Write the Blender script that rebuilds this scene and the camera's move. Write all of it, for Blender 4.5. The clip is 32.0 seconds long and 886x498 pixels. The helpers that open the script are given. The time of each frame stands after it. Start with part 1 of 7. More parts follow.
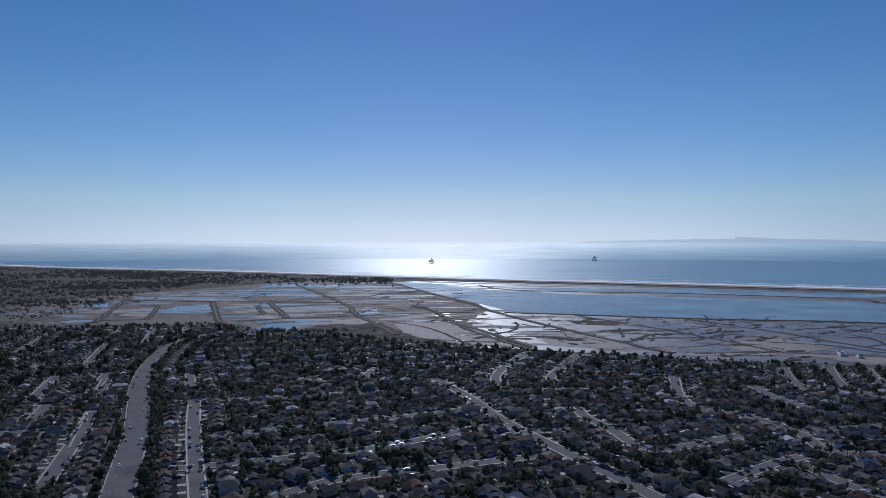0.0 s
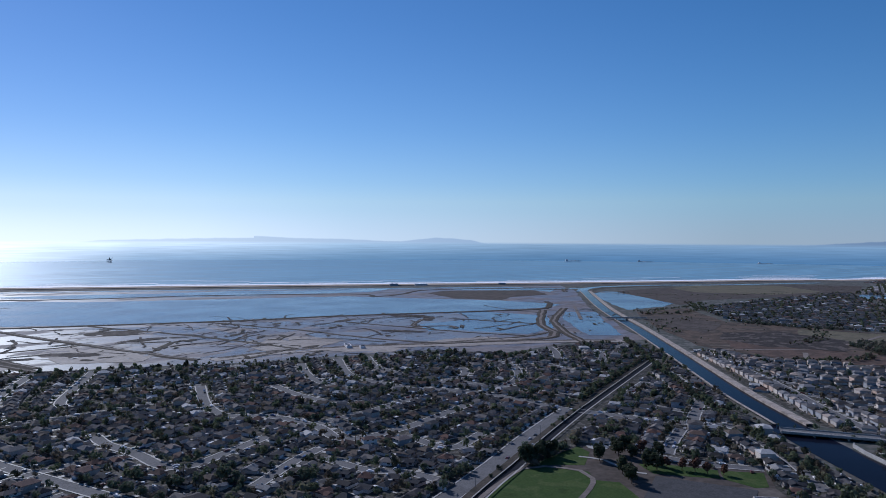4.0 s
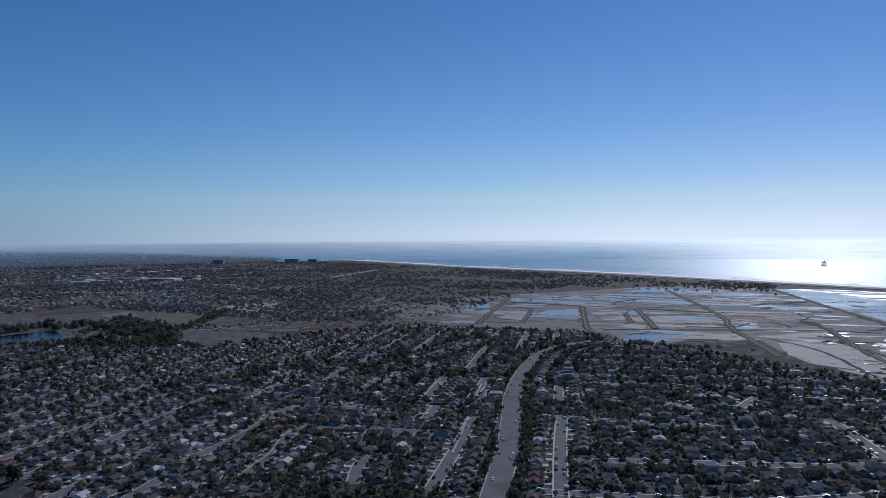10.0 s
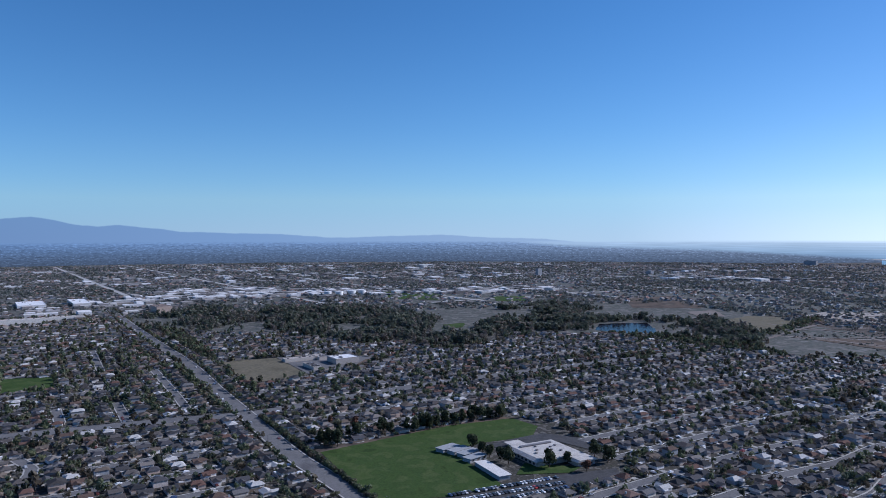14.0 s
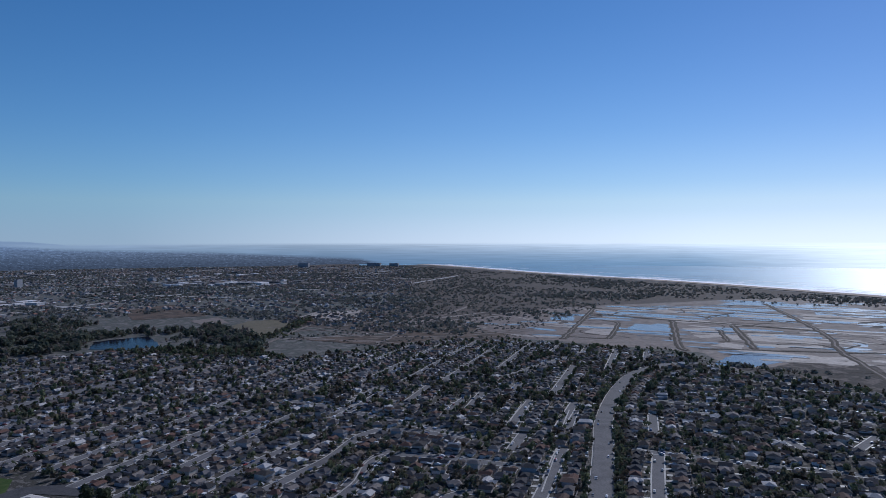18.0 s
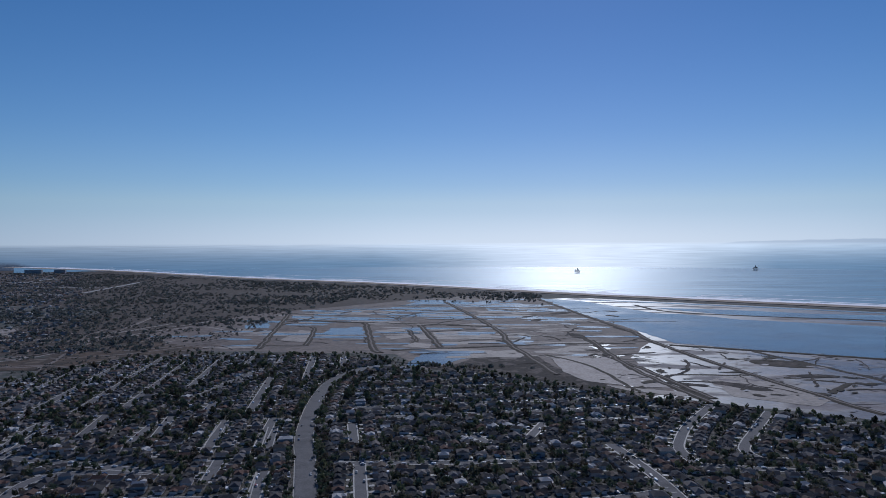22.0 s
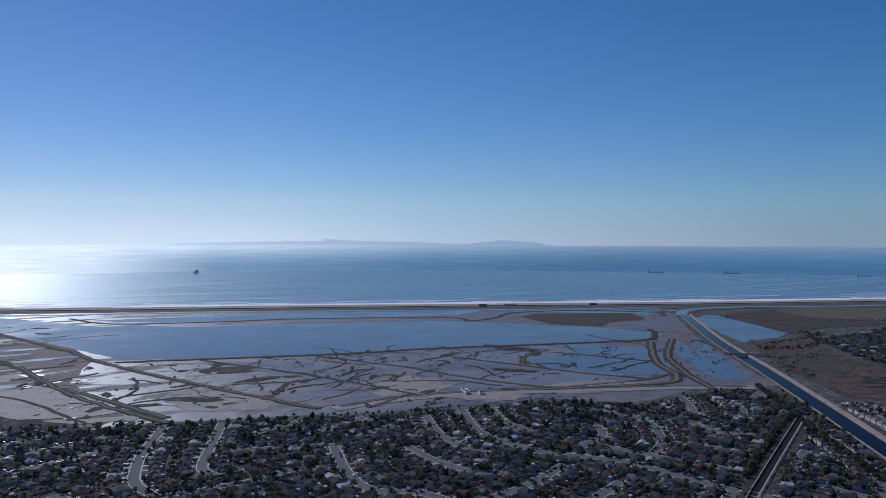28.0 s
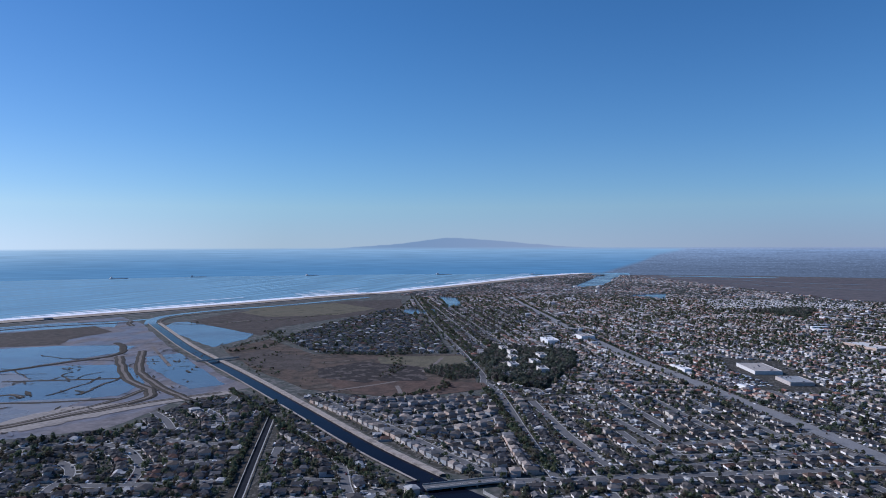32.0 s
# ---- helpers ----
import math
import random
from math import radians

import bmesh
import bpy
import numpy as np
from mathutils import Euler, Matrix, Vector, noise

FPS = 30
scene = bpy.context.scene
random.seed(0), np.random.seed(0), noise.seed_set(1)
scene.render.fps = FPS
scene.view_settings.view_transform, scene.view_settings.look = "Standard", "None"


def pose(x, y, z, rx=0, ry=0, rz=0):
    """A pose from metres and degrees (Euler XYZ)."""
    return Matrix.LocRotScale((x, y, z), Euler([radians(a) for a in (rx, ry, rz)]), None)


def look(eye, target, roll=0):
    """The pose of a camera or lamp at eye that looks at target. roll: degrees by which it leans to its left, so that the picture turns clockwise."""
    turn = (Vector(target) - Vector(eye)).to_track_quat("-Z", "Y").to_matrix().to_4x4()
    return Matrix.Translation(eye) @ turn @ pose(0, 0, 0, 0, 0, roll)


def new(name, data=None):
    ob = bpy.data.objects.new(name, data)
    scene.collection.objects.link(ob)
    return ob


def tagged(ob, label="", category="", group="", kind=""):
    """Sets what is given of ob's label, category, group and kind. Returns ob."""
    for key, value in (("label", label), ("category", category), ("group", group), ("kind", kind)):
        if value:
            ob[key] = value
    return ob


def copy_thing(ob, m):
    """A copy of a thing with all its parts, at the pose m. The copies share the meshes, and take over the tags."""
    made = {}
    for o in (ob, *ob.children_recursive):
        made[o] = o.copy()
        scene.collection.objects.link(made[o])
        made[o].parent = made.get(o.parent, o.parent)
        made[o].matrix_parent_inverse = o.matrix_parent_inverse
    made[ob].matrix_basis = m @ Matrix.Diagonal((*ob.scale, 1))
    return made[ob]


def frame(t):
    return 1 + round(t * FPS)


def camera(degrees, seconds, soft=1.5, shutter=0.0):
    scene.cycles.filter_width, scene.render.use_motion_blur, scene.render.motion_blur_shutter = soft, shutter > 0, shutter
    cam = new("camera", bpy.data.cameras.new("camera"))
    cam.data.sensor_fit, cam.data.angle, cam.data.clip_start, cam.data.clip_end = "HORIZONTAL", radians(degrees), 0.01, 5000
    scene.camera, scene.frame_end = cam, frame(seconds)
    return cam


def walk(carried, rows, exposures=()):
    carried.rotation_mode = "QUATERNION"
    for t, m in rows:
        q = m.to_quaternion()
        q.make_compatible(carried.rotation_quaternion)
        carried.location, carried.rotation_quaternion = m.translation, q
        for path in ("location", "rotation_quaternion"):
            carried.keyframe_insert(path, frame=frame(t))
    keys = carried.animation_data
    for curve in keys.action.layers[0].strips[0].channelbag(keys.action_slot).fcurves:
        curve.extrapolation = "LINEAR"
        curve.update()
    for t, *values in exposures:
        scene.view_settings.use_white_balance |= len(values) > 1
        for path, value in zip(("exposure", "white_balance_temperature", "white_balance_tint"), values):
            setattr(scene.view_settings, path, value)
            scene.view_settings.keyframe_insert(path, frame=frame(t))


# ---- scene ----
cam = camera(63.80, 32.0, soft=0.8)


def aim(x, y, z, yaw, pitch, roll):
    return pose(x, y, z, 90 + pitch, 0, yaw) @ pose(0, 0, 0, 0, 0, -roll)


PATH = [
    (0.0, aim(-0.0, -0.4, 144.0, 0.00, -0.92, -0.03)),
    (0.2, aim(-0.4, -0.0, 144.4, -8.30, -0.90, -0.12)),
    (0.4, aim(-0.8, 0.3, 144.7, -18.00, -0.87, -0.21)),
    (0.5, aim(-1.1, 0.5, 144.9, -22.47, -0.86, -0.26)),
    (0.6, aim(-1.2, 0.6, 145.1, -27.00, -0.84, -0.24)),
    (0.8, aim(-1.5, 1.0, 145.5, -36.00, -0.79, -0.22)),
    (1.0, aim(-1.8, 1.3, 145.9, -40.94, -0.75, -0.19)),
    (1.5, aim(-2.2, 2.1, 147.0, -40.62, -0.77, -0.20)),
    (2.0, aim(-2.5, 2.8, 148.0, -40.26, -0.80, -0.25)),
    (2.5, aim(-2.5, 3.5, 149.1, -38.34, -0.84, -0.24)),
    (3.0, aim(-2.5, 4.2, 150.2, -36.93, -0.86, -0.26)),
    (3.5, aim(-2.3, 4.9, 151.2, -36.71, -0.87, -0.27)),
    (4.5, aim(-1.6, 6.2, 153.2, -38.60, -0.99, -0.30)),
    (5.5, aim(-1.0, 7.5, 155.3, -41.76, -1.11, -0.33)),
    (5.7, aim(-0.9, 7.8, 155.8, -32.70, -1.15, -0.29)),
    (6.0, aim(-0.7, 8.2, 156.5, -26.71, -1.20, -0.24)),
    (6.5, aim(-0.4, 8.8, 157.7, -26.42, -1.19, -0.20)),
    (7.0, aim(-0.1, 9.5, 159.0, -18.57, -1.21, -0.01)),
    (7.5, aim(0.1, 10.1, 160.2, -6.10, -1.19, 0.01)),
    (8.0, aim(0.2, 10.8, 161.4, 3.07, -1.23, -0.02)),
    (8.5, aim(0.2, 11.5, 162.5, 9.72, -1.15, 0.26)),
    (9.0, aim(0.1, 12.2, 163.4, 16.15, -1.10, 0.37)),
    (9.5, aim(-0.1, 13.0, 164.2, 22.65, -1.13, 0.35)),
    (10.0, aim(-0.4, 13.7, 164.7, 29.11, -1.08, 0.48)),
    (10.5, aim(-0.8, 14.5, 165.2, 35.64, -1.06, 0.50)),
    (11.0, aim(-1.3, 15.4, 165.6, 42.22, -1.00, 0.37)),
    (11.5, aim(-1.9, 16.2, 166.1, 47.63, -0.97, 0.28)),
    (12.0, aim(-2.6, 17.1, 166.7, 48.91, -0.99, 0.38)),
    (12.5, aim(-3.5, 18.1, 167.3, 58.79, -0.98, 0.41)),
    (13.0, aim(-4.4, 19.1, 168.1, 68.84, -0.96, 0.25)),
    (13.5, aim(-5.5, 20.1, 169.1, 73.98, -1.00, 0.19)),
    (14.0, aim(-6.7, 21.2, 170.3, 73.97, -1.00, 0.16)),
    (14.5, aim(-7.9, 22.4, 171.7, 68.58, -1.03, -0.03)),
    (15.0, aim(-9.3, 23.6, 173.2, 56.15, -0.98, -0.24)),
    (15.5, aim(-10.7, 24.9, 174.6, 48.05, -0.93, -0.27)),
    (16.5, aim(-13.8, 27.7, 177.4, 42.30, -0.91, -0.05)),
    (17.5, aim(-17.0, 30.5, 180.2, 37.94, -0.89, 0.17)),
    (18.0, aim(-18.7, 32.1, 181.5, 35.55, -0.86, 0.12)),
    (18.5, aim(-20.4, 33.7, 182.6, 33.04, -0.84, 0.19)),
    (19.0, aim(-22.1, 35.4, 183.8, 30.48, -0.82, 0.20)),
    (19.5, aim(-23.8, 37.2, 184.9, 27.75, -0.79, 0.32)),
    (20.0, aim(-25.4, 39.0, 186.0, 25.01, -0.80, 0.26)),
    (20.5, aim(-27.1, 40.9, 187.2, 22.09, -0.82, 0.16)),
    (21.0, aim(-28.7, 42.9, 188.3, 18.93, -0.83, 0.24)),
    (21.5, aim(-30.3, 44.9, 189.5, 15.29, -0.83, 0.19)),
    (22.0, aim(-31.8, 47.0, 190.7, 11.17, -0.84, 0.20)),
    (22.5, aim(-33.3, 49.1, 191.9, 5.57, -0.87, 0.24)),
    (23.0, aim(-34.6, 51.3, 193.2, -0.15, -0.87, 0.23)),
    (23.5, aim(-35.9, 53.5, 194.4, -5.87, -0.86, 0.29)),
    (24.0, aim(-37.1, 55.8, 195.7, -11.59, -0.85, 0.23)),
    (24.5, aim(-38.2, 58.1, 197.0, -16.17, -0.88, 0.45)),
    (25.5, aim(-39.7, 63.0, 199.4, -19.60, -0.86, 0.29)),
    (26.5, aim(-41.2, 67.8, 201.8, -22.66, -0.83, 0.13)),
    (27.0, aim(-41.6, 70.2, 202.8, -25.70, -0.77, -0.01)),
    (27.5, aim(-41.9, 72.7, 203.7, -28.78, -0.73, -0.04)),
    (28.0, aim(-42.0, 75.2, 204.5, -31.89, -0.71, -0.13)),
    (28.5, aim(-42.0, 77.6, 205.2, -35.05, -0.65, -0.12)),
    (29.0, aim(-41.8, 80.1, 205.9, -38.44, -0.60, -0.15)),
    (29.5, aim(-41.5, 82.5, 206.8, -43.00, -0.61, -0.11)),
    (30.0, aim(-41.0, 84.9, 208.0, -47.99, -0.55, 0.00)),
    (30.5, aim(-40.4, 87.2, 209.4, -53.20, -0.53, -0.04)),
    (31.0, aim(-39.6, 89.5, 210.9, -58.92, -0.51, -0.10)),
    (31.5, aim(-38.7, 91.8, 212.5, -65.60, -0.48, 0.05)),
    (32.0, aim(-37.8, 93.9, 214.2, -73.13, -0.49, 0.14)),
]
walk(cam, PATH, exposures=[(0.0, -0.86, 5400, 10), (0.6, -0.92, 5400, 10), (1.0, -0.85, 5400, 10), (2.0, -0.48, 5400, 10), (3.0, -0.45, 5400, 10), (6.0, -0.22, 5400, 10), (7.0, -0.65, 5400, 10), (8.0, -0.8, 5400, 10), (9.0, -0.85, 5400, 10), (11.0, -0.42, 5400, 10), (13.0, -0.03, 5400, 10), (14.0, 0.08, 5400, 10), (15.0, 0.0, 5400, 10), (19.0, -0.66, 5400, 10), (21.0, -0.82, 5400, 10), (23.0, -0.92, 5400, 10), (24.0, -0.95, 5400, 10), (28.0, -0.76, 5400, 10), (29.0, -0.68, 5400, 10), (32.0, -0.13, 5400, 10)])

# ---- world and sun ----
SUN_AZ, SUN_EL = radians(-1.3), radians(31.0)      # azimuth from +y, to the right positive
world = bpy.data.worlds.new("sky")
scene.world = world
world.use_nodes = True
wt = world.node_tree
wt.nodes.clear()


def wnode(kind, **props):
    n = wt.nodes.new(kind)
    for k, v in props.items():
        setattr(n, k, v)
    return n


def wmath(op, a, b=None, c=None):
    n = wnode("ShaderNodeMath", operation=op)
    for i, v in enumerate((a, b, c)):
        if v is None:
            continue
        if isinstance(v, (int, float)):
            n.inputs[i].default_value = v
        else:
            wt.links.new(v, n.inputs[i])
    return n.outputs[0]


def wramp(value, stops, interpolation="LINEAR"):
    n = wnode("ShaderNodeValToRGB")
    n.color_ramp.interpolation = interpolation
    e = n.color_ramp.elements
    e.remove(e[1])
    for i, (p, c) in enumerate(sorted(stops)):
        el = e[0] if i == 0 else e.new(p)
        el.position = p
        el.color = (c, c, c, 1) if isinstance(c, (int, float)) else (*c, 1)
    wt.links.new(value, n.inputs[0])
    return n.outputs[0]


def wmix(fac, a, b):
    n = wnode("ShaderNodeMix", data_type="RGBA")
    wt.links.new(fac, n.inputs[0]) if not isinstance(fac, float) else None
    wt.links.new(a, n.inputs[6])
    wt.links.new(b, n.inputs[7])
    return n.outputs[2]


way = wnode("ShaderNodeTexCoord").outputs["Generated"]
sep = wnode("ShaderNodeSeparateXYZ")
wt.links.new(way, sep.inputs[0])
up = sep.outputs[2]
azimuth = wmath("MULTIPLY_ADD", wmath("ARCTAN2", sep.outputs[0], sep.outputs[1]), 1 / (2 * math.pi), 0.5)
elevation = wmath("MULTIPLY", wmath("ARCSINE", up), 180 / math.pi)
lifted = wnode("ShaderNodeCombineXYZ")
for i in (0, 1):
    wt.links.new(sep.outputs[i], lifted.inputs[i])
wt.links.new(wmath("MAXIMUM", up, 0.05), lifted.inputs[2])
sky = wnode("ShaderNodeTexSky", sky_type="NISHITA", sun_disc=False, sun_elevation=SUN_EL, sun_rotation=SUN_AZ,
            altitude=900.0, air_density=1.0, dust_density=0.1, ozone_density=6.0)
wt.links.new(lifted.outputs[0], sky.inputs[0])


def at(deg):
    return (deg + 180) / 360


# distant hills and islands: height of the ridge in degrees over the azimuth
RIDGE = [(-180, 0.6), (-112, 1.05), (-107, 1.1), (-105.9, 1.24), (-105.0, 1.58), (-104.2, 1.48), (-103.5, 1.65), (-102.5, 1.22), (-101, 0.9), (-99.9, 0.83),
         (-98.3, 0.98), (-96.9, 0.77), (-95.4, 0.67), (-94.2, 0.46), (-93, 0.46), (-90.9, 0.35), (-86.7, 0.27), (-82.7, -0.04), (-78.9, 0.08), (-74, 0.2),
         (-72.8, 0.14), (-71, -0.03), (-68.8, -0.08), (-64.9, -0.18), (-64.2, -0.45), (10, -0.45), (11, -0.28), (17, -0.1), (21.5, -0.04),
         (23.1, 0.1), (25, -0.02), (30, -0.12), (33.5, -0.3), (36.7, 0.06), (39, -0.05), (40.5, -0.42), (64, -0.42), (69.3, -0.06), (70.8, 0.14),
         (73.1, 0.43), (74, 0.48), (75.6, 0.35), (77.6, 0.22), (79.9, -0.02), (82.3, -0.22), (85.2, -0.36), (88, -0.36), (110, -0.3), (180, 0.3)]
ridge_a = wramp(azimuth, [(at(a), (h + 0.5) / 3) for a, h in RIDGE[:29]])
ridge_b = wramp(azimuth, [(at(a), (h + 0.5) / 3) for a, h in RIDGE[29:]])
rough = wnode("ShaderNodeTexNoise")
rough.inputs["Scale"].default_value = 60.0
rough.inputs["Detail"].default_value = 6.0
wt.links.new(way, rough.inputs["Vector"])
pick = wmath("GREATER_THAN", azimuth, at(22.3))
ridge = wmath("ADD", wmath("MULTIPLY_ADD", wmix(pick, ridge_a, ridge_b), 3.0, -0.5),
              wmath("MULTIPLY_ADD", rough.outputs[0], 0.12, -0.06))
hill = wmath("MAXIMUM", wmath("MINIMUM", wmath("MULTIPLY", wmath("SUBTRACT", ridge, elevation), 12.0), 1.0), 0.0)
# hill colours with haze painted in, whitest towards the sun
hill_haze_colour = wramp(azimuth, [(at(-110), (0.12, 0.19, 0.36)), (at(-90), (0.16, 0.25, 0.44)), (at(-62), (0.3, 0.38, 0.52)), (at(-20), (0.9, 0.95, 1.0)), (at(0), (1.3, 1.3, 1.28)), (at(12), (0.85, 0.92, 1.0)), (at(24), (0.6, 0.7, 0.82)),
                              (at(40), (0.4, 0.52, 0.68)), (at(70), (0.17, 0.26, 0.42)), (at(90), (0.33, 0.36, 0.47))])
# haze painted over the sea and the land beyond the edge of the ground
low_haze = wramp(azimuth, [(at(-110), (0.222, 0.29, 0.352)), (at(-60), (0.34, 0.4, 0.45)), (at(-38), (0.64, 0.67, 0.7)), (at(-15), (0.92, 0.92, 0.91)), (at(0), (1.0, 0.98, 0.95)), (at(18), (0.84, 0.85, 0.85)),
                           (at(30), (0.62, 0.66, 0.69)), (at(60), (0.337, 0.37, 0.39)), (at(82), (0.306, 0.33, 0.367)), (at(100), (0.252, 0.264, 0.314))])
far_sea_haze = wramp(azimuth, [(at(-70), (0.4, 0.5, 0.62)), (at(-45), (0.5, 0.58, 0.66)), (at(-14), (0.86, 0.9, 0.93)), (at(0), (1.0, 1.0, 1.0)), (at(16), (0.8, 0.87, 0.92)),
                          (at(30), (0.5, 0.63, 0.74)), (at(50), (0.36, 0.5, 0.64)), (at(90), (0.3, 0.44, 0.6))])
# sun glitter painted into the sea colour, white at the sun's azimuth
near_sea_glitter = wramp(azimuth, [(at(-70), (0.2, 0.3, 0.42)), (at(-40), (0.19, 0.29, 0.42)), (at(-16), (0.22, 0.32, 0.43)), (at(-10), (0.46, 0.53, 0.6)), (at(-6), (0.76, 0.8, 0.84)), (at(0), (1.0, 1.0, 1.0)), (at(6), (0.76, 0.8, 0.84)), (at(10), (0.46, 0.53, 0.6)), (at(14), (0.25, 0.35, 0.46)),
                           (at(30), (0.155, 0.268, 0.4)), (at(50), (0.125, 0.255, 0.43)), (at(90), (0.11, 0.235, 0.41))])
far_land_haze = wramp(azimuth, [(at(-110), (0.15, 0.235, 0.4)), (at(-75), (0.2, 0.28, 0.43)), (at(-50), (0.33, 0.4, 0.52)), (at(84), (0.31, 0.4, 0.56)), (at(110), (0.25, 0.32, 0.47))])
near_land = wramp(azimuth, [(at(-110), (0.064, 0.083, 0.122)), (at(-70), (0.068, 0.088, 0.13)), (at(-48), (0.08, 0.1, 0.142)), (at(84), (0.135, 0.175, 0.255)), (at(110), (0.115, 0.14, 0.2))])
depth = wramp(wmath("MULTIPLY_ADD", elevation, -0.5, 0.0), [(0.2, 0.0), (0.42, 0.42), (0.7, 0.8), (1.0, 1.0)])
# the far coast: above its line lies the sea, below it the land
coast = wmath("MULTIPLY_ADD", wramp(azimuth, [(at(-72), 1.0), (at(-64), 0.74), (at(-54), 0.65), (at(-49), 0.57), (at(-42), 0.45), (at(-38), 0.1), (at(-30), 0.0),
                                              (at(84.4), 0.0), (at(85.2), 0.16), (at(86.9), 0.3), (at(87.5), 0.42), (at(88.6), 0.5), (at(89.2), 0.62), (at(90), 0.7), (at(91.5), 0.8), (at(93), 1.0)]), 3.0, -3.0)
land = wramp(wmath("MULTIPLY_ADD", wmath("SUBTRACT", coast, elevation), 4.0, 0.5), [(0.0, 0.0), (1.0, 1.0)])
# long streaks of fields and roofs on the far plain, faint swell on the far sea
streaks = wnode("ShaderNodeTexNoise")
streaks.inputs["Scale"].default_value, streaks.inputs["Detail"].default_value = 1.0, 6.0
spread = wnode("ShaderNodeCombineXYZ")
wt.links.new(wmath("MULTIPLY", azimuth, 1100.0), spread.inputs[0])
wt.links.new(wmath("MULTIPLY", elevation, 9.0), spread.inputs[1])
wt.links.new(spread.outputs[0], streaks.inputs["Vector"])
roofs_far = wnode("ShaderNodeTexNoise")
roofs_far.inputs["Scale"].default_value, roofs_far.inputs["Detail"].default_value = 1.0, 2.0
spread2 = wnode("ShaderNodeCombineXYZ")
wt.links.new(wmath("MULTIPLY", azimuth, 2000.0), spread2.inputs[0])
wt.links.new(wmath("MULTIPLY", elevation, 17.0), spread2.inputs[1])
wt.links.new(spread2.outputs[0], roofs_far.inputs["Vector"])
pale = wramp(roofs_far.outputs[0], [(0.56, 0.0), (0.66, 1.0)])
swell = wnode("ShaderNodeTexNoise")
swell.inputs["Scale"].default_value, swell.inputs["Detail"].default_value = 1.0, 4.0
spread3 = wnode("ShaderNodeCombineXYZ")
wt.links.new(wmath("MULTIPLY", azimuth, 110.0), spread3.inputs[0])
wt.links.new(wmath("MULTIPLY", elevation, 11.0), spread3.inputs[1])
wt.links.new(spread3.outputs[0], swell.inputs["Vector"])
ripple = wmath("MULTIPLY", wmath("MULTIPLY_ADD", swell.outputs[0], 1.0, -0.5), wmath("MULTIPLY_ADD", land, wramp(azimuth, [(at(-10), -0.5), (at(0), 0.2)]), 0.5))
mottle = wmath("ADD", wmath("ADD", 1.0, ripple), wmath("MULTIPLY", wmath("MULTIPLY_ADD", streaks.outputs[0], 1.5, -0.75), wmath("MULTIPLY", land, wramp(azimuth, [(at(-10), 0.85), (at(0), 0.4)]))))
mottled = wnode("ShaderNodeVectorMath", operation="SCALE")
wt.links.new(wmix(land, wmix(depth, far_sea_haze, near_sea_glitter), wmix(depth, far_land_haze, near_land)), mottled.inputs[0])
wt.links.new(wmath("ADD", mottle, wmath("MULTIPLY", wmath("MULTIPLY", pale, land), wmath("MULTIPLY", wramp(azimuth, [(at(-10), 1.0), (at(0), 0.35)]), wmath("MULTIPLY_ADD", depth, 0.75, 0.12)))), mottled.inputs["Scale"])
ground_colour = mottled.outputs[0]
below = wramp(wmath("MULTIPLY_ADD", elevation, 1.0, 1.0), [(0.44, 1.0), (0.68, 0.0)])


def tenfold(colour, times=10.0):
    n = wnode("ShaderNodeVectorMath", operation="SCALE")
    wt.links.new(colour, n.inputs[0])
    n.inputs["Scale"].default_value = times
    return n.outputs[0]


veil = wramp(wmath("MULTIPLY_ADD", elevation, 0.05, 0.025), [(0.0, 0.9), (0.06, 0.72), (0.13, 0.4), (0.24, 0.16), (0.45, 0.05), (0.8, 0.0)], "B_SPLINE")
deep = wnode("ShaderNodeHueSaturation")
deep.inputs["Saturation"].default_value = 1.05
wt.links.new(sky.outputs[0], deep.inputs["Color"])
clear = wnode("ShaderNodeVectorMath", operation="MULTIPLY")
wt.links.new(deep.outputs[0], clear.inputs[0])
wt.links.new(wramp(azimuth, [(at(-70), (0.87, 0.985, 1.0)), (at(-30), (0.96, 0.97, 0.97)), (at(0), (1.0, 0.94, 0.97)), (at(30), (0.96, 0.96, 0.97)), (at(70), (0.86, 0.98, 1.0))], "EASE"), clear.inputs[1])
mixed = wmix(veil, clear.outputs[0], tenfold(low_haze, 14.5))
mixed = wmix(wmath("MULTIPLY", hill, 0.75), mixed, tenfold(hill_haze_colour))
# painted sun glare: the backdrop below the horizon brightens towards the sun
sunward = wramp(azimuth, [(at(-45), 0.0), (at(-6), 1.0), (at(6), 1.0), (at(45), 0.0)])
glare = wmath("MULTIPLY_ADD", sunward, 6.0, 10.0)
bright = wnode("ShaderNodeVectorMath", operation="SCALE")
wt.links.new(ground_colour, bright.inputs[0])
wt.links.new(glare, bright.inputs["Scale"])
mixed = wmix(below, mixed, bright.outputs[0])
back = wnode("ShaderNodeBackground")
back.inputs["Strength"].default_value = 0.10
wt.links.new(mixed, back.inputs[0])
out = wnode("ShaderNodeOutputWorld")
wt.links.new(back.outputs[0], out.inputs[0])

sun = new("sun", bpy.data.lights.new("sun", "SUN"))
sun.data.energy, sun.data.angle, sun.data.color = 5.0, radians(0.6), (1.0, 0.94, 0.86)
sun_way = Vector((math.sin(SUN_AZ) * math.cos(SUN_EL), math.cos(SUN_AZ) * math.cos(SUN_EL), math.sin(SUN_EL)))
sun.matrix_world = look(sun_way * 1000, (0, 0, 0))


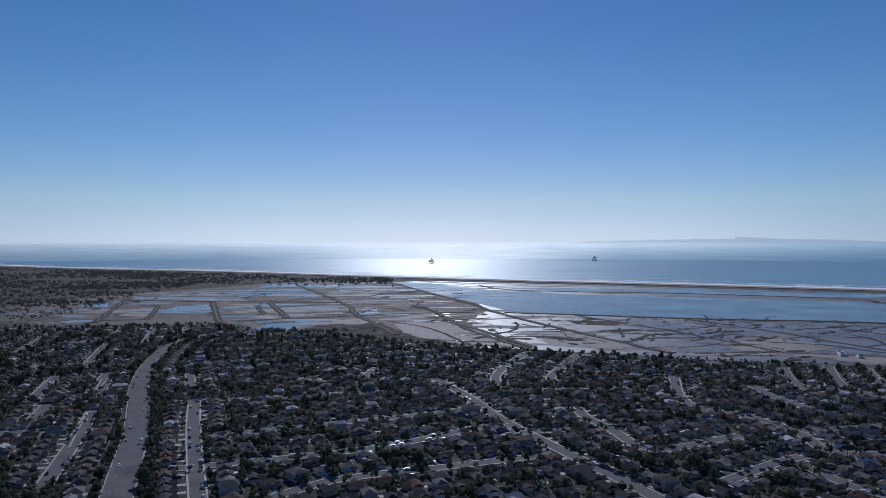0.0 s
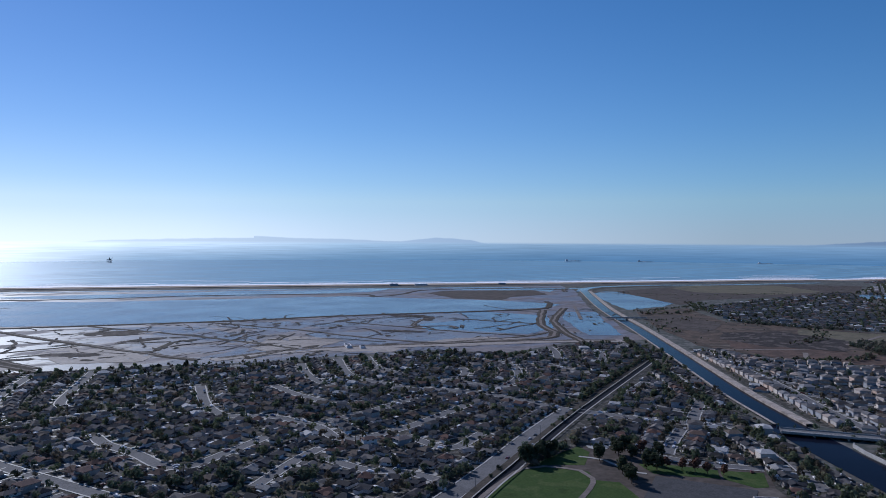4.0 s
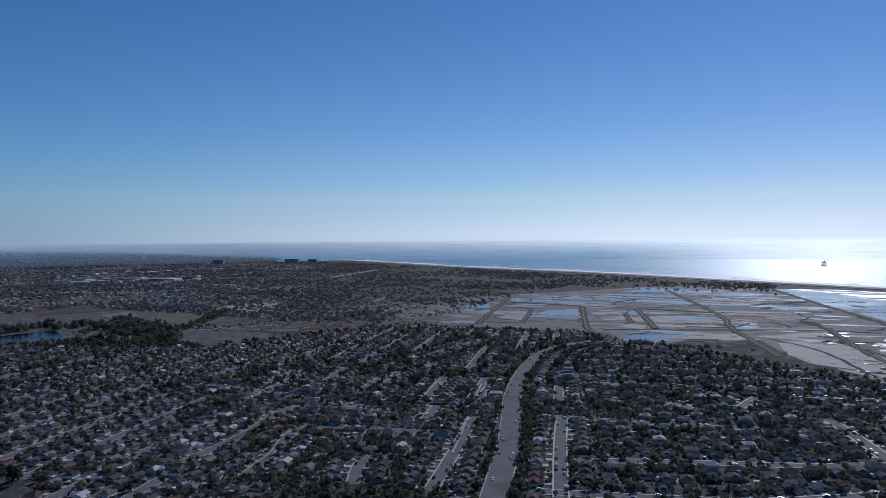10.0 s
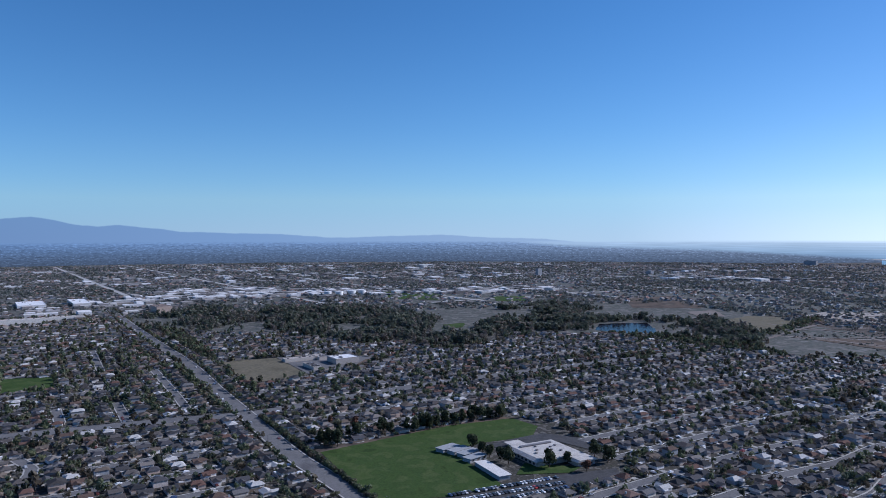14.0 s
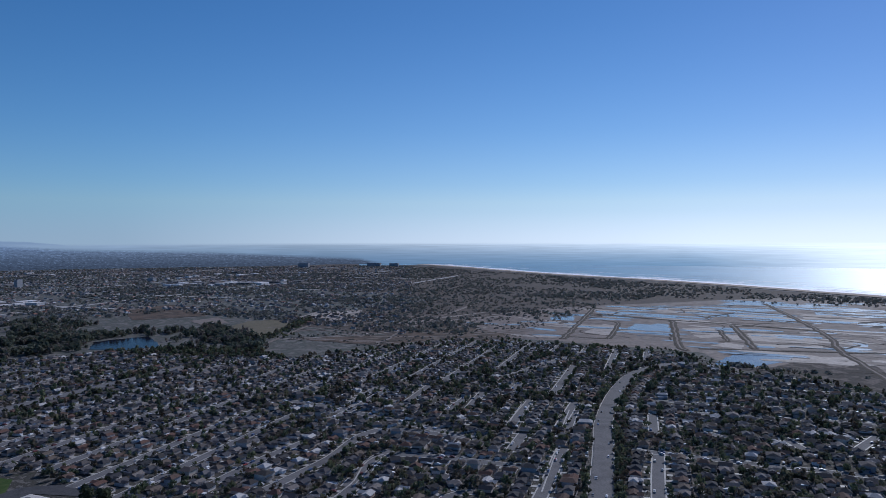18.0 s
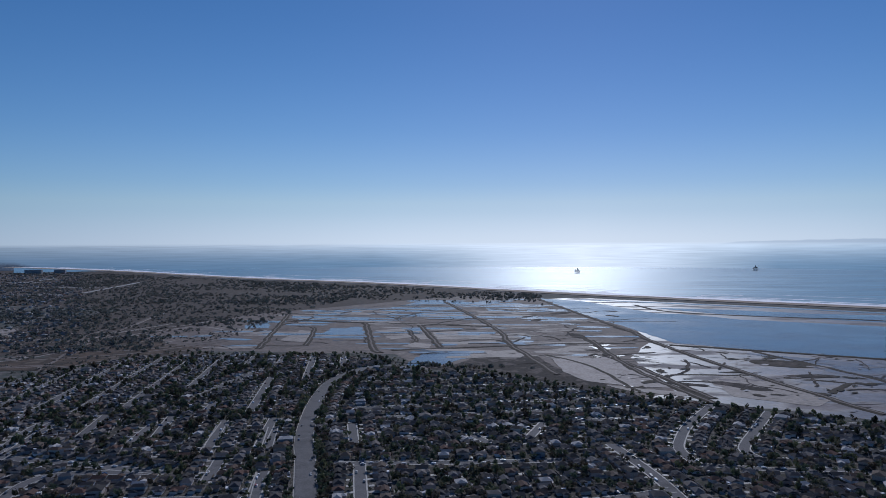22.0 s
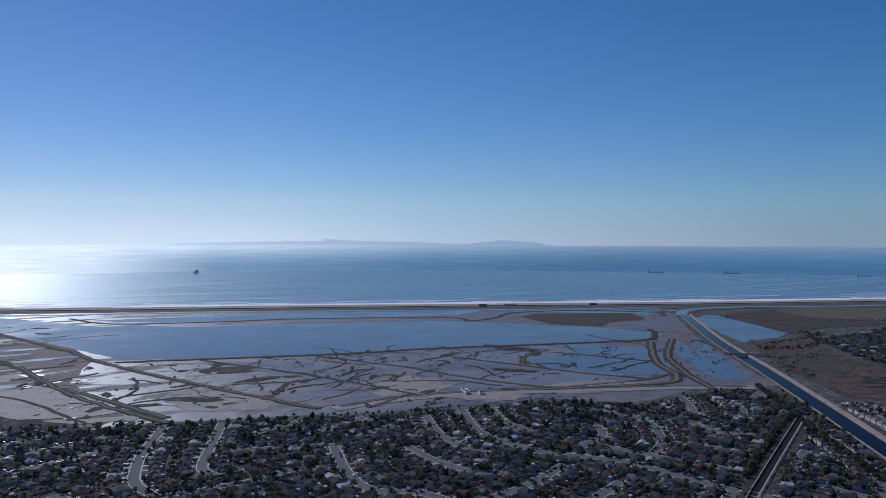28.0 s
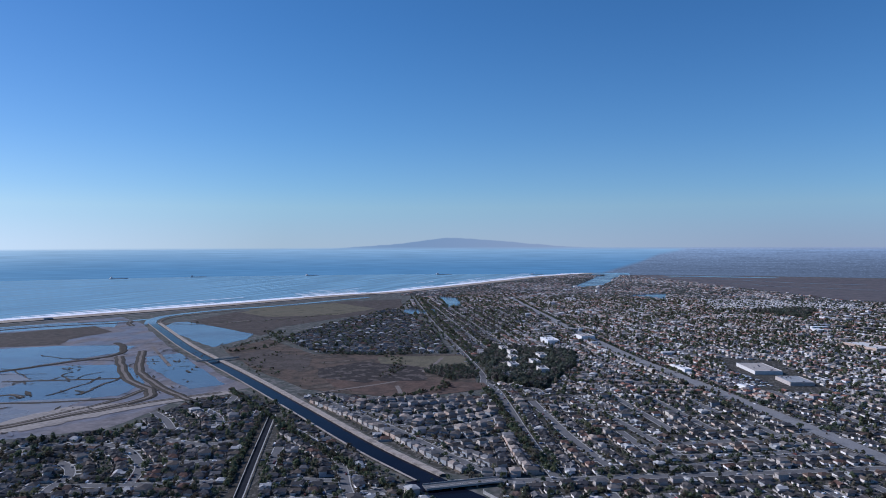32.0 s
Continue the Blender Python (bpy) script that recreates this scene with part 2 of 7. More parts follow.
# ---- materials ----
def mat(name, colours, big=30.0, fine=1.5, rough=0.95, bump=0.25, vary="", palette=(), spec=0.08, dist=0.15):
    """A surface with two scales of variation, in metres. vary: 'object' or 'island' picks from the palette."""
    m = bpy.data.materials.new(name)
    m.use_nodes = True
    t = m.node_tree
    b = t.nodes["Principled BSDF"]
    geo = t.nodes.new("ShaderNodeNewGeometry")

    def noise_at(size, detail=4.0):
        n = t.nodes.new("ShaderNodeTexNoise")
        n.inputs["Scale"].default_value = 1 / size
        n.inputs["Detail"].default_value = detail
        t.links.new(geo.outputs["Position"], n.inputs["Vector"])
        return n.outputs[0]

    def ramp(value, stops, kind="LINEAR"):
        n = t.nodes.new("ShaderNodeValToRGB")
        n.color_ramp.interpolation = kind
        e = n.color_ramp.elements
        e.remove(e[1])
        for i, (p, c) in enumerate(stops):
            el = e[0] if i == 0 else e.new(p)
            el.position, el.color = p, (*c, 1)
        t.links.new(value, n.inputs[0])
        return n.outputs[0]

    n_big, n_fine = noise_at(big), noise_at(fine, 6.0)
    if vary:
        if vary == "tint":
            tint = t.nodes.new("ShaderNodeAttribute")
            tint.attribute_name = "tint"
            source = tint.outputs["Fac"]
        else:
            source = t.nodes.new("ShaderNodeObjectInfo").outputs["Random"] if vary == "object" else geo.outputs["Random Per Island"]
        base = ramp(source, [(i / len(palette), c) for i, c in enumerate(palette)], "CONSTANT")
    else:
        k = len(colours)
        base = ramp(n_big, [(0.3 + 0.4 * i / max(1, k - 1), c) for i, c in enumerate(colours)])
    tone = ramp(n_fine, [(0.25, (0.745, 0.71, 0.735)), (0.75, (1.24, 1.18, 1.22))])
    mul = t.nodes.new("ShaderNodeMix")
    mul.data_type, mul.blend_type = "RGBA", "MULTIPLY"
    mul.inputs[0].default_value = 1.0
    t.links.new(base, mul.inputs[6])
    t.links.new(tone, mul.inputs[7])
    t.links.new(mul.outputs[2], b.inputs["Base Color"])
    b.inputs["Roughness"].default_value = rough
    b.inputs["Specular IOR Level"].default_value = spec
    if bump:
        bp = t.nodes.new("ShaderNodeBump")
        bp.inputs["Strength"].default_value = bump
        bp.inputs["Distance"].default_value = dist
        t.links.new(n_fine, bp.inputs["Height"])
        t.links.new(bp.outputs[0], b.inputs["Normal"])
    return m


def water(name, colour, rough, wave, strength, stretch=(1, 1, 1), turn=0.0, patch=400.0, contrast=0.16):
    m = bpy.data.materials.new(name)
    m.use_nodes = True
    t = m.node_tree
    b = t.nodes["Principled BSDF"]
    b.inputs["IOR"].default_value = 1.33
    geo = t.nodes.new("ShaderNodeNewGeometry")
    mp = t.nodes.new("ShaderNodeMapping")
    mp.inputs["Rotation"].default_value = (0, 0, turn)
    mp.inputs["Scale"].default_value = stretch
    t.links.new(geo.outputs["Position"], mp.inputs[0])
    n = t.nodes.new("ShaderNodeTexNoise")
    n.inputs["Scale"].default_value, n.inputs["Detail"].default_value = 1 / wave, 5.0
    t.links.new(mp.outputs[0], n.inputs["Vector"])
    bp = t.nodes.new("ShaderNodeBump")
    bp.inputs["Strength"].default_value, bp.inputs["Distance"].default_value = strength, wave * 0.15
    t.links.new(n.outputs[0], bp.inputs["Height"])
    t.links.new(bp.outputs[0], b.inputs["Normal"])
    p = t.nodes.new("ShaderNodeTexNoise")
    p.inputs["Scale"].default_value, p.inputs["Detail"].default_value = 1 / patch, 4.0
    t.links.new(mp.outputs[0], p.inputs["Vector"])
    r = t.nodes.new("ShaderNodeValToRGB")
    r.color_ramp.elements[0].position, r.color_ramp.elements[1].position = 0.35, 0.65
    r.color_ramp.elements[0].color = (*[c * (1 - contrast) for c in colour], 1)
    r.color_ramp.elements[1].color = (*[c * (1 + contrast) for c in colour], 1)
    t.links.new(p.outputs[0], r.inputs[0])
    t.links.new(r.outputs[0], b.inputs["Base Color"])
    q = t.nodes.new("ShaderNodeMapRange")
    q.inputs[1].default_value, q.inputs[2].default_value = 0.35, 0.65
    q.inputs[3].default_value, q.inputs[4].default_value = rough * 0.75, rough * 1.25
    t.links.new(p.outputs[0], q.inputs[0])
    t.links.new(q.outputs[0], b.inputs["Roughness"])
    return m


M_GROUND = mat("dry_ground", [(0.075, 0.078, 0.07), (0.12, 0.113, 0.104), (0.068, 0.076, 0.066), (0.16, 0.15, 0.14), (0.08, 0.084, 0.074)], 26, 4, bump=0.4)
M_YARD = mat("yard_soil_and_grass", [(0.036, 0.044, 0.028), (0.066, 0.062, 0.054), (0.044, 0.042, 0.036), (0.14, 0.13, 0.118), (0.046, 0.046, 0.036)], 6, 1.5, bump=0.3)
M_MUD = mat("marsh_mud", [(0.11, 0.09, 0.08), (0.19, 0.155, 0.135), (0.13, 0.11, 0.1), (0.22, 0.185, 0.16)], 45, 6, rough=0.85, bump=0.25, spec=0.1)
M_WET = mat("wet_mudflat", [(0.115, 0.103, 0.106), (0.19, 0.168, 0.17), (0.13, 0.117, 0.12), (0.225, 0.2, 0.192)], 60, 6, rough=0.6, bump=0.08, spec=0.2)
wet = M_WET.node_tree
wet_noise = wet.nodes.new("ShaderNodeTexNoise")
wet_noise.inputs["Scale"].default_value, wet_noise.inputs["Detail"].default_value = 1 / 85, 5.0
wet_map = wet.nodes.new("ShaderNodeMapping")
wet_map.inputs["Rotation"].default_value, wet_map.inputs["Scale"].default_value = (0, 0, radians(25)), (0.6, 1.5, 1)
wet.links.new(wet.nodes.new("ShaderNodeNewGeometry").outputs["Position"], wet_map.inputs[0])
wet.links.new(wet_map.outputs[0], wet_noise.inputs["Vector"])
wet_range = wet.nodes.new("ShaderNodeMapRange")
wet_range.inputs[1].default_value, wet_range.inputs[2].default_value = 0.5, 0.6
wet_range.inputs[3].default_value, wet_range.inputs[4].default_value = 0.42, 0.85
wet.links.new(wet_noise.outputs[0], wet_range.inputs[0])
wet.links.new(wet_range.outputs[0], wet.nodes["Principled BSDF"].inputs["Roughness"])
M_SCRUB = mat("saltmarsh_scrub", [(0.03, 0.026, 0.025), (0.055, 0.046, 0.042), (0.036, 0.032, 0.03), (0.12, 0.1, 0.09), (0.045, 0.039, 0.036)], 22, 4, bump=0.5)
M_SALT = mat("pale_salt_flat", [(0.2, 0.175, 0.155), (0.3, 0.265, 0.235), (0.24, 0.21, 0.185)], 40, 5, rough=0.8, bump=0.15, spec=0.15)
M_DIKE = mat("dike_scrub", [(0.045, 0.04, 0.033), (0.075, 0.064, 0.053), (0.04, 0.037, 0.03)], 12, 2, bump=0.5)
M_FAR_MARSH = mat("far_tidal_marsh", [(0.085, 0.08, 0.086), (0.13, 0.115, 0.115), (0.1, 0.092, 0.096), (0.16, 0.14, 0.132)], 130, 22, bump=0.3)
M_CRUST = mat("salt_crust", [(0.3, 0.265, 0.235), (0.4, 0.36, 0.32), (0.34, 0.3, 0.27)], 30, 4, rough=0.85, bump=0.15, spec=0.1)
M_BANK = mat("pale_bank_earth", [(0.27, 0.235, 0.2), (0.38, 0.33, 0.285), (0.2, 0.175, 0.15)], 12, 1.5, bump=0.5)
M_TRACK = mat("dirt_track", [(0.13, 0.112, 0.1), (0.2, 0.172, 0.152), (0.16, 0.138, 0.122)], 20, 2)
M_SAND = mat("beach_sand", [(0.3, 0.25, 0.2), (0.38, 0.33, 0.27)], 50, 4, bump=0.2)
M_FOAM = mat("surf_foam", [(0.82, 0.83, 0.85), (0.92, 0.92, 0.93)], 15, 3, rough=0.7, bump=0.4)
M_OLD_ROAD = mat("worn_pale_asphalt", [(0.17, 0.168, 0.17), (0.23, 0.226, 0.225), (0.2, 0.197, 0.197)], 25, 1.2, bump=0.1, rough=0.8, spec=0.12)
M_ROAD = mat("asphalt", [(0.105, 0.103, 0.105), (0.15, 0.147, 0.147), (0.126, 0.124, 0.124)], 25, 1.2, bump=0.1, rough=0.88, spec=0.06)
M_WALK = mat("concrete", [(0.28, 0.27, 0.25), (0.4, 0.385, 0.36)], 6, 1, bump=0.1, rough=0.7, spec=0.2)
M_PAINT = mat("road_paint", [(0.6, 0.6, 0.58), (0.72, 0.72, 0.7)], 3, 0.5, bump=0)
M_GRASS = mat("mown_grass", [(0.03, 0.052, 0.014), (0.046, 0.074, 0.02), (0.038, 0.066, 0.018), (0.062, 0.085, 0.028), (0.048, 0.076, 0.021)], 16, 1.2, bump=0.35)
M_TAR = mat("dark_asphalt", [(0.05, 0.05, 0.053), (0.072, 0.071, 0.073), (0.058, 0.058, 0.06)], 12, 1.2, bump=0.1, rough=0.85)
M_CREAM = mat("cream_roof_coating", [(0.4, 0.375, 0.345), (0.48, 0.455, 0.42), (0.37, 0.345, 0.32)], 9, 1.5, bump=0.1, rough=0.7)
M_OLIVE = mat("olive_dry_grass", [(0.105, 0.095, 0.065), (0.145, 0.128, 0.09), (0.085, 0.08, 0.056)], 40, 4, bump=0.3)
M_RED = mat("reddish_soil", [(0.09, 0.062, 0.05), (0.12, 0.083, 0.066), (0.076, 0.056, 0.047), (0.14, 0.104, 0.083)], 30, 3, bump=0.4)
M_BROWN = mat("dry_brown_field", [(0.075, 0.058, 0.048), (0.12, 0.09, 0.07), (0.06, 0.05, 0.042), (0.15, 0.122, 0.098)], 45, 4, bump=0.4)
M_DARKFLAT = mat("dark_saltmarsh", [(0.055, 0.047, 0.042), (0.1, 0.083, 0.073), (0.065, 0.055, 0.048), (0.12, 0.104, 0.092)], 35, 4, bump=0.4)
ROOFS = [(0.24, 0.235, 0.23), (0.045, 0.045, 0.048), (0.18, 0.165, 0.15), (0.05, 0.048, 0.046), (0.07, 0.068, 0.07), (0.11, 0.1, 0.095), (0.055, 0.055, 0.06), (0.14, 0.115, 0.095), (0.09, 0.08, 0.078), (0.2, 0.18, 0.165),
         (0.08, 0.078, 0.085), (0.12, 0.085, 0.07), (0.06, 0.056, 0.055), (0.15, 0.145, 0.145), (0.09, 0.086, 0.09), (0.13, 0.08, 0.065)]
WALLS = [(0.45, 0.41, 0.36), (0.55, 0.53, 0.5), (0.36, 0.33, 0.3), (0.6, 0.57, 0.52), (0.4, 0.36, 0.33), (0.28, 0.29, 0.3), (0.66, 0.65, 0.63), (0.42, 0.33, 0.27)]
TILES = [(0.15, 0.105, 0.09), (0.13, 0.112, 0.105), (0.19, 0.15, 0.13), (0.11, 0.1, 0.1), (0.16, 0.135, 0.125)]
LEAVES = [(0.06, 0.072, 0.042), (0.078, 0.086, 0.048), (0.05, 0.062, 0.042), (0.09, 0.088, 0.056), (0.068, 0.08, 0.046), (0.086, 0.076, 0.058), (0.055, 0.068, 0.046)]
ROOFS = [tuple(c * 0.85 for c in w) for w in ROOFS]
EAST_ROOFS = [tuple(c * 1.15 for c in w) for w in [(0.24, 0.15, 0.12), (0.33, 0.31, 0.29), (0.2, 0.105, 0.08), (0.27, 0.225, 0.19), (0.42, 0.41, 0.4), (0.12, 0.112, 0.112), (0.19, 0.14, 0.115), (0.17, 0.165, 0.165), (0.25, 0.21, 0.185), (0.09, 0.085, 0.09), (0.16, 0.12, 0.1), (0.07, 0.07, 0.075)]]
M_ROOF_FAR = mat("shingle_roof_far", [], 8, 0.8, vary="tint", palette=ROOFS[1:2] + ROOFS[4:] + [(0.4, 0.39, 0.375)] + EAST_ROOFS, bump=0.2, dist=0.05)
WALLS = [tuple(min(0.8, c * 1.12) for c in w) for w in WALLS]
WALL_SET = [mat("stucco_paint", [tuple(c * 0.88 for c in w), w], 4, 0.7, bump=0.1, dist=0.02) for w in WALLS]
ROOF_SET = [mat("roof_shingles", [tuple(c * 0.8 for c in w), w, tuple(min(1, c * 1.15) for c in w)], 5, 0.5, bump=0.5, dist=0.05) for w in ROOFS]
TILE_SET = [mat("roof_tiles", [tuple(c * 0.8 for c in w), w, tuple(c * 1.15 for c in w)], 5, 0.5, bump=0.5, dist=0.06) for w in TILES]
M_WALL_FAR = mat("stucco_wall_far", [], 5, 0.8, vary="tint", palette=WALLS, bump=0)
LEAVES = [tuple(c * 1.7 for c in w) for w in LEAVES]
M_LEAF = mat("tree_leaves", [], 3, 0.5, vary="island", palette=LEAVES, bump=0.5, dist=0.1)
# grey-green leaves, lightened in colour to stand in for distance haze
M_LEAF_FAR = mat("hazed_grey_green_leaves", [], 3, 0.5, vary="tint", palette=[(0.16, 0.17, 0.15), (0.13, 0.145, 0.125), (0.18, 0.18, 0.165), (0.165, 0.16, 0.14), (0.12, 0.135, 0.12)], bump=0.5, dist=0.1)
M_LEAF_MANY = mat("yard_leaves", [], 3, 0.5, vary="tint", palette=LEAVES + [(0.05, 0.055, 0.038), (0.09, 0.076, 0.056)], bump=0.5, dist=0.1)
M_LEAF_WOOD = mat("woodland_leaves", [], 14, 1.5, vary="tint", palette=[(0.1, 0.115, 0.085), (0.12, 0.128, 0.096), (0.086, 0.102, 0.078), (0.145, 0.138, 0.114), (0.108, 0.122, 0.09), (0.165, 0.145, 0.125)], bump=0.5, dist=0.1)


def leafy(m, share=0.38):
    """Lets part of the light through, as thin leaves do."""
    t = m.node_tree
    b, o = t.nodes["Principled BSDF"], t.nodes["Material Output"]
    glow, mix = t.nodes.new("ShaderNodeBsdfTranslucent"), t.nodes.new("ShaderNodeMixShader")
    t.links.new(b.inputs["Base Color"].links[0].from_socket, glow.inputs["Color"])
    mix.inputs[0].default_value = share
    t.links.new(b.outputs[0], mix.inputs[1])
    t.links.new(glow.outputs[0], mix.inputs[2])
    t.links.new(mix.outputs[0], o.inputs["Surface"])


for m in (M_LEAF, M_LEAF_FAR, M_LEAF_MANY, M_LEAF_WOOD):
    leafy(m)
M_BARK = mat("bark", [(0.08, 0.06, 0.045), (0.12, 0.09, 0.07)], 1, 0.2)
M_GLASS = mat("window_glass", [(0.03, 0.035, 0.045), (0.05, 0.055, 0.065)], 2, 0.5, rough=0.08, bump=0, spec=0.8)
M_DOOR = mat("painted_door", [], 2, 0.4, vary="object", palette=[(0.6, 0.58, 0.55), (0.5, 0.46, 0.42), (0.68, 0.67, 0.65), (0.22, 0.15, 0.1)], bump=0.05)
M_WHITE = mat("white_roof_coating", [(0.62, 0.62, 0.62), (0.72, 0.72, 0.71)], 15, 2, bump=0.1, rough=0.6)
M_STEEL = mat("painted_steel", [(0.12, 0.12, 0.13), (0.2, 0.19, 0.19)], 6, 1, rough=0.5)
# the sea's light and dark swell lines are painted into its base colour
M_SEA = water("sea_water", (0.195, 0.315, 0.405), 0.42, 30.0, 1.0, (0.04, 1, 1), radians(25), 30, 0.34)
M_LAGOON = water("lagoon_water", (0.09, 0.105, 0.13), 0.2, 3.0, 0.16, (1, 1, 1), 0, 150)
M_POND = water("shallow_water", (0.2, 0.182, 0.19), 0.3, 2.0, 0.1, (1, 1, 1), 0, 60)
M_CELL = water("pond_water", (0.19, 0.205, 0.225), 0.2, 2.0, 0.1, (1, 1, 1), 0, 60)
M_CANAL = water("canal_water", (0.007, 0.008, 0.017), 0.1, 1.5, 0.3, (1, 1, 1), 0, 40)

M_SEA.node_tree.nodes["Principled BSDF"].inputs["Specular IOR Level"].default_value = 0.2
M_CELL.node_tree.nodes["Principled BSDF"].inputs["Specular IOR Level"].default_value = 0.25
M_CANAL.node_tree.nodes["Principled BSDF"].inputs["Specular IOR Level"].default_value = 0.025

M_POND.node_tree.nodes["Principled BSDF"].inputs["Specular IOR Level"].default_value = 0.1
M_LAGOON.node_tree.nodes["Principled BSDF"].inputs["Specular IOR Level"].default_value = 0.34

rnd = random.Random(7)
nrs = np.random.RandomState(7)


# ---- builders ----
def part(name, bm, material, parent=None, label=""):
    me = bpy.data.meshes.new(name)
    bm.to_mesh(me)
    bm.free()
    me.materials.append(material)
    ob = new(name, me)
    ob.parent = parent
    if label:
        ob["label"] = label
    return ob


def thing(name, label, category, group="", at_place=(0, 0, 0), turn=0.0):
    ob = new(name)
    ob.empty_display_size = 1.0
    ob.matrix_basis = Matrix.Translation(at_place) @ Matrix.Rotation(turn, 4, "Z")
    return tagged(ob, label, category, group)


def box(bm, x0, x1, y0, y1, z0, z1):
    vs = [bm.verts.new(p) for p in ((x0, y0, z0), (x1, y0, z0), (x1, y1, z0), (x0, y1, z0), (x0, y0, z1), (x1, y0, z1), (x1, y1, z1), (x0, y1, z1))]
    for f in ((3, 2, 1, 0), (4, 5, 6, 7), (0, 1, 5, 4), (1, 2, 6, 5), (2, 3, 7, 6), (3, 0, 4, 7)):
        bm.faces.new([vs[i] for i in f])
    return vs


def tri_mesh(name, verts, tris, material, tint=None):
    """A mesh from arrays of corners and triangles."""
    me = bpy.data.meshes.new(name)
    me.vertices.add(len(verts))
    me.vertices.foreach_set("co", np.asarray(verts, np.float32).ravel())
    me.loops.add(len(tris) * 3)
    me.loops.foreach_set("vertex_index", np.asarray(tris, np.int32).ravel())
    me.polygons.add(len(tris))
    me.polygons.foreach_set("loop_start", np.arange(0, len(tris) * 3, 3, dtype=np.int32))
    me.polygons.foreach_set("loop_total", np.full(len(tris), 3, np.int32))
    me.polygons.foreach_set("use_smooth", np.zeros(len(tris), bool))
    me.update(calc_edges=True)
    if tint is not None:
        me.attributes.new("tint", "FLOAT", "POINT").data.foreach_set("value", np.asarray(tint, np.float32))
    me.materials.append(material)
    return me


def arrays(bm):
    bmesh.ops.triangulate(bm, faces=bm.faces)
    bm.verts.index_update()
    v = np.array([p.co for p in bm.verts], np.float32)
    f = np.array([[w.index for w in q.verts] for q in bm.faces], np.int32)
    bm.free()
    return v, f


def scatter(template, places, turns, scales):
    """Copies of one small mesh, joined: places (n, 3), turns (n), scales (n, 3)."""
    v, f = template
    n = len(places)
    if not n:
        return np.zeros((0, 3), np.float32), np.zeros((0, 3), np.int32)
    c, s = np.cos(turns)[:, None], np.sin(turns)[:, None]
    x, y, z = (v[None, :, i] * scales[:, None, i] for i in range(3))
    out_v = np.stack([x * c - y * s + places[:, None, 0], x * s + y * c + places[:, None, 1], z + places[:, None, 2]], 2).reshape(-1, 3)
    out_f = (f[None] + (np.arange(n) * len(v))[:, None, None]).reshape(-1, 3)
    return out_v, out_f


def join(parts):
    vs, fs, k = [], [], 0
    for v, f in parts:
        vs.append(v)
        fs.append(f + k)
        k += len(v)
    return np.concatenate(vs), np.concatenate(fs)


def wander(points, step=14.0, amount=4.0, closed=True, seed=0.0):
    """The outline through a few corners, broken up into natural curves."""
    out = []
    n = len(points)
    for i in range(n if closed else n - 1):
        a, b = Vector((*points[i], 0)), Vector((*points[(i + 1) % n], 0))
        k = max(1, int((b - a).length / step))
        side = Vector((-(b - a).y, (b - a).x, 0)).normalized()
        for j in range(k):
            p = a.lerp(b, j / k)
            w = noise.noise(Vector((p.x / (step * 3), p.y / (step * 3), seed))) + 0.5 * noise.noise(Vector((p.x / step, p.y / step, seed + 5)))
            out.append(p + side * w * amount)
    if not closed:
        out.append(Vector((*points[-1], 0)))
    return out


def sheet(name, points, material, z, label="", category="", kind="structure", step=14.0, amount=4.0):
    """A flat piece of ground or water with a wandering outline."""
    bm = bmesh.new()
    vs = [bm.verts.new((p.x, p.y, z)) for p in wander(points, step, amount, True, z * 13)]
    f = bm.faces.new(vs)
    f.normal_update()
    if f.normal.z < 0:
        f.normal_flip()
    bmesh.ops.triangulate(bm, faces=bm.faces)
    ob = part(name, bm, material)
    return tagged(ob, label, category, "", kind)


def smooth_line(points, step=8.0):
    """A rounded line through the corners."""
    pts = [Vector((*p, 0)) for p in points]
    if len(pts) < 3:
        n = max(2, int((pts[1] - pts[0]).length / step) + 1)
        return [pts[0].lerp(pts[1], i / (n - 1)) for i in range(n)]
    ext = [pts[0] * 2 - pts[1]] + pts + [pts[-1] * 2 - pts[-2]]
    out = []
    for i in range(1, len(ext) - 2):
        p0, p1, p2, p3 = ext[i - 1:i + 3]
        k = max(1, int((p2 - p1).length / step))
        for j in range(k):
            u = j / k
            out.append(0.5 * ((2 * p1) + (p2 - p0) * u + (2 * p0 - 5 * p1 + 4 * p2 - p3) * u * u + (3 * p1 - p0 - 3 * p2 + p3) * u ** 3))
    return out + [pts[-1]]


def ribbon(bm, line, left, right, z0, z1=None, base=None):
    """A strip along a line between two offsets; with base, a bank with sloping sides down to z = 0."""
    z1 = z0 if z1 is None else z1
    rows = []
    for i, p in enumerate(line):
        d = (line[min(i + 1, len(line) - 1)] - line[max(i - 1, 0)]).normalized()
        s = Vector((-d.y, d.x, 0))
        row = [p + s * left + Vector((0, 0, z0)), p + s * right + Vector((0, 0, z1))]
        if base is not None:
            row = [p + s * (left + base) + Vector((0, 0, -0.2))] + row + [p + s * (right - base) + Vector((0, 0, -0.2))]
        rows.append([bm.verts.new(q) for q in row])
    for a, b in zip(rows, rows[1:]):
        for j in range(len(a) - 1):
            bm.faces.new((a[j], a[j + 1], b[j + 1], b[j]))


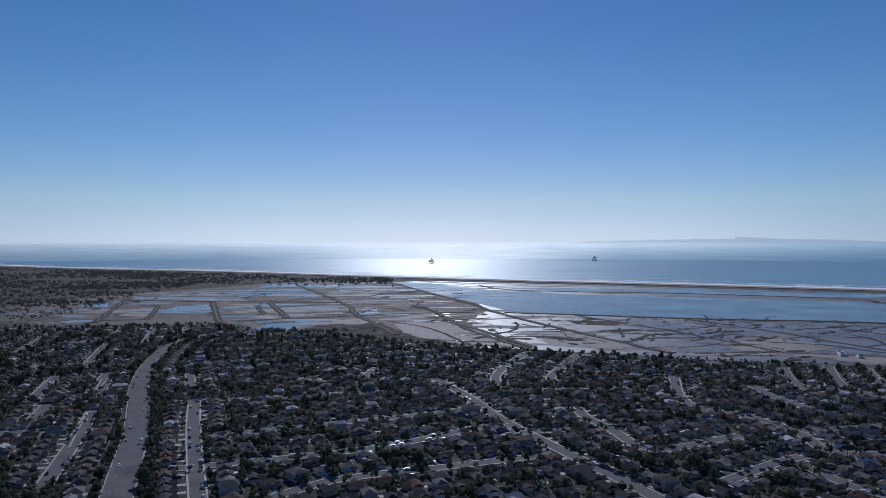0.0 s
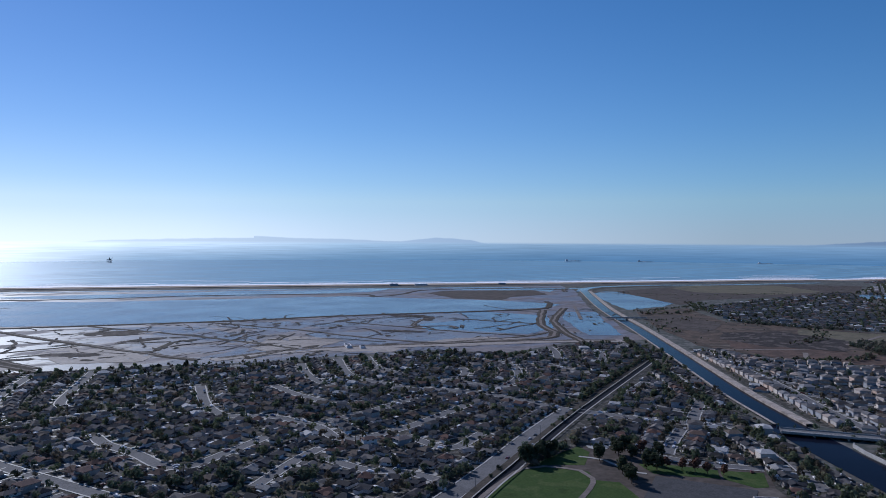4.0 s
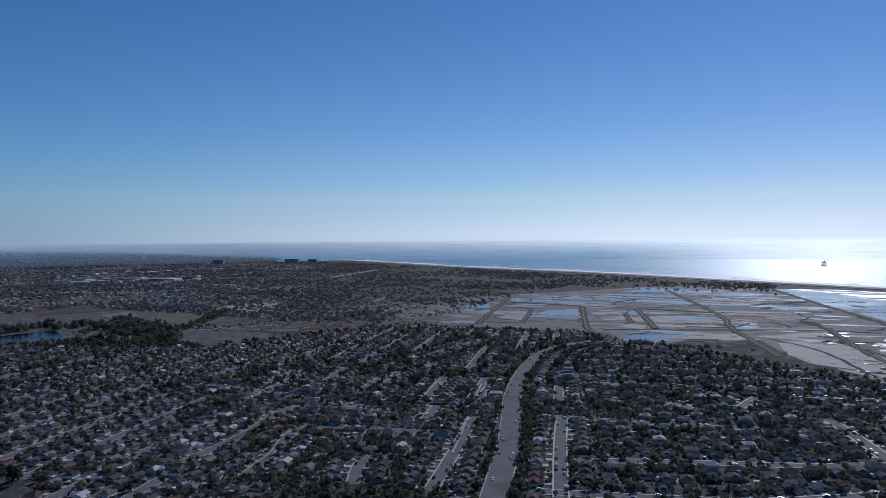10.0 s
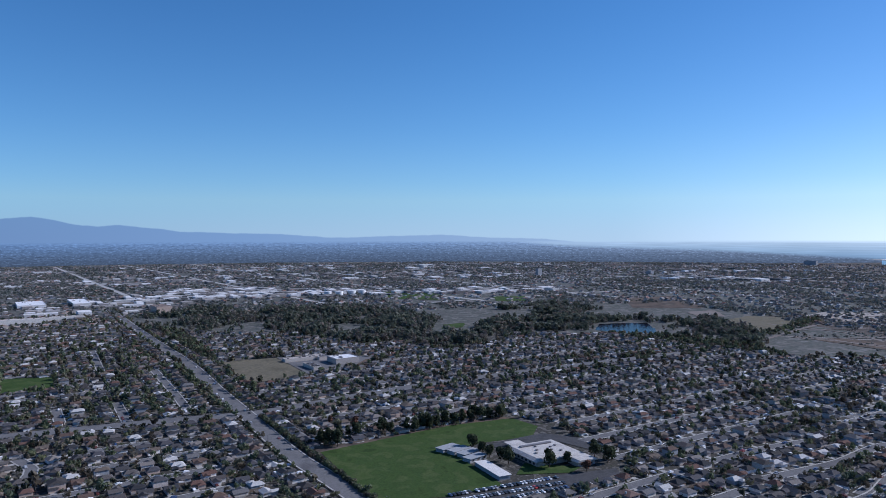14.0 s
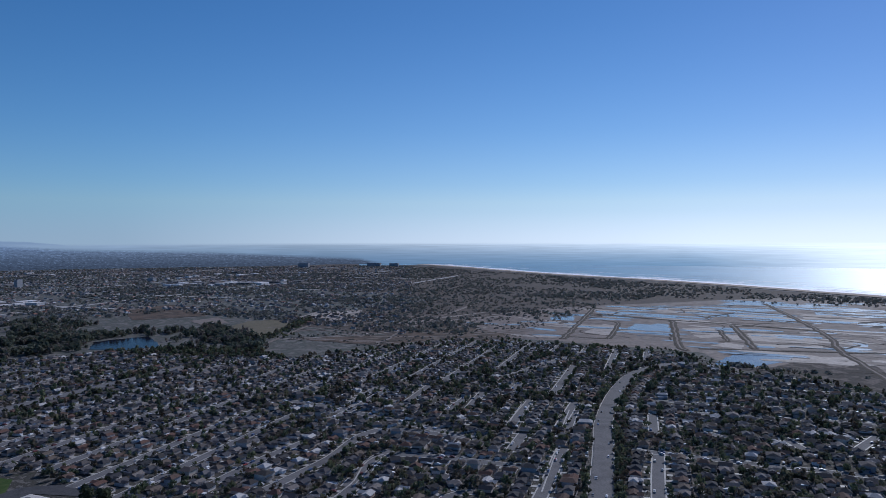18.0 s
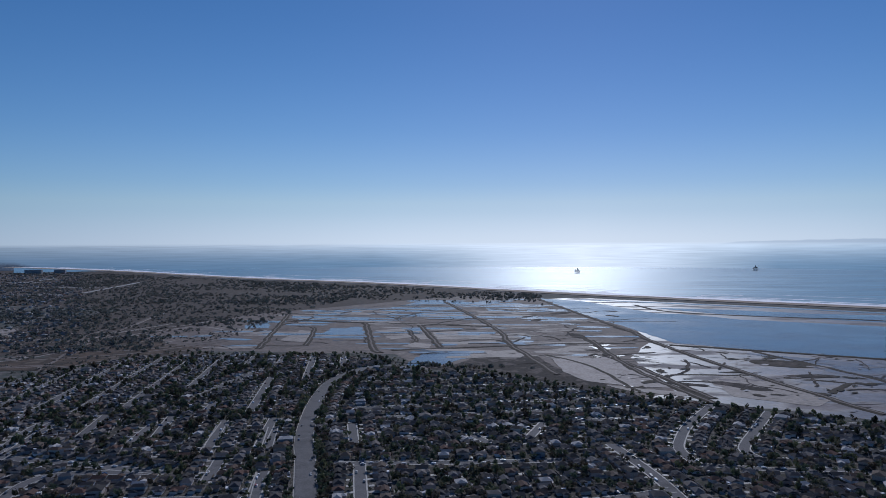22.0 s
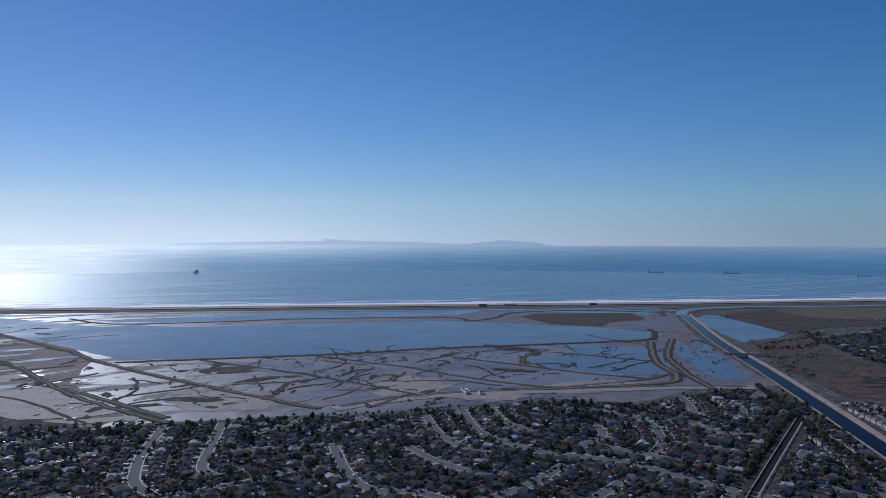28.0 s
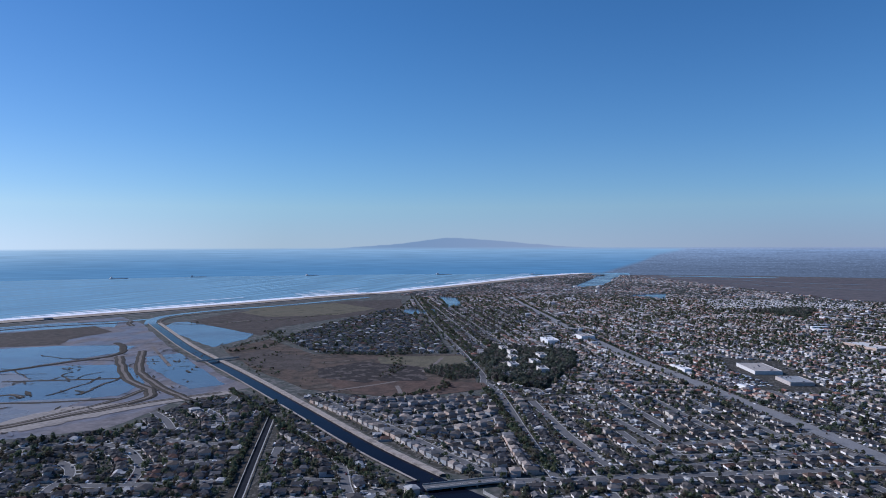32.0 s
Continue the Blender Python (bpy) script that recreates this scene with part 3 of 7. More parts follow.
# ---- plan: land, sea and wetland ----
def disc(radius, z, rings, seg=160):
    bm = bmesh.new()
    prev = None
    for r in np.linspace(0, 1, rings + 1)[1:] ** 1.6 * radius:
        ring = [bm.verts.new((r * math.cos(2 * math.pi * i / seg), r * math.sin(2 * math.pi * i / seg), z)) for i in range(seg)]
        for i in range(seg):
            if prev is None:
                continue
            bm.faces.new((prev[i], ring[i], ring[(i + 1) % seg], prev[(i + 1) % seg]))
        if prev is None:
            bm.faces.new(ring)
        prev = ring
    return bm


tagged(part("ground", disc(4850, 0.0, 24), M_GROUND), "wide flat coastal plain of dry soil and scrub", "ground", "", "structure")

SHORE = [(-3960, 4368), (-2814, 3936), (-1680, 3324), (-936, 3036), (-192, 2628), (192, 2436), (600, 2262), (1260, 1968), (1908, 1668), (2682, 1356), (2880, 1224), (3774, 1002), (4420, 850), (4990, 600), (5748, 330)]


def shore_line(offset):
    """The shore, moved inland by some metres."""
    line = smooth_line(SHORE, 60)
    res = []
    for i, p in enumerate(line):
        d = (line[min(i + 1, len(line) - 1)] - line[max(i - 1, 0)]).normalized()
        res.append(p + Vector((d.y, -d.x, 0)) * offset)
    return res


def sea_bed():
    bm = bmesh.new()
    near = shore_line(0)
    rows = []
    for p in near:
        a = math.atan2(p.y, p.x)
        r = p.length
        rows.append([bm.verts.new((math.cos(a) * (r + (4848 - r) * k), math.sin(a) * (r + (4848 - r) * k), 0.6)) for k in np.linspace(0, 1, 14)])
    for a, b in zip(rows, rows[1:]):
        for j in range(13):
            bm.faces.new((a[j], b[j], b[j + 1], a[j + 1]))
    bmesh.ops.recalc_face_normals(bm, faces=bm.faces)
    bmesh.ops.reverse_faces(bm, faces=[f for f in bm.faces if f.normal.z < 0])
    return bm


tagged(part("sea", sea_bed(), M_SEA), "blue ocean with long low swell lines", "sea", "", "structure")

bm = bmesh.new()
ribbon(bm, shore_line(40), 40, -45, 0.8, 1.6)
tagged(part("beach", bm, M_SAND), "long pale sand beach along the ocean", "beach", "", "structure")
bm = bmesh.new()
for k, (off, w) in enumerate(((-16, 27), (-70, 10), (-120, 8), (-190, 5), (-270, 4))):
    line = shore_line(off)
    for i in range(0, len(line) - 1):
        if k == 0 or noise.noise(Vector((i * 0.21, k * 7.1, 0))) > -0.08 + 0.07 * k:
            w2 = w * (1.0 + 0.8 * noise.noise(Vector((i * 0.37, k * 3.3, 2))))
            ribbon(bm, [line[i], line[i].lerp(line[i + 1], 0.5), line[i + 1]], w2, -w2, 1.0 - 0.06 * k)
tagged(part("surf", bm, M_FOAM), "white lines of breaking surf", "surf", "", "stuff")
bm = bmesh.new()
ribbon(bm, shore_line(105), 12, -12, 0.3)
tagged(part("coast_road", bm, M_ROAD), "grey asphalt coast highway behind the beach", "road", "", "structure")

MARSH = [(-60, 1150), (36, 920), (114, 914), (234, 868), (342, 827), (438, 808), (564, 784), (636, 708), (804, 722), (888, 674),
         (1176, 1032), (1524, 1392), (1680, 1596), (1152, 1800), (504, 2130), (-42, 2352), (-160, 2300), (-20, 1800)]
sheet("marsh", MARSH, M_WET, 0.12, "brown tidal mudflats of the wetland", "mudflat", step=25, amount=6)
SALTMARSH = [(-900, 1290), (-690, 1160), (-336, 1182), (-258, 1062), (-162, 1056), (-48, 974), (36, 920), (84, 960), (64, 1100), (40, 1210), (88, 1400), (60, 1720), (-160, 2300), (-300, 2496), (-504, 2280), (-700, 1960), (-864, 1700)]
sheet("saltmarsh", SALTMARSH, M_MUD, 0.13, "brown saltmarsh mud between pale salt cells", "marsh", step=25, amount=6)
WATERS = [
    ("lagoon", M_LAGOON, [(-168, 2316), (-42, 2244), (78, 2040), (144, 1914), (240, 1886), (324, 1800), (660, 1692), (906, 1614), (1038, 1440), (1152, 1302), (1188, 1218), (1200, 1140), (1116, 1110), (978, 1134), (660, 1224), (474, 1266), (288, 1314), (132, 1386), (60, 1608), (-24, 1824), (-90, 2040)], "wide blue tidal lagoon"),
    ("inner_lagoon", M_LAGOON, [(144, 2058), (300, 1920), (666, 1776), (840, 1738), (1032, 1704), (1200, 1800), (906, 1854), (744, 1944), (522, 1968), (336, 2034)], "long narrow blue inner lagoon"),
    ("inner_lagoon", M_LAGOON, [(1110, 1704), (1362, 1680), (1596, 1530), (1458, 1428), (1458, 1476), (1248, 1674)], "narrow blue inlet of the lagoon"),
    ("west_cell", M_LAGOON, [(924, 1188), (1006, 996), (874, 846), (786, 822), (672, 924), (720, 1032)], "shallow blue pond between dikes"),
    ("west_cell", M_POND, [(708, 948), (768, 846), (672, 828), (600, 854), (576, 912)], "shallow grey pond with mud islands"),
    ("east_cell", M_LAGOON, [(1080, 1020), (1142, 990), (900, 726), (854, 754), (918, 840), (990, 936)], "shallow blue pond beside the canal"),
    ("east_pond", M_LAGOON, [(1505, 1312), (1600, 1352), (1650, 1289), (1456, 1016), (1365, 978), (1228, 974), (1290, 1060), (1375, 1168)], "blue pond on the far side of the canal"),
    ("mud_pool", M_POND, [(192, 1314), (390, 1214), (422, 1008), (378, 984), (324, 1116), (264, 1248)], "shallow sheet of water over grey mud"),
    ("mud_pool", M_POND, [(294, 900), (372, 942), (394, 882), (354, 854)], "small pool at the edge of the town"),
    ("mud_pool", M_POND, [(432, 1212), (660, 1188), (888, 1128), (840, 1032), (684, 1020), (546, 1104), (480, 1056)], "shallow sheet of water over grey mud"),
    ("mud_pool", M_POND, [(504, 1032), (672, 960), (648, 876), (528, 864), (480, 912)], "shallow sheet of water over grey mud"),
    ("lake", M_CANAL, [(-1248, 689), (-1236, 792), (-1097, 726), (-1122, 672), (-1171, 642)], "blue park lake among dark trees"),
    ("harbour", M_LAGOON, [(3330, 490), (3460, 500), (4100, 470), (4516, 470), (4840, 400), (4790, 320), (4300, 350), (3884, 344), (3560, 360)], "blue harbour channel among houses"),
    ("harbour", M_LAGOON, [(2928, 240), (3078, 60), (2766, 66)], "blue marina basin among houses"),
    ("harbour", M_LAGOON, [(2240, 770), (2460, 850), (2690, 945), (2640, 850), (2440, 780), (2280, 735)], "blue marina basin among houses"),
    ("harbour", M_LAGOON, [(1968, 828), (2112, 876), (2160, 792), (2040, 732)], "blue marina basin among houses"),
]
CELLS = [
    (M_CELL, [(-546, 1394), (-565, 1506), (-506, 1522), (-450, 1392), (-446, 1322), (-494, 1310)]),
    (M_SALT, [(-593, 1301), (-618, 1458), (-578, 1426), (-535, 1286)]),
    (M_SALT, [(-454, 1469), (-403, 1518), (-358, 1374), (-390, 1348)]),
    (M_SALT, [(-349, 1268), (-337, 1319), (-302, 1304), (-295, 1255)]),
    (M_SALT, [(-332, 1465), (-227, 1512), (-188, 1342), (-276, 1291), (-308, 1373)]),
    (M_SALT, [(-382, 1466), (-354, 1482), (-318, 1358), (-338, 1360)]),
    (M_CELL, [(-754, 1709), (-469, 1698), (-438, 1654), (-653, 1562)]),
    (M_SALT, [(-743, 1840), (-659, 1890), (-499, 1830), (-499, 1769), (-697, 1776)]),
    (M_CELL, [(-668, 1919), (-552, 1942), (-512, 2168), (-278, 2158), (-366, 1934), (-476, 1830)]),
    (M_CELL, [(-448, 1829), (-335, 1824), (-294, 1736), (-460, 1744)]),
    (M_LAGOON, [(-291, 1195), (-212, 1224), (-206, 1176), (-236, 1120), (-244, 1078), (-288, 1084), (-297, 1105)]),
    (M_SALT, [(-202, 1229), (-145, 1262), (-139, 1240), (-174, 1195)]),
    (M_CELL, [(-769, 1505), (-743, 1585), (-694, 1469), (-738, 1454)]),
    (M_SALT, [(-746, 1439), (-685, 1436), (-667, 1376), (-725, 1385)]),
    (M_CELL, [(-174, 1698), (-91, 1765), (-10, 1715), (-74, 1662), (-152, 1664)]),
    (M_SALT, [(-113, 1250), (-26, 1343), (1, 1247), (-72, 1166)]),
    (M_CELL, [(-173, 1421), (-138, 1476), (-120, 1360), (-154, 1333)]),
    (M_CELL, [(-322, 2040), (-185, 2118), (-186, 1927), (-270, 1888)]),
    (M_SALT, [(-334, 1919), (-167, 1870), (-144, 1742), (-265, 1747)]),
]
WATER_Z = [0.24]
for nm, m, pts, lab in WATERS:
    WATER_Z[0] += 0.002
    sheet(nm, pts, m, WATER_Z[0], lab, "water", step=12, amount=5)
FLATS = [
    ("salt_flat", M_SALT, [(132, 1032), (216, 1056), (264, 960), (228, 912), (144, 948)], "pale brown mud bank"),
    ("salt_flat", M_SALT, [(360, 996), (474, 1008), (516, 948), (444, 912), (384, 948)], "pale brown mud bank"),
    ("dark_island", M_DARKFLAT, [(1138, 1576), (1228, 1625), (1468, 1495), (1384, 1366), (1241, 1358), (1168, 1308), (1097, 1410)], "dark brown saltmarsh island"),
    ("brown_field", M_DARKFLAT, [(1626, 1332), (1896, 1356), (2334, 1200), (2514, 1038), (2148, 888), (1794, 972), (1572, 1020), (1422, 978)], "flat brown saltmarsh field"),
    ("brown_field", M_BROWN, [(1200, 930), (1368, 924), (1200, 732), (1278, 450), (1098, 386), (970, 348), (894, 432), (888, 510), (902, 594), (1044, 774)], "dry reddish-brown open field"),
    ("dry_field", M_RED, [(982, 598), (1000, 560), (1010, 470), (1004, 430), (1020, 351), (984, 331), (921, 386), (890, 438), (888, 480), (930, 560)], "reddish-brown ploughed field beside the houses"),
    ("dry_field", M_OLIVE, [(1205, 600), (1262, 450), (1146, 400), (1120, 470), (1125, 560)], "pale dry grass plateau"),
    ("dry_field", M_OLIVE, [(1790, 1180), (1883, 1330), (2060, 1360), (2280, 1190), (2120, 980), (1900, 1010)], "broad pale dry field near the beach"),
    ("far_marsh", M_FAR_MARSH, [(4789, 325), (4262, 50), (3543, -246), (2884, -568), (2500, -800), (3000, -1700), (4100, -2300), (4700, -1000), (4830, 0)], "flat brown marsh far off"),
    ("marsh_channel", M_LAGOON, [(4780, 60), (4740, -300), (4650, -600), (4560, -560), (4600, -250), (4640, 30)], "blue tidal channel in the far marsh"),

    ("mesa_field", M_BROWN, [(-990, 918), (-888, 1044), (-852, 1254), (-672, 1182), (-750, 1098), (-804, 948)], "dry mesa with dirt paths"),
    ("far_field", M_OLIVE, [(-1225, 956), (-1123, 909), (-1062, 908), (-1082, 973), (-1164, 1101), (-1248, 1099), (-1273, 1056)], "dry olive grass field by the park"),
    ("bare_mound", M_SALT, [(-1239, 1163), (-1293, 1274), (-1231, 1373), (-1140, 1280), (-1096, 1211), (-1168, 1138)], "pale graded earth of a building site"),
    ("bare_mound", M_TRACK, [(-1385, 983), (-1392, 1062), (-1287, 1011), (-1266, 940)], "pale bare earth beside the woodland"),
    ("bare_mound", M_TRACK, [(-1736, 946), (-1800, 1060), (-1690, 1130), (-1600, 1040), (-1675, 996)], "pale bare earth beyond the woodland"),
    ("far_lawn", M_GRASS, [(-1326, 400), (-1340, 448), (-1275, 425), (-1265, 382)], "small green park lawn among trees"),
    ("far_lawn", M_GRASS, [(-1377, 554), (-1392, 591), (-1301, 554), (-1298, 520)], "small green park lawn among trees"),
    ("far_lawn", M_GRASS, [(-2167, 445), (-2113, 611), (-1849, 537), (-1923, 419)], "green sports ground beyond the woodland"),
    ("far_lawn", M_GRASS, [(-1907, 710), (-1877, 801), (-1746, 747), (-1769, 676)], "green lawn beyond the woodland"),
    ("bare_mound", M_BROWN, [(-1711, 1020), (-1771, 1189), (-1572, 1183), (-1444, 1064), (-1504, 920)], "bare brown earth mound"),
    ("empty_lot", M_OLIVE, [(-1015, -4), (-873, 29), (-864, 57), (-893, 102), (-1030, 70)], "empty dry lot with a fence"),
]
for i, (nm, m, pts, lab) in enumerate(FLATS):
    sheet(nm, pts, m, 0.4 + 0.01 * i, lab, "field", step=12, amount=4)


def ellipse(x, y, a, b, turn, n=40):
    c, s_ = math.cos(turn), math.sin(turn)
    return [(x + a * math.cos(6.2832 * i / n) * c - b * math.sin(6.2832 * i / n) * s_, y + a * math.cos(6.2832 * i / n) * s_ + b * math.sin(6.2832 * i / n) * c) for i in range(n)]


sheet("coastal_scrub", [(-700, 1960), (-864, 1700), (-1260, 1780), (-2300, 1900), (-4200, 2100), (-3700, 3100), (-3500, 4000), (-2814, 3830), (-1680, 3220), (-936, 2930), (-300, 2580), (-300, 2496), (-504, 2280)], M_DARKFLAT, 0.07, "dark scrubby coastal land behind the beach", "scrub", step=60, amount=25)
MESA = [(-1260, 1050), (-1260, 1780), (-800, 1880), (-700, 1500), (-690, 1250), (-640, 1130), (-760, 1060)]
sheet("mesa", MESA, M_DARKFLAT, 0.09, "brown scrubby mesa with many dirt paths", "mesa", step=30, amount=14)
sheet("marsh_edge", [(-258, 1066), (-230, 1090), (-196, 1186), (-120, 1236), (-74, 1110), (-20, 1010), (30, 950), (36, 922), (-48, 974), (-162, 1052)], M_SCRUB, 0.37, "dark scrub along the edge of the saltmarsh", "marsh", step=14, amount=7)
sheet("salt_panel", [(-82, 1181), (2, 1206), (64, 1094), (76, 985), (36, 985), (-27, 1010), (-59, 1071)], M_CRUST, 0.56, "broad pale tan panel of dried salt crust", "salt flat", step=10, amount=3)
sheet("salt_strip", [(-12, 992), (40, 976), (98, 960), (84, 936), (30, 955)], M_SALT, 0.565, "narrow pale strip of dried mud", "mudflat", step=8, amount=3)
sheet("scrub_field", [(1058, 653), (1148, 603), (1125, 486), (1014, 443), (968, 524), (985, 605)], M_SCRUB, 0.7, "dark scrub across the dry field", "scrub", step=14, amount=12)
sheet("scrub_field", [(1141, 878), (1230, 850), (1157, 703), (1030, 665), (1040, 755)], M_DARKFLAT, 0.704, "low dark scrub on the dry field", "scrub", step=14, amount=12)
sheet("oval_island", ellipse(262, 1196, 46, 30, radians(-20)), M_DIKE, 0.52, "dark scrubby oval mound in the mudflat", "island", step=6, amount=2)
sheet("island_hollow", ellipse(262, 1196, 30, 17, radians(-20)), M_DARKFLAT, 0.524, "paler bare middle of the oval mound", "island", step=6, amount=2)


def dike(points, top=4.0, high=1.6, track=True, name="dike"):
    line = smooth_line(points, 14)
    bm = bmesh.new()
    high *= 0.55
    line = [p + Vector((noise.noise(p * 0.03), noise.noise(p * 0.03 + Vector((9, 0, 0))), 0)) * 3.5 for p in line]
    ribbon(bm, line, top / 2 + 1.2, -top / 2 - 1.2, high, None, 4.5)
    ob = part(name, bm, M_DIKE)
    tagged(ob, "low earth dike with scrub on its sides", "dike", "wetland dikes", "structure")
    if track:
        bm = bmesh.new()
        ribbon(bm, line, top * 0.24, -top * 0.3, high + 0.05)
        part("track", bm, M_TRACK, ob, "pale dirt track")


dike([(120, 1362), (468, 1254), (660, 1218), (972, 1122), (1086, 1094), (1182, 1158), (1224, 1212)], 6, 2.2, False)
dike([(-18, 1398), (36, 1122), (114, 906)], 5, 1.8)
dike([(-168, 2280), (-24, 1812), (72, 1512)], 6, 2.0)
dike([(1074, 1074), (900, 906), (828, 802), (762, 774), (588, 830)], 9, 1.8)
dike([(1146, 1080), (966, 936), (858, 810), (792, 708)], 8, 1.6)
dike([(312, 882), (390, 890), (504, 866), (750, 758), (846, 696)], 7, 1.2)
dike([(-42, 1476), (0, 1278), (36, 1104)], 3, 1.2, False)
dike([(-145, 1313), (-60, 1350), (60, 1370)], 5, 1.4)
dike([(-90, 1218), (-18, 1116), (36, 954)], 3, 1.2, False)
dike([(-768, 1746), (-552, 1896), (-240, 1836), (-24, 1824)], 3, 1.2, False)
dike([(715, 1034), (767, 1082), (796, 1088)], 4, 1.2, True)
dike([(739, 942), (748, 973), (696, 1002), (715, 1034)], 4, 1.2, True)
dike([(631, 1121), (680, 998), (722, 890), (768, 811)], 3, 1.2, False)
dike([(818, 1069), (898, 904)], 3, 1.2, False)
dike([(518, 1062), (546, 961), (599, 844), (658, 821), (761, 805), (852, 820)], 4, 1.2, True)
dike([(59, 1567), (102, 1368), (190, 1116), (259, 941), (286, 882)], 6, 1.8, True)
dike([(245, 1310), (318, 1171), (380, 1022), (424, 894)], 4, 1.2, False)
dike([(422, 1270), (518, 1062)], 3, 1.2, False)
dike([(31, 1162), (68, 1072), (118, 931)], 5, 1.8, True)
dike([(265, 988), (305, 1054), (325, 1062)], 2, 1.2, False)
dike([(234, 1082), (304, 1060)], 1.5, 1.2, False)
dike([(88, 1076), (191, 1092)], 1.5, 1.2, False)
dike([(337, 859), (426, 900)], 4, 1.2, True)
dike([(109, 2132), (185, 1958), (394, 1873), (601, 1835), (886, 1711), (980, 1630), (960, 1566), (1058, 1588), (1200, 1675), (1404, 1620), (1565, 1460)], 6, 1.8, False)
dike([(-602, 1229), (-518, 1243)], 4, 1.2, True)
dike([(-518, 1243), (-593, 1474), (-640, 1508)], 4, 1.2, True)
dike([(-511, 1577), (-394, 1246), (-365, 1189)], 6, 1.8, True)
dike([(-355, 1222), (-276, 1254), (-145, 1313)], 6, 1.8, True)
dike([(-385, 1572), (-278, 1267)], 6, 1.8, True)
dike([(-388, 1483), (-337, 1332), (-342, 1319)], 4, 1.2, True)
dike([(-433, 2129), (-217, 1548), (-162, 1327), (-68, 1051)], 6, 1.8, True)
dike([(-721, 1622), (-530, 1596), (-383, 1591), (-224, 1567)], 5, 1.8, False)
dike([(-586, 1195), (-769, 1754)], 5, 1.8, True)


def along(points, left, right, z, name, material, label, category="road", kind="structure", parent=None, step=8.0):
    bm = bmesh.new()
    ribbon(bm, smooth_line(points, step), left, right, z)
    ob = part(name, bm, material, parent)
    return tagged(ob, label, category, "", kind) if parent is None else ob


# ---- plan: canal, streets ----
CANAL = [(1554, 1386), (1206, 1022), (972, 751), (806, 564), (653, 394), (575, 298), (528, 234), (456, 132), (300, -72)]
along(CANAL, 13, -11, 0.4, "canal", M_CANAL, "straight dark blue flood canal", "canal")
along(CANAL[5:], -10.5, -21, 0.396, "canal", M_CANAL, "wide lower reach of the dark blue canal", "canal")
along([(2560, 1190), (2144, 1333), (1966, 1432), (1800, 1480), (1710, 1480), (1630, 1450), (1540, 1385)], 15, -15, 0.42, "canal_mouth", M_LAGOON, "curved canal mouth leading along the beach", "canal")
along([(1640, 1475), (1583, 1510), (1496, 1613), (1367, 1699), (1213, 1760), (776, 1975), (353, 2150), (-43, 2290)], 14, -14, 0.43, "beach_channel", M_LAGOON, "long narrow channel behind the beach", "canal")
along([(4560, 150), (4400, -100), (4300, -330), (4050, -600), (3960, -900)], 7, -7, 0.56, "marsh_creek", M_LAGOON, "blue tidal creek in the far marsh", "creek", step=30)
along([(4020, -100), (3900, -330), (3700, -480), (3500, -900)], 4, -4, 0.565, "marsh_creek", M_LAGOON, "narrow blue tidal creek in the far marsh", "creek", step=30)
dike([(1560, 1340), (1600, 1400), (1690, 1440), (1810, 1430), (1960, 1385)], 6, 1.6)
dike([(1490, 1400), (1560, 1470), (1600, 1500), (1520, 1600)], 6, 1.6)
for side in (1, -1):
    bm = bmesh.new()
    line = smooth_line(CANAL[:-4] + [(572, 294)], 10)
    near_off, far_off = (13, 20) if side > 0 else (-11, -14)
    ribbon(bm, line, max(near_off, far_off), min(near_off, far_off), 2.2, None, None)
    ribbon(bm, line, near_off - 0.01, near_off + 0.01, 2.2, -0.2)
    bank = part("canal_bank", bm, M_BANK)
    tagged(bank, "pale raised dirt bank along the canal", "canal bank", "canal banks", "structure")
for i, pts in enumerate(([(-1001, 909), (-953, 974), (-910, 1042), (-908, 1157), (-965, 1282), (-947, 1509)], [(-937, 1058), (-821, 978), (-847, 1080), (-807, 1155), (-764, 1395)],
            [(-1000, 1429), (-1134, 1806)], [(-1197, 1137), (-1204, 1228), (-1183, 1301)], [(-1228, 1179), (-1081, 1173), (-1039, 1287)], [(-918, 1221), (-910, 1362), (-845, 1463), (-706, 1363)],
            [(-860, 1000), (-800, 1120), (-735, 1210)], [(-1010, 1180), (-930, 1300), (-830, 1330)], [(-1090, 1300), (-980, 1360), (-900, 1480), (-880, 1640)])):
    along(pts, 3.0, -3.0, 0.3 + 0.004 * i, "mesa_path", M_SALT, "pale winding dirt path on the mesa", "path", step=20)
CH2 = [(746, 554), (590, 482), (500, 440), (466, 424), (396, 389), (318, 348), (277, 327), (180, 274)]
M_DRAIN = mat("dark_wet_concrete", [(0.018, 0.02, 0.026), (0.03, 0.032, 0.038)], 10, 2, rough=0.95, bump=0.1, spec=0.03)
along(CH2, 3.4, -3.4, 0.35, "drain_channel", M_DRAIN, "concrete drain channel with a dark wet bed", "channel")
along(CH2, 4.6, 3.4, 1.6, "channel_bank", M_WALK, "pale concrete edge of the drain channel", "bank")
along(CH2, -3.4, -4.2, 1.5, "channel_bank", M_WALK, "pale concrete edge of the drain channel", "bank")
along(CH2, -4.2, -9.5, 1.3, "channel_verge", M_DIKE, "dark planted verge of the drain channel", "verge")

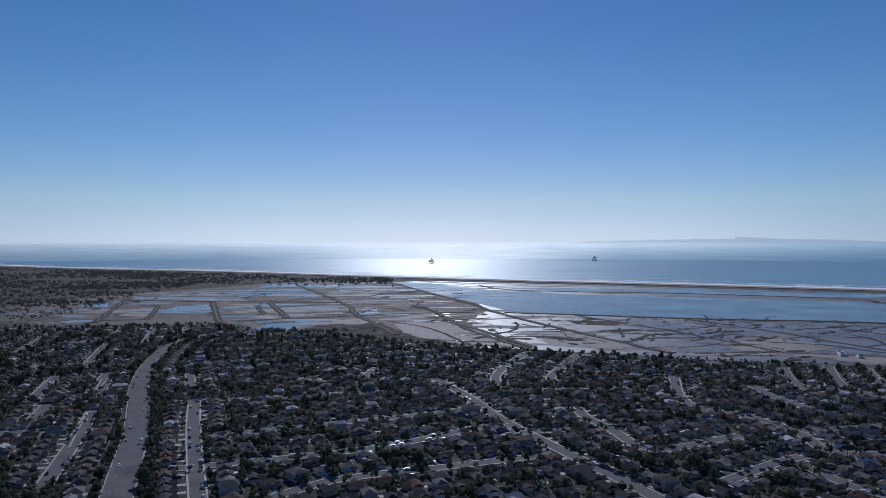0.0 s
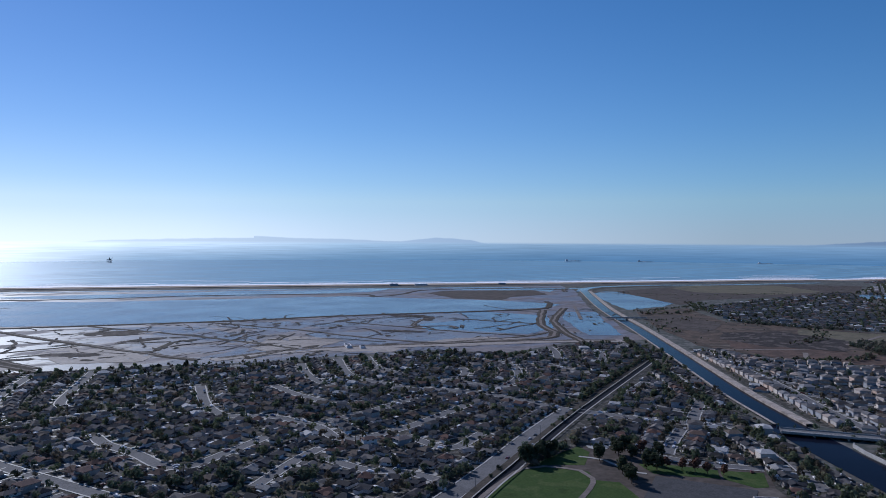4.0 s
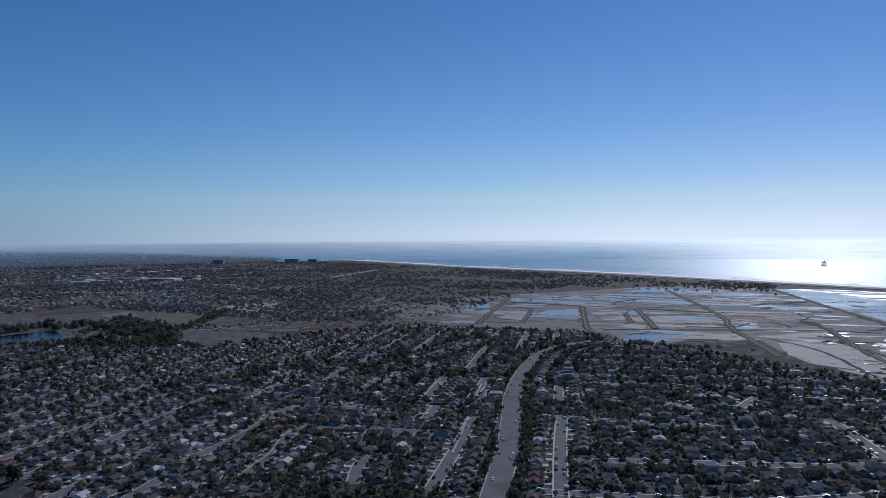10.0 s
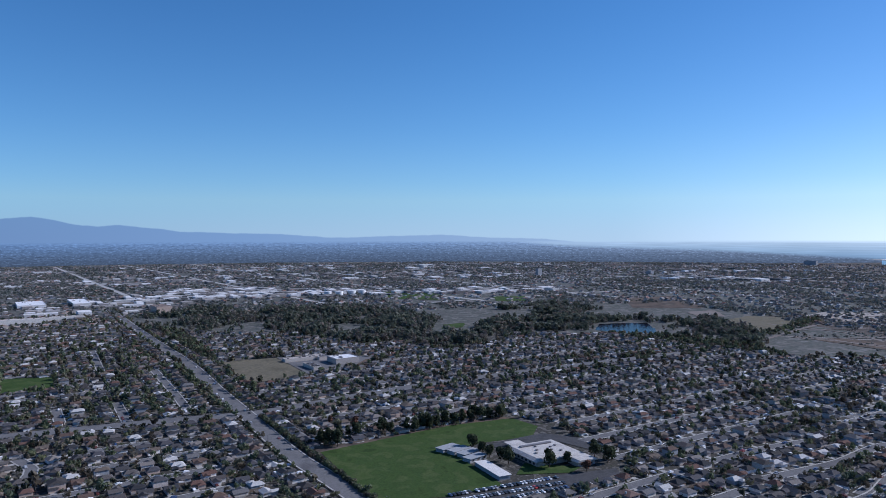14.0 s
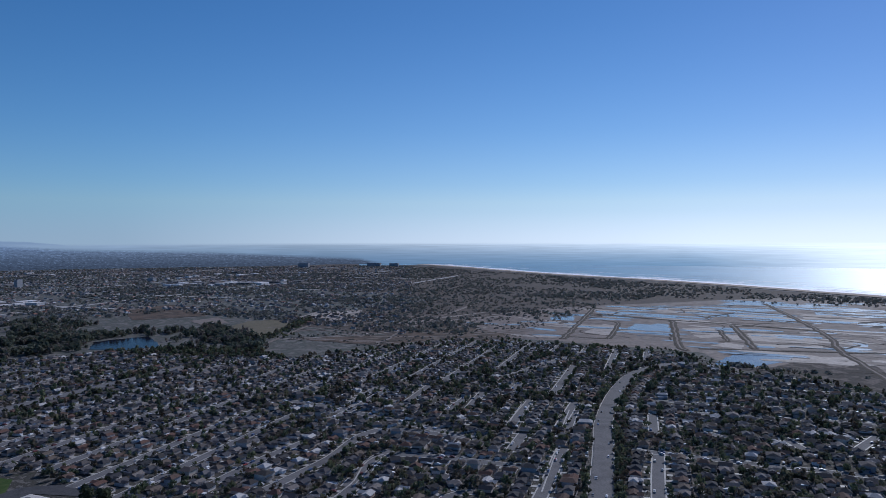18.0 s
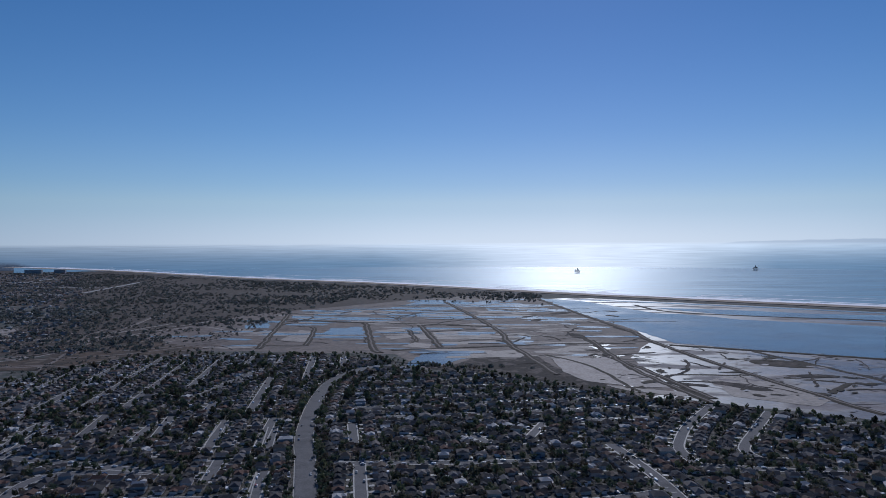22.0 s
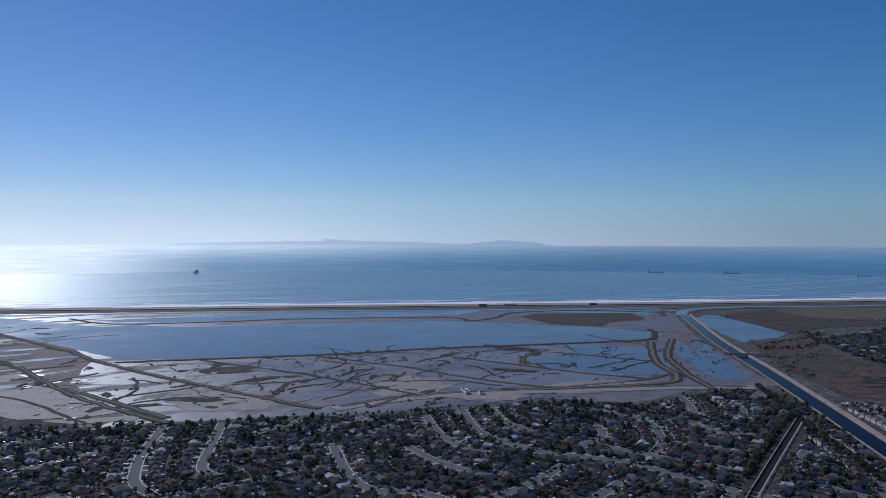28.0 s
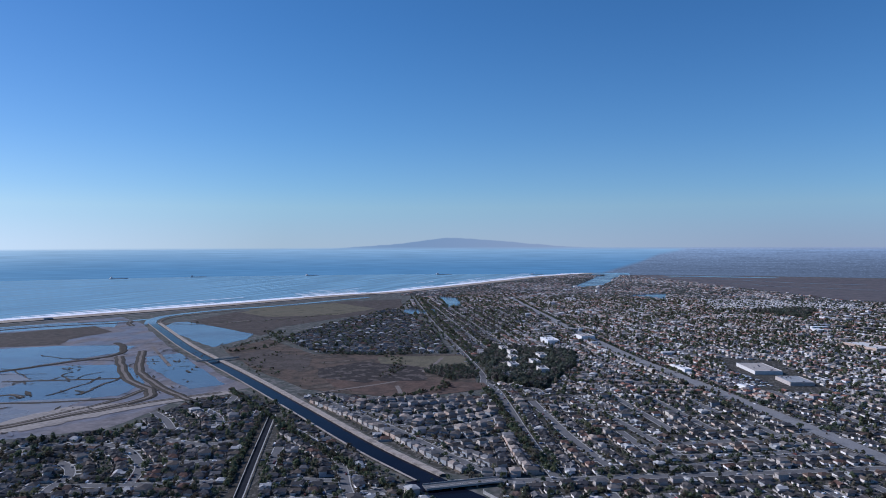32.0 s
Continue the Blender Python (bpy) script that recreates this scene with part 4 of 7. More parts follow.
STREETS = [
    (11, [(113, 902), (74, 806), (58, 749), (53, 713), (62, 672)]), (11, [(168, 878), (134, 792), (110, 725), (118, 696)]),
    (10, [(62, 672), (130, 670), (178, 679), (214, 667)]), (11, [(238, 730), (216, 648), (216, 598), (245, 571), (262, 521), (262, 475), (317, 475), (406, 506)]),
    (11, [(379, 790), (353, 720), (346, 662), (355, 631)]), (12, [(430, 792), (391, 696), (394, 636), (403, 600), (425, 574), (449, 535), (466, 444)]),
    (11, [(468, 785), (442, 722), (439, 667)]), (10, [(300, 691), (300, 638), (312, 593), (336, 574)]), (11, [(264, 526), (338, 542), (396, 566)]),
    (10, [(305, 456), (312, 410), (358, 427)]), (11, [(113, 593), (115, 566), (127, 528), (134, 490), (149, 480), (175, 492), (218, 516)]),
    (10, [(168, 418), (209, 449), (238, 466)]), (10, [(228, 444), (233, 422), (240, 401), (257, 384), (266, 358)]),
    (12, [(-7, 720), (24, 636), (43, 569), (60, 526), (84, 470), (118, 391), (144, 312)]), (10, [(43, 514), (62, 523), (96, 530)]), (10, [(139, 768), (204, 749), (240, 732)]),
    (12, [(466, 444), (504, 362), (564, 286), (583, 238), (602, 190), (660, 46), (725, -110), (792, -264)]),
    (11, [(-218, 622), (-192, 545), (-149, 427), (-96, 288)]), (11, [(-290, 588), (-259, 497), (-230, 406)]), (11, [(-398, 730), (-367, 634)]),
    (11, [(-341, 720), (-314, 646)]), (11, [(-281, 530), (-398, 490), (-374, 420), (-358, 372)]), (11, [(-367, 571), (-458, 542), (-434, 449), (-420, 372)]),
    (10, [(-449, 643), (-468, 708)]), (11, [(-490, 828), (-494, 924), (-492, 1032)]), (10, [(-542, 593), (-564, 678)]), (10, [(-283, 394), (-305, 437), (-295, 456)]),
    (11, [(-631, 576), (-552, 581), (-367, 571)]), (10, [(-202, 710), (-180, 701)]), (10, [(-82, 732), (-72, 787)]), (10, [(-142, 734), (-118, 701)]),
    (10, [(-266, 746), (-240, 674)]), (11, [(-240, 618), (-134, 641), (-50, 662)]), (11, [(-168, 439), (-98, 463), (-36, 490), (48, 552)]),
    (11, [(-94, 391), (-62, 420), (-2, 442), (74, 470)]), (11, [(-168, 510), (-98, 542), (-19, 574), (34, 605)]), (11, [(-523, 547), (-545, 619), (-574, 691)]),
    (11, [(720, 528), (650, 444), (602, 396), (535, 358), (509, 341)]), (10, [(866, 564), (739, 398), (658, 307), (607, 246)]), (13, [(1020, 350), (955, 314), (722, 228), (606, 180)]),
    (12, [(917, 259), (749, 187), (648, 134)]), (10, [(967, 211), (804, 122), (698, 65)]), (11, [(734, 115), (787, 14), (857, -98)]), (10, [(665, 86), (730, -5), (770, -79)]),
    (10, [(1037, 106), (1073, -12)]), (10, [(2652, 1037), (1802, 684), (1152, 396), (1020, 350)]), (11, [(1207, 413), (1114, 238), (1087, 82)]),
    (9, [(850, 540), (828, 462), (924, 330)]), (9, [(794, 466), (792, 384), (886, 298)]), (9, [(746, 403), (749, 336), (828, 271)]), (9, [(702, 348), (706, 288), (768, 246)]),
    (10, [(494, 342), (460, 326), (427, 308)]), (10, [(415, 316), (426, 283), (450, 250)]), (10, [(520, 300), (486, 252), (440, 205)]),
    (10, [(581, 664), (576, 629), (546, 587), (521, 564), (486, 545)]),
    (10, [(518, 655), (508, 634), (485, 612), (462, 606), (445, 598)]),
    (10, [(718, 708), (690, 668), (655, 631)]),
    (10, [(752, 655), (719, 613), (679, 583)]),
    (10, [(527, 569), (545, 551), (570, 504)]),
    (10, [(464, 598), (485, 539), (512, 475)]),
    (10, [(616, 606), (611, 560), (632, 534)]),
    (10, [(526, 740), (562, 714), (582, 659)]),
    (10, [(558, 366), (574, 342)]),
    (10, [(539, 409), (547, 368)]),
    (10, [(790, 136), (695, 94)]),
    (10, [(709, 78), (748, -19), (774, -46)]),
    (10, [(882, -5), (767, -58)]),
    (10, [(-1177, -192), (-985, -146)]),
    (10, [(-802, -101), (-709, -77)]),
    (10, [(-982, -84), (-826, -46), (-731, -25)]),
    (10, [(-790, -155), (-727, -137)]),
    (10, [(-618, -143), (-589, -126), (-566, -124)]),
    (10, [(-536, 566), (-576, 661), (-584, 702)]),
    (10, [(-510, 652), (-541, 734)]),
    (10, [(-437, 664), (-467, 740)]),
    (10, [(-367, 638), (-404, 736)]),
    (10, [(-324, 650), (-356, 754)]),
    (10, [(-377, 412), (-403, 469), (-408, 500)]),
    (10, [(-251, 485), (-289, 587)]),
    (10, [(-487, 473), (-480, 425), (-463, 360)]),
]
AVENUES = [
    (16.5, [(-315, 1082), (-348, 1040), (-361, 965), (-353, 895), (-331, 802), (-297, 694), (-266, 620), (-226, 521), (-190, 418), (-132, 252)], "graham"),
    (15, [(-2280, -396), (-1344, -139), (-1027, -48), (-828, -2), (-701, 29), (-571, 60), (-466, 94), (-240, 156)], "cross"),
    (20, [(-672, -312), (-706, -53), (-712, 30), (-736, 92), (-782, 196), (-822, 322), (-858, 460), (-900, 640)], "north"),
    (12.9, [(466, 439), (372, 394), (298, 355), (156, 288)], "slanted"),
    (22, [(2760, 672), (1889, 358), (1380, 163), (1164, 65), (1010, -5), (850, -79), (754, -120), (480, -240)], "boulevard"),
]

# ---- plan: occupied land, on a grid of 2 m ----
GX, GY, CELL = -1750, -900, 2.0
NX, NY = 2350, 1200
cx = GX + (np.arange(NX) + 0.5) * CELL
cy = GY + (np.arange(NY) + 0.5) * CELL


def inside(points):
    """The cells within a polygon."""
    m = np.zeros((NY, NX), bool)
    n = len(points)
    for i in range(n):
        (x0, y0), (x1, y1) = points[i], points[(i + 1) % n]
        if y0 == y1:
            continue
        rows = (cy >= min(y0, y1)) & (cy < max(y0, y1))
        xs = x0 + (cy[rows] - y0) * (x1 - x0) / (y1 - y0)
        m[rows] ^= cx[None, :] < xs[:, None]
    return m


def cell(x, y):
    return int((y - GY) / CELL), int((x - GX) / CELL)


def mark(m, line, half):
    k = int(half / CELL) + 1
    g = np.arange(-k, k + 1) * CELL
    brush = g[None, :] ** 2 + g[:, None] ** 2 <= half * half
    for a, b in zip(line, line[1:]):
        steps = max(1, int((b - a).length / 3))
        for j in range(steps):
            p = a.lerp(b, j / steps)
            r, c = cell(p.x, p.y)
            if k <= r < NY - k and k <= c < NX - k:
                m[r - k:r + k + 1, c - k:c + k + 1] |= brush


TOWN = [(-1680, -300), (-1356, -72), (-1224, 300), (-1128, 624), (-1068, 746), (-966, 806), (-828, 768), (-786, 912), (-744, 1074), (-624, 1116), (-576, 1134), (-468, 1154), (-342, 1128), (-264, 1042), (-162, 1042),
        (-48, 958), (114, 895), (234, 850), (342, 809), (438, 790), (564, 763), (634, 686), (798, 698), (858, 640), (795, 574), (641, 404), (556, 311), (507, 250), (435, 148), (279, -56), (240, -160), (120, -480), (-1080, -888), (-1680, -888)]
EAST = [(960, 314), (640, 192), (606, 196), (572, 226), (546, 222), (474, 120), (318, -84), (300, -888), (2760, -888), (2880, 672), (2640, 1020), (2160, 912), (1776, 672), (1290, 468), (1200, 390)]
VILLAGE = [(1380, 906), (1596, 924), (2148, 924), (1740, 672), (1302, 486), (1218, 624), (1218, 732)]
TRACT = [(874, 590), (882, 450), (938, 314), (720, 235), (614, 196), (588, 238), (596, 281), (672, 376), (824, 546)]
SCHOOL = [(-576, 66), (-636, 270), (-594, 294), (-528, 294), (-456, 290), (-420, 156), (-456, 96)]
PARK = [(395, 362), (329, 350), (262, 324), (246, 300), (300, 238), (350, 192), (402, 203), (422, 226), (450, 248), (432, 276), (416, 314)]
WOODS = [
    [(-1740, -130), (-1740, 62), (-1735, 276), (-1471, 425), (-1214, 343), (-1126, 218), (-1320, 96), (-1392, -72)],
    [(-1180, 240), (-1260, 420), (-1130, 470), (-1040, 330)],
    [(-1414, 560), (-1507, 794), (-1272, 792), (-1262, 684), (-1171, 636), (-1193, 494)],
    [(-1060, 770), (-1298, 962), (-1027, 883), (-924, 792), (-1056, 740)],
    [(-1300, 810), (-1250, 900), (-1120, 860), (-1110, 760)],
    [(-1150, 345), (-1260, 420), (-1400, 560), (-1240, 560), (-1190, 494)],
    [(-1560, 600), (-1690, 750), (-1660, 850), (-1480, 830), (-1500, 700)],
    [(-1400, -130), (-1640, -190), (-1660, -110), (-1480, -80)],
]
# groves without clearings: the apartments by the road, the belt in the field, the edge of the village, the trees past the stores
GROVES = [[(1240, 412), (1383, 412), (1340, 250), (1192, 234), (1000, 256), (1040, 345)], [(1080, 470), (1136, 469), (1160, 402), (1055, 370), (1026, 401)],
          [(1206, 700), (1224, 600), (1286, 472), (1302, 482), (1240, 606), (1222, 706)], [(2179, -302), (2300, -180), (2345, -190), (2441, -340), (2400, -370)]]
home = inside(TOWN) | inside(EAST) | inside(VILLAGE) | inside(TRACT)
used = ~home
for pts in (SCHOOL, PARK, [(-1036, 64), (-1015, -6), (-871, 28), (-860, 57), (-922, 132), (-937, 176), (-993, 221), (-1034, 163)], [(-973, -256), (-970, -197), (-891, -179), (-876, -228)], [(1080, -144), (1356, -108), (1368, 0), (1080, -48)], *WOODS, *GROVES):
    used |= inside(pts)
for i, (_, _, pts, _) in enumerate(WATERS):
    used |= inside(pts)
mark(used, smooth_line(CANAL, 10), 16)
mark(used, smooth_line(CH2, 10), 14)
roadway = np.zeros((NY, NX), bool)
near_road = np.zeros((NY, NX), bool)
STREET_FILL = 0.8
STREETS = [(w, smooth_line(p, 8)) for w, p in STREETS]
AVENUES = [(w, smooth_line(p, 12)) for w, p, _ in AVENUES]
for w, line in STREETS + AVENUES:
    mark(roadway, line, w * (STREET_FILL if w < 13 else 1.0) / 2 + 1.6)
    mark(near_road, line, w / 2 + 32)

# side streets that fill each quarter
QUARTERS = [
    ([(-276, 672), (-282, 564), (-132, 240), (240, -72), (360, 120), (72, 768), (114, 912), (-72, 984), (-396, 1152)], 20, 48),
    ([(-1680, -888), (-1680, -240), (-456, 72), (-144, 180), (120, -480)], 108, 48),
    ([(-1356, -72), (-1128, 624), (-828, 768), (-750, 1080), (-620, 1120), (-396, 1152), (-240, 600), (-396, 120)], 108, 48),
    ([(72, 768), (360, 120), (624, 360), (860, 690), (564, 775), (114, 912)], 22, 48),
    (EAST, 24, 47), (VILLAGE, 112, 44), (TRACT, 113, 40),
]
for pts, angle, gap in QUARTERS:
    zone = inside(pts) & home & ~used
    d = Vector((math.cos(radians(angle)), math.sin(radians(angle)), 0))
    s = Vector((-d.y, d.x, 0))
    centre = Vector((sum(p[0] for p in pts) / len(pts), sum(p[1] for p in pts) / len(pts), 0))
    for k in range(-46, 47):
        run = []
        for j in range(-300, 301):
            p = centre + s * (k * gap) + d * (j * 5.0)
            r, c = cell(p.x, p.y)
            ok = 0 <= r < NY and 0 <= c < NX and zone[r, c] and not near_road[r, c]
            if ok:
                run.append(p)
            if (not ok or j == 300 or len(run) > 62) and run:
                if len(run) > 9:
                    STREETS.append((10.5, run[:]))
                    mark(roadway, run, 5.6)
                run = []
used |= roadway


def free(x, y, turn, w, d):
    c, s = math.cos(turn), math.sin(turn)
    cells = []
    for u in np.linspace(-w / 2, w / 2, 6):
        for v in np.linspace(-d / 2, d / 2, 6):
            r, q = cell(x + u * c - v * s, y + u * s + v * c)
            if not (0 <= r < NY and 0 <= q < NX) or used[r, q]:
                return False
            cells.append((r, q))
    for r, q in cells:
        used[r:r + 2, q:q + 2] = True
    return True


# every lot: x, y, turn (the front looks to the street along -y), storeys
LOTS = []
tract_zone = inside(TRACT) | inside(VILLAGE)
for w, line in STREETS + AVENUES:
    back_off = w * STREET_FILL / 2 + (11.8 if w < 13 else 15.0)
    total = 0.0
    nxt = {1: 8.0, -1: 8.0}
    for a, b in zip(line, line[1:]):
        seg = (b - a).length
        d = (b - a).normalized() if seg > 0 else Vector((1, 0, 0))
        for side in (1, -1):
            while nxt[side] <= total + seg:
                p = a + d * (nxt[side] - total)
                q = p + Vector((-d.y, d.x, 0)) * side * back_off
                turn = math.atan2(d.y, d.x) + (0 if side > 0 else math.pi)
                r, c = cell(q.x, q.y)
                tall = 0 <= r < NY and 0 <= c < NX and tract_zone[r, c]
                wide = 10.2 if tall else rnd.uniform(9.9, 12.0)
                if free(q.x, q.y, turn, wide - 0.5, 12.6):
                    LOTS.append((q.x, q.y, turn + rnd.uniform(-0.02, 0.02), 2 if tall or rnd.random() < 0.07 else 1, wide))
                    nxt[side] += wide
                else:
                    nxt[side] += 3.0
        total += seg


# back lots: what is left between the rows
for pts, angle, gap in QUARTERS:
    zone = np.argwhere(inside(pts) & home & ~used)
    nrs.shuffle(zone)
    for r, c in zone[:60000 if pts is EAST else 26000]:
        if used[r, c]:
            continue
        turn = radians(angle + rnd.choice((0, 90, 180, 270)))
        if free(cx[c], cy[r], turn, 10.2, 10.2):
            LOTS.append((cx[c], cy[r], turn, 1, 15))


# ---- streets ----
LEVEL = [0.2]


def street(w, line, name, label, surface=M_ROAD):
    LEVEL[0] += 0.0012
    bm = bmesh.new()
    ribbon(bm, line, w / 2, -w / 2, LEVEL[0])
    ob = tagged(part(name, bm, surface), label, "road", "", "structure")
    for side in (1, -1):
        bm = bmesh.new()
        o = side * (w / 2 + 0.62)
        ribbon(bm, line, o + 0.6, o - 0.6, LEVEL[0] + 0.15 if w < 16 else 0.12)
        part("sidewalk", bm, M_WALK, ob)
    return ob


for i, (w, line) in enumerate(STREETS):
    street(w * (STREET_FILL if w < 13 else 0.9), line, "street", "grey asphalt side street with pale pavements")
for w, line in AVENUES:
    ob = street(w, line, "avenue", "wide grey asphalt avenue with painted lanes", M_OLD_ROAD if w > 21 else M_ROAD)
    bm = bmesh.new()
    for o in (-w / 4, w / 4):
        for i in range(0, len(line) - 1):
            ribbon(bm, [line[i], line[i].lerp(line[i + 1], 0.45)], o + 0.12, o - 0.12, 0.23)
    for o in (-0.3, 0.3):
        ribbon(bm, line, o + 0.1, o - 0.1, 0.23)
    part("lane_marking", bm, M_PAINT, ob, "white painted lane lines")


# ---- houses ----
def gable(bm, x0, x1, y0, y1, z, rise, along_x=True, lip=0.5, hip=0.0, edged=True):
    """A pitched roof over a rectangle, with a fascia; hip pulls the ridge's ends in."""
    x0, x1, y0, y1 = x0 - lip, x1 + lip, y0 - lip, y1 + lip
    base = [(x0, y0), (x1, y0), (x1, y1), (x0, y1)]
    if along_x:
        m = (y0 + y1) / 2
        ridge = [(x0 + hip, m), (x1 - hip, m)]
        faces = [(0, 1, 5, 4), (2, 3, 4, 5), (1, 2, 5), (3, 0, 4)]
    else:
        m = (x0 + x1) / 2
        ridge = [(m, y0 + hip), (m, y1 - hip)]
        faces = [(1, 2, 5, 4), (3, 0, 4, 5), (0, 1, 4), (2, 3, 5)]
    v = [bm.verts.new((*p, z)) for p in base] + [bm.verts.new((*p, z + rise)) for p in ridge]
    for f in faces:
        bm.faces.new([v[i] for i in f])
    if not edged:
        return
    low = [bm.verts.new((*p, z - 0.22)) for p in base]
    for i in range(4):
        bm.faces.new((low[i], low[(i + 1) % 4], v[(i + 1) % 4], v[i]))
    bm.faces.new(low[::-1])


def house_shape(kind, w=12.0):
    """Rectangles of the body and roof of one kind of house: (x0, x1, y0, y1, height, rise, ridge along x, hip)."""
    h = w / 2
    shapes = [
        [(-h, h, -2, 6.5, 2.8, 2.0, True, 0.0), (-h, -h + 6.6, -7.5, -2, 2.7, 1.5, False, 0.0)],
        [(-h, h, -2.5, 6.5, 2.8, 2.1, True, 4.0), (h - 6.6, h, -7.5, -2.5, 2.7, 1.5, False, 3.0)],
        [(-h, h, -3, 5, 2.9, 1.7, True, 0.0), (-h, -h + 7.2, -7.5, -3, 2.7, 1.6, False, 0.0), (h - 5.5, h, 5, 8, 2.7, 1.2, False, 0.0)],
        [(-h, h, -5, 6, 2.8, 2.4, True, 5.0)],
        [(-h, h, -1, 6.5, 5.4, 1.9, True, 3.0), (-h, -h + 6.4, -7, -1, 2.8, 1.5, False, 2.5), (0, h, -4.5, -1, 2.8, 1.0, True, 1.0)],
        [(-h, h, -6, 6.5, 5.5, 2.1, False, 4.0), (-h, -h + 6.0, -8.0, -6, 2.8, 0.9, True, 0.8)],
    ]
    k = 0.72 if kind < 4 else 0.9
    return [(*(c * k for c in r[:4]), r[4] * 0.9, r[5] * 0.8, r[6], r[7] * k) for r in shapes[kind]]


def body(bm, x0, x1, y0, y1, z, rise, ax, hip):
    """One wing of a house; without a hip its ends rise into the gable."""
    z -= 0.1
    if hip:
        box(bm, x0, x1, y0, y1, 0, z)
        return
    if ax:
        m, top = (y0 + y1) / 2, z + rise - 0.3
        ring = [(y0, 0), (y1, 0), (y1, z), (m, top), (y0, z)]
        a, c = [bm.verts.new((x0, p, q)) for p, q in ring], [bm.verts.new((x1, p, q)) for p, q in ring]
    else:
        m, top = (x0 + x1) / 2, z + rise - 0.3
        ring = [(x1, 0), (x0, 0), (x0, z), (m, top), (x1, z)]
        a, c = [bm.verts.new((p, y0, q)) for p, q in ring], [bm.verts.new((p, y1, q)) for p, q in ring]
    bm.faces.new(a)
    bm.faces.new(c[::-1])
    for i in range(5):
        bm.faces.new((a[(i + 1) % 5], a[i], c[i], c[(i + 1) % 5]))


def house(kind, label, wall_m, roof_m, trim_m):
    ob = thing("house", label, "house", "houses of the town")
    shape = house_shape(kind, 12.0 if kind < 4 else 10.8)
    main_roof = None
    for i, (x0, x1, y0, y1, z, rise, ax, hip) in enumerate(shape):
        bm = bmesh.new()
        body(bm, x0, x1, y0, y1, z, rise, ax, hip)
        part("wing" if i else "wall", bm, wall_m, ob)
        bm = bmesh.new()
        gable(bm, x0, x1, y0, y1, z, rise, ax, 0.65, hip)
        roof = part("wing_roof" if i else "roof", bm, roof_m, ob)
        main_roof = main_roof if i else roof
    x0, x1, y0, y1 = shape[-1][:4] if kind in (1, 5) else (shape[1][:4] if len(shape) > 1 else shape[0][:4])
    if len(shape) == 1:
        x1 = x0 + 6
    bm = bmesh.new()
    box(bm, x0 + 0.7, x1 - 0.7, y0 - 0.06, y0 + 0.04, 0.02, 2.2)
    part("garage_door", bm, M_DOOR, ob)
    bm = bmesh.new()
    box(bm, x0 + 0.6, x1 - 0.6, y0 - 4.8, y0 - 0.1, 0.0, 0.24)
    part("driveway", bm, M_WALK, ob)
    X0, X1, Y0, Y1 = shape[0][:4]
    places = [((X0 + X1) / 2 + 0.8, 1.8, Y0, 1.0), (X1 - 3.0 if kind not in (1, 5) else X0 + 1.0, 1.9, Y0, 1.0), (X0 + 2.0, 2.6, Y1, 0.4)]
    if kind >= 4:
        places += [((X0 + X1) / 2 + 0.8, 1.6, Y0, 3.6), (X0 + 1.2, 1.6, Y0, 3.6), (X0 + 2.0, 1.6, Y1, 3.6), (X1 - 3.6, 1.6, Y1, 3.6)]
    for gx, gw, gy, z0 in places:
        bm = bmesh.new()
        box(bm, gx, gx + gw, gy - 0.05, gy + 0.05, z0, z0 + (1.2 if z0 > 0.5 else 1.8))
        part("window", bm, M_GLASS, ob)
    bm = bmesh.new()
    box(bm, X1 - 2.0, X1 - 1.1, 1.0, 1.9, 2.0, shape[0][4] + shape[0][5] + 0.4)
    part("chimney", bm, trim_m, main_roof)
    return ob


def far_house(kind):
    """Low-detail arrays of the walls and roofs of one kind of house."""
    bw, br = bmesh.new(), bmesh.new()
    for x0, x1, y0, y1, z, rise, ax, hip in house_shape(kind, 12.0 if kind < 4 else 10.8):
        low, high = [bw.verts.new((x, y, 0)) for x, y in ((x0, y0), (x1, y0), (x1, y1), (x0, y1))], [bw.verts.new((x, y, z - 0.1)) for x, y in ((x0, y0), (x1, y0), (x1, y1), (x0, y1))]
        for i in range(4):
            bw.faces.new((low[i], low[(i + 1) % 4], high[(i + 1) % 4], high[i]))
        gable(br, x0, x1, y0, y1, z, rise, ax, 0.65, hip, False)
    return arrays(bw), arrays(br)


LABELS = ["single-storey ranch house with a gabled shingle roof and garage wing", "single-storey house with a hipped shingle roof and garage wing",
          "rambling single-storey house with several low gables", "compact single-storey house with a hipped roof",
          "two-storey stucco house with a tiled hip roof and garage", "narrow two-storey stucco house with a tiled roof"]
originals = {}
for k in range(6):
    for v in range(4):
        roof_pick = (TILE_SET if k >= 4 else ROOF_SET)[(k * 3 + v * 4) % (5 if k >= 4 else len(ROOF_SET))]
        originals[k, v] = house(k, LABELS[k], WALL_SET[(k * 2 + v * 3) % len(WALL_SET)], roof_pick, WALL_SET[(k + v) % len(WALL_SET)])
spare = list(originals.values())


def seen_first(lot):
    x, y = lot[:2]
    return math.hypot(x - 20, y - 40)


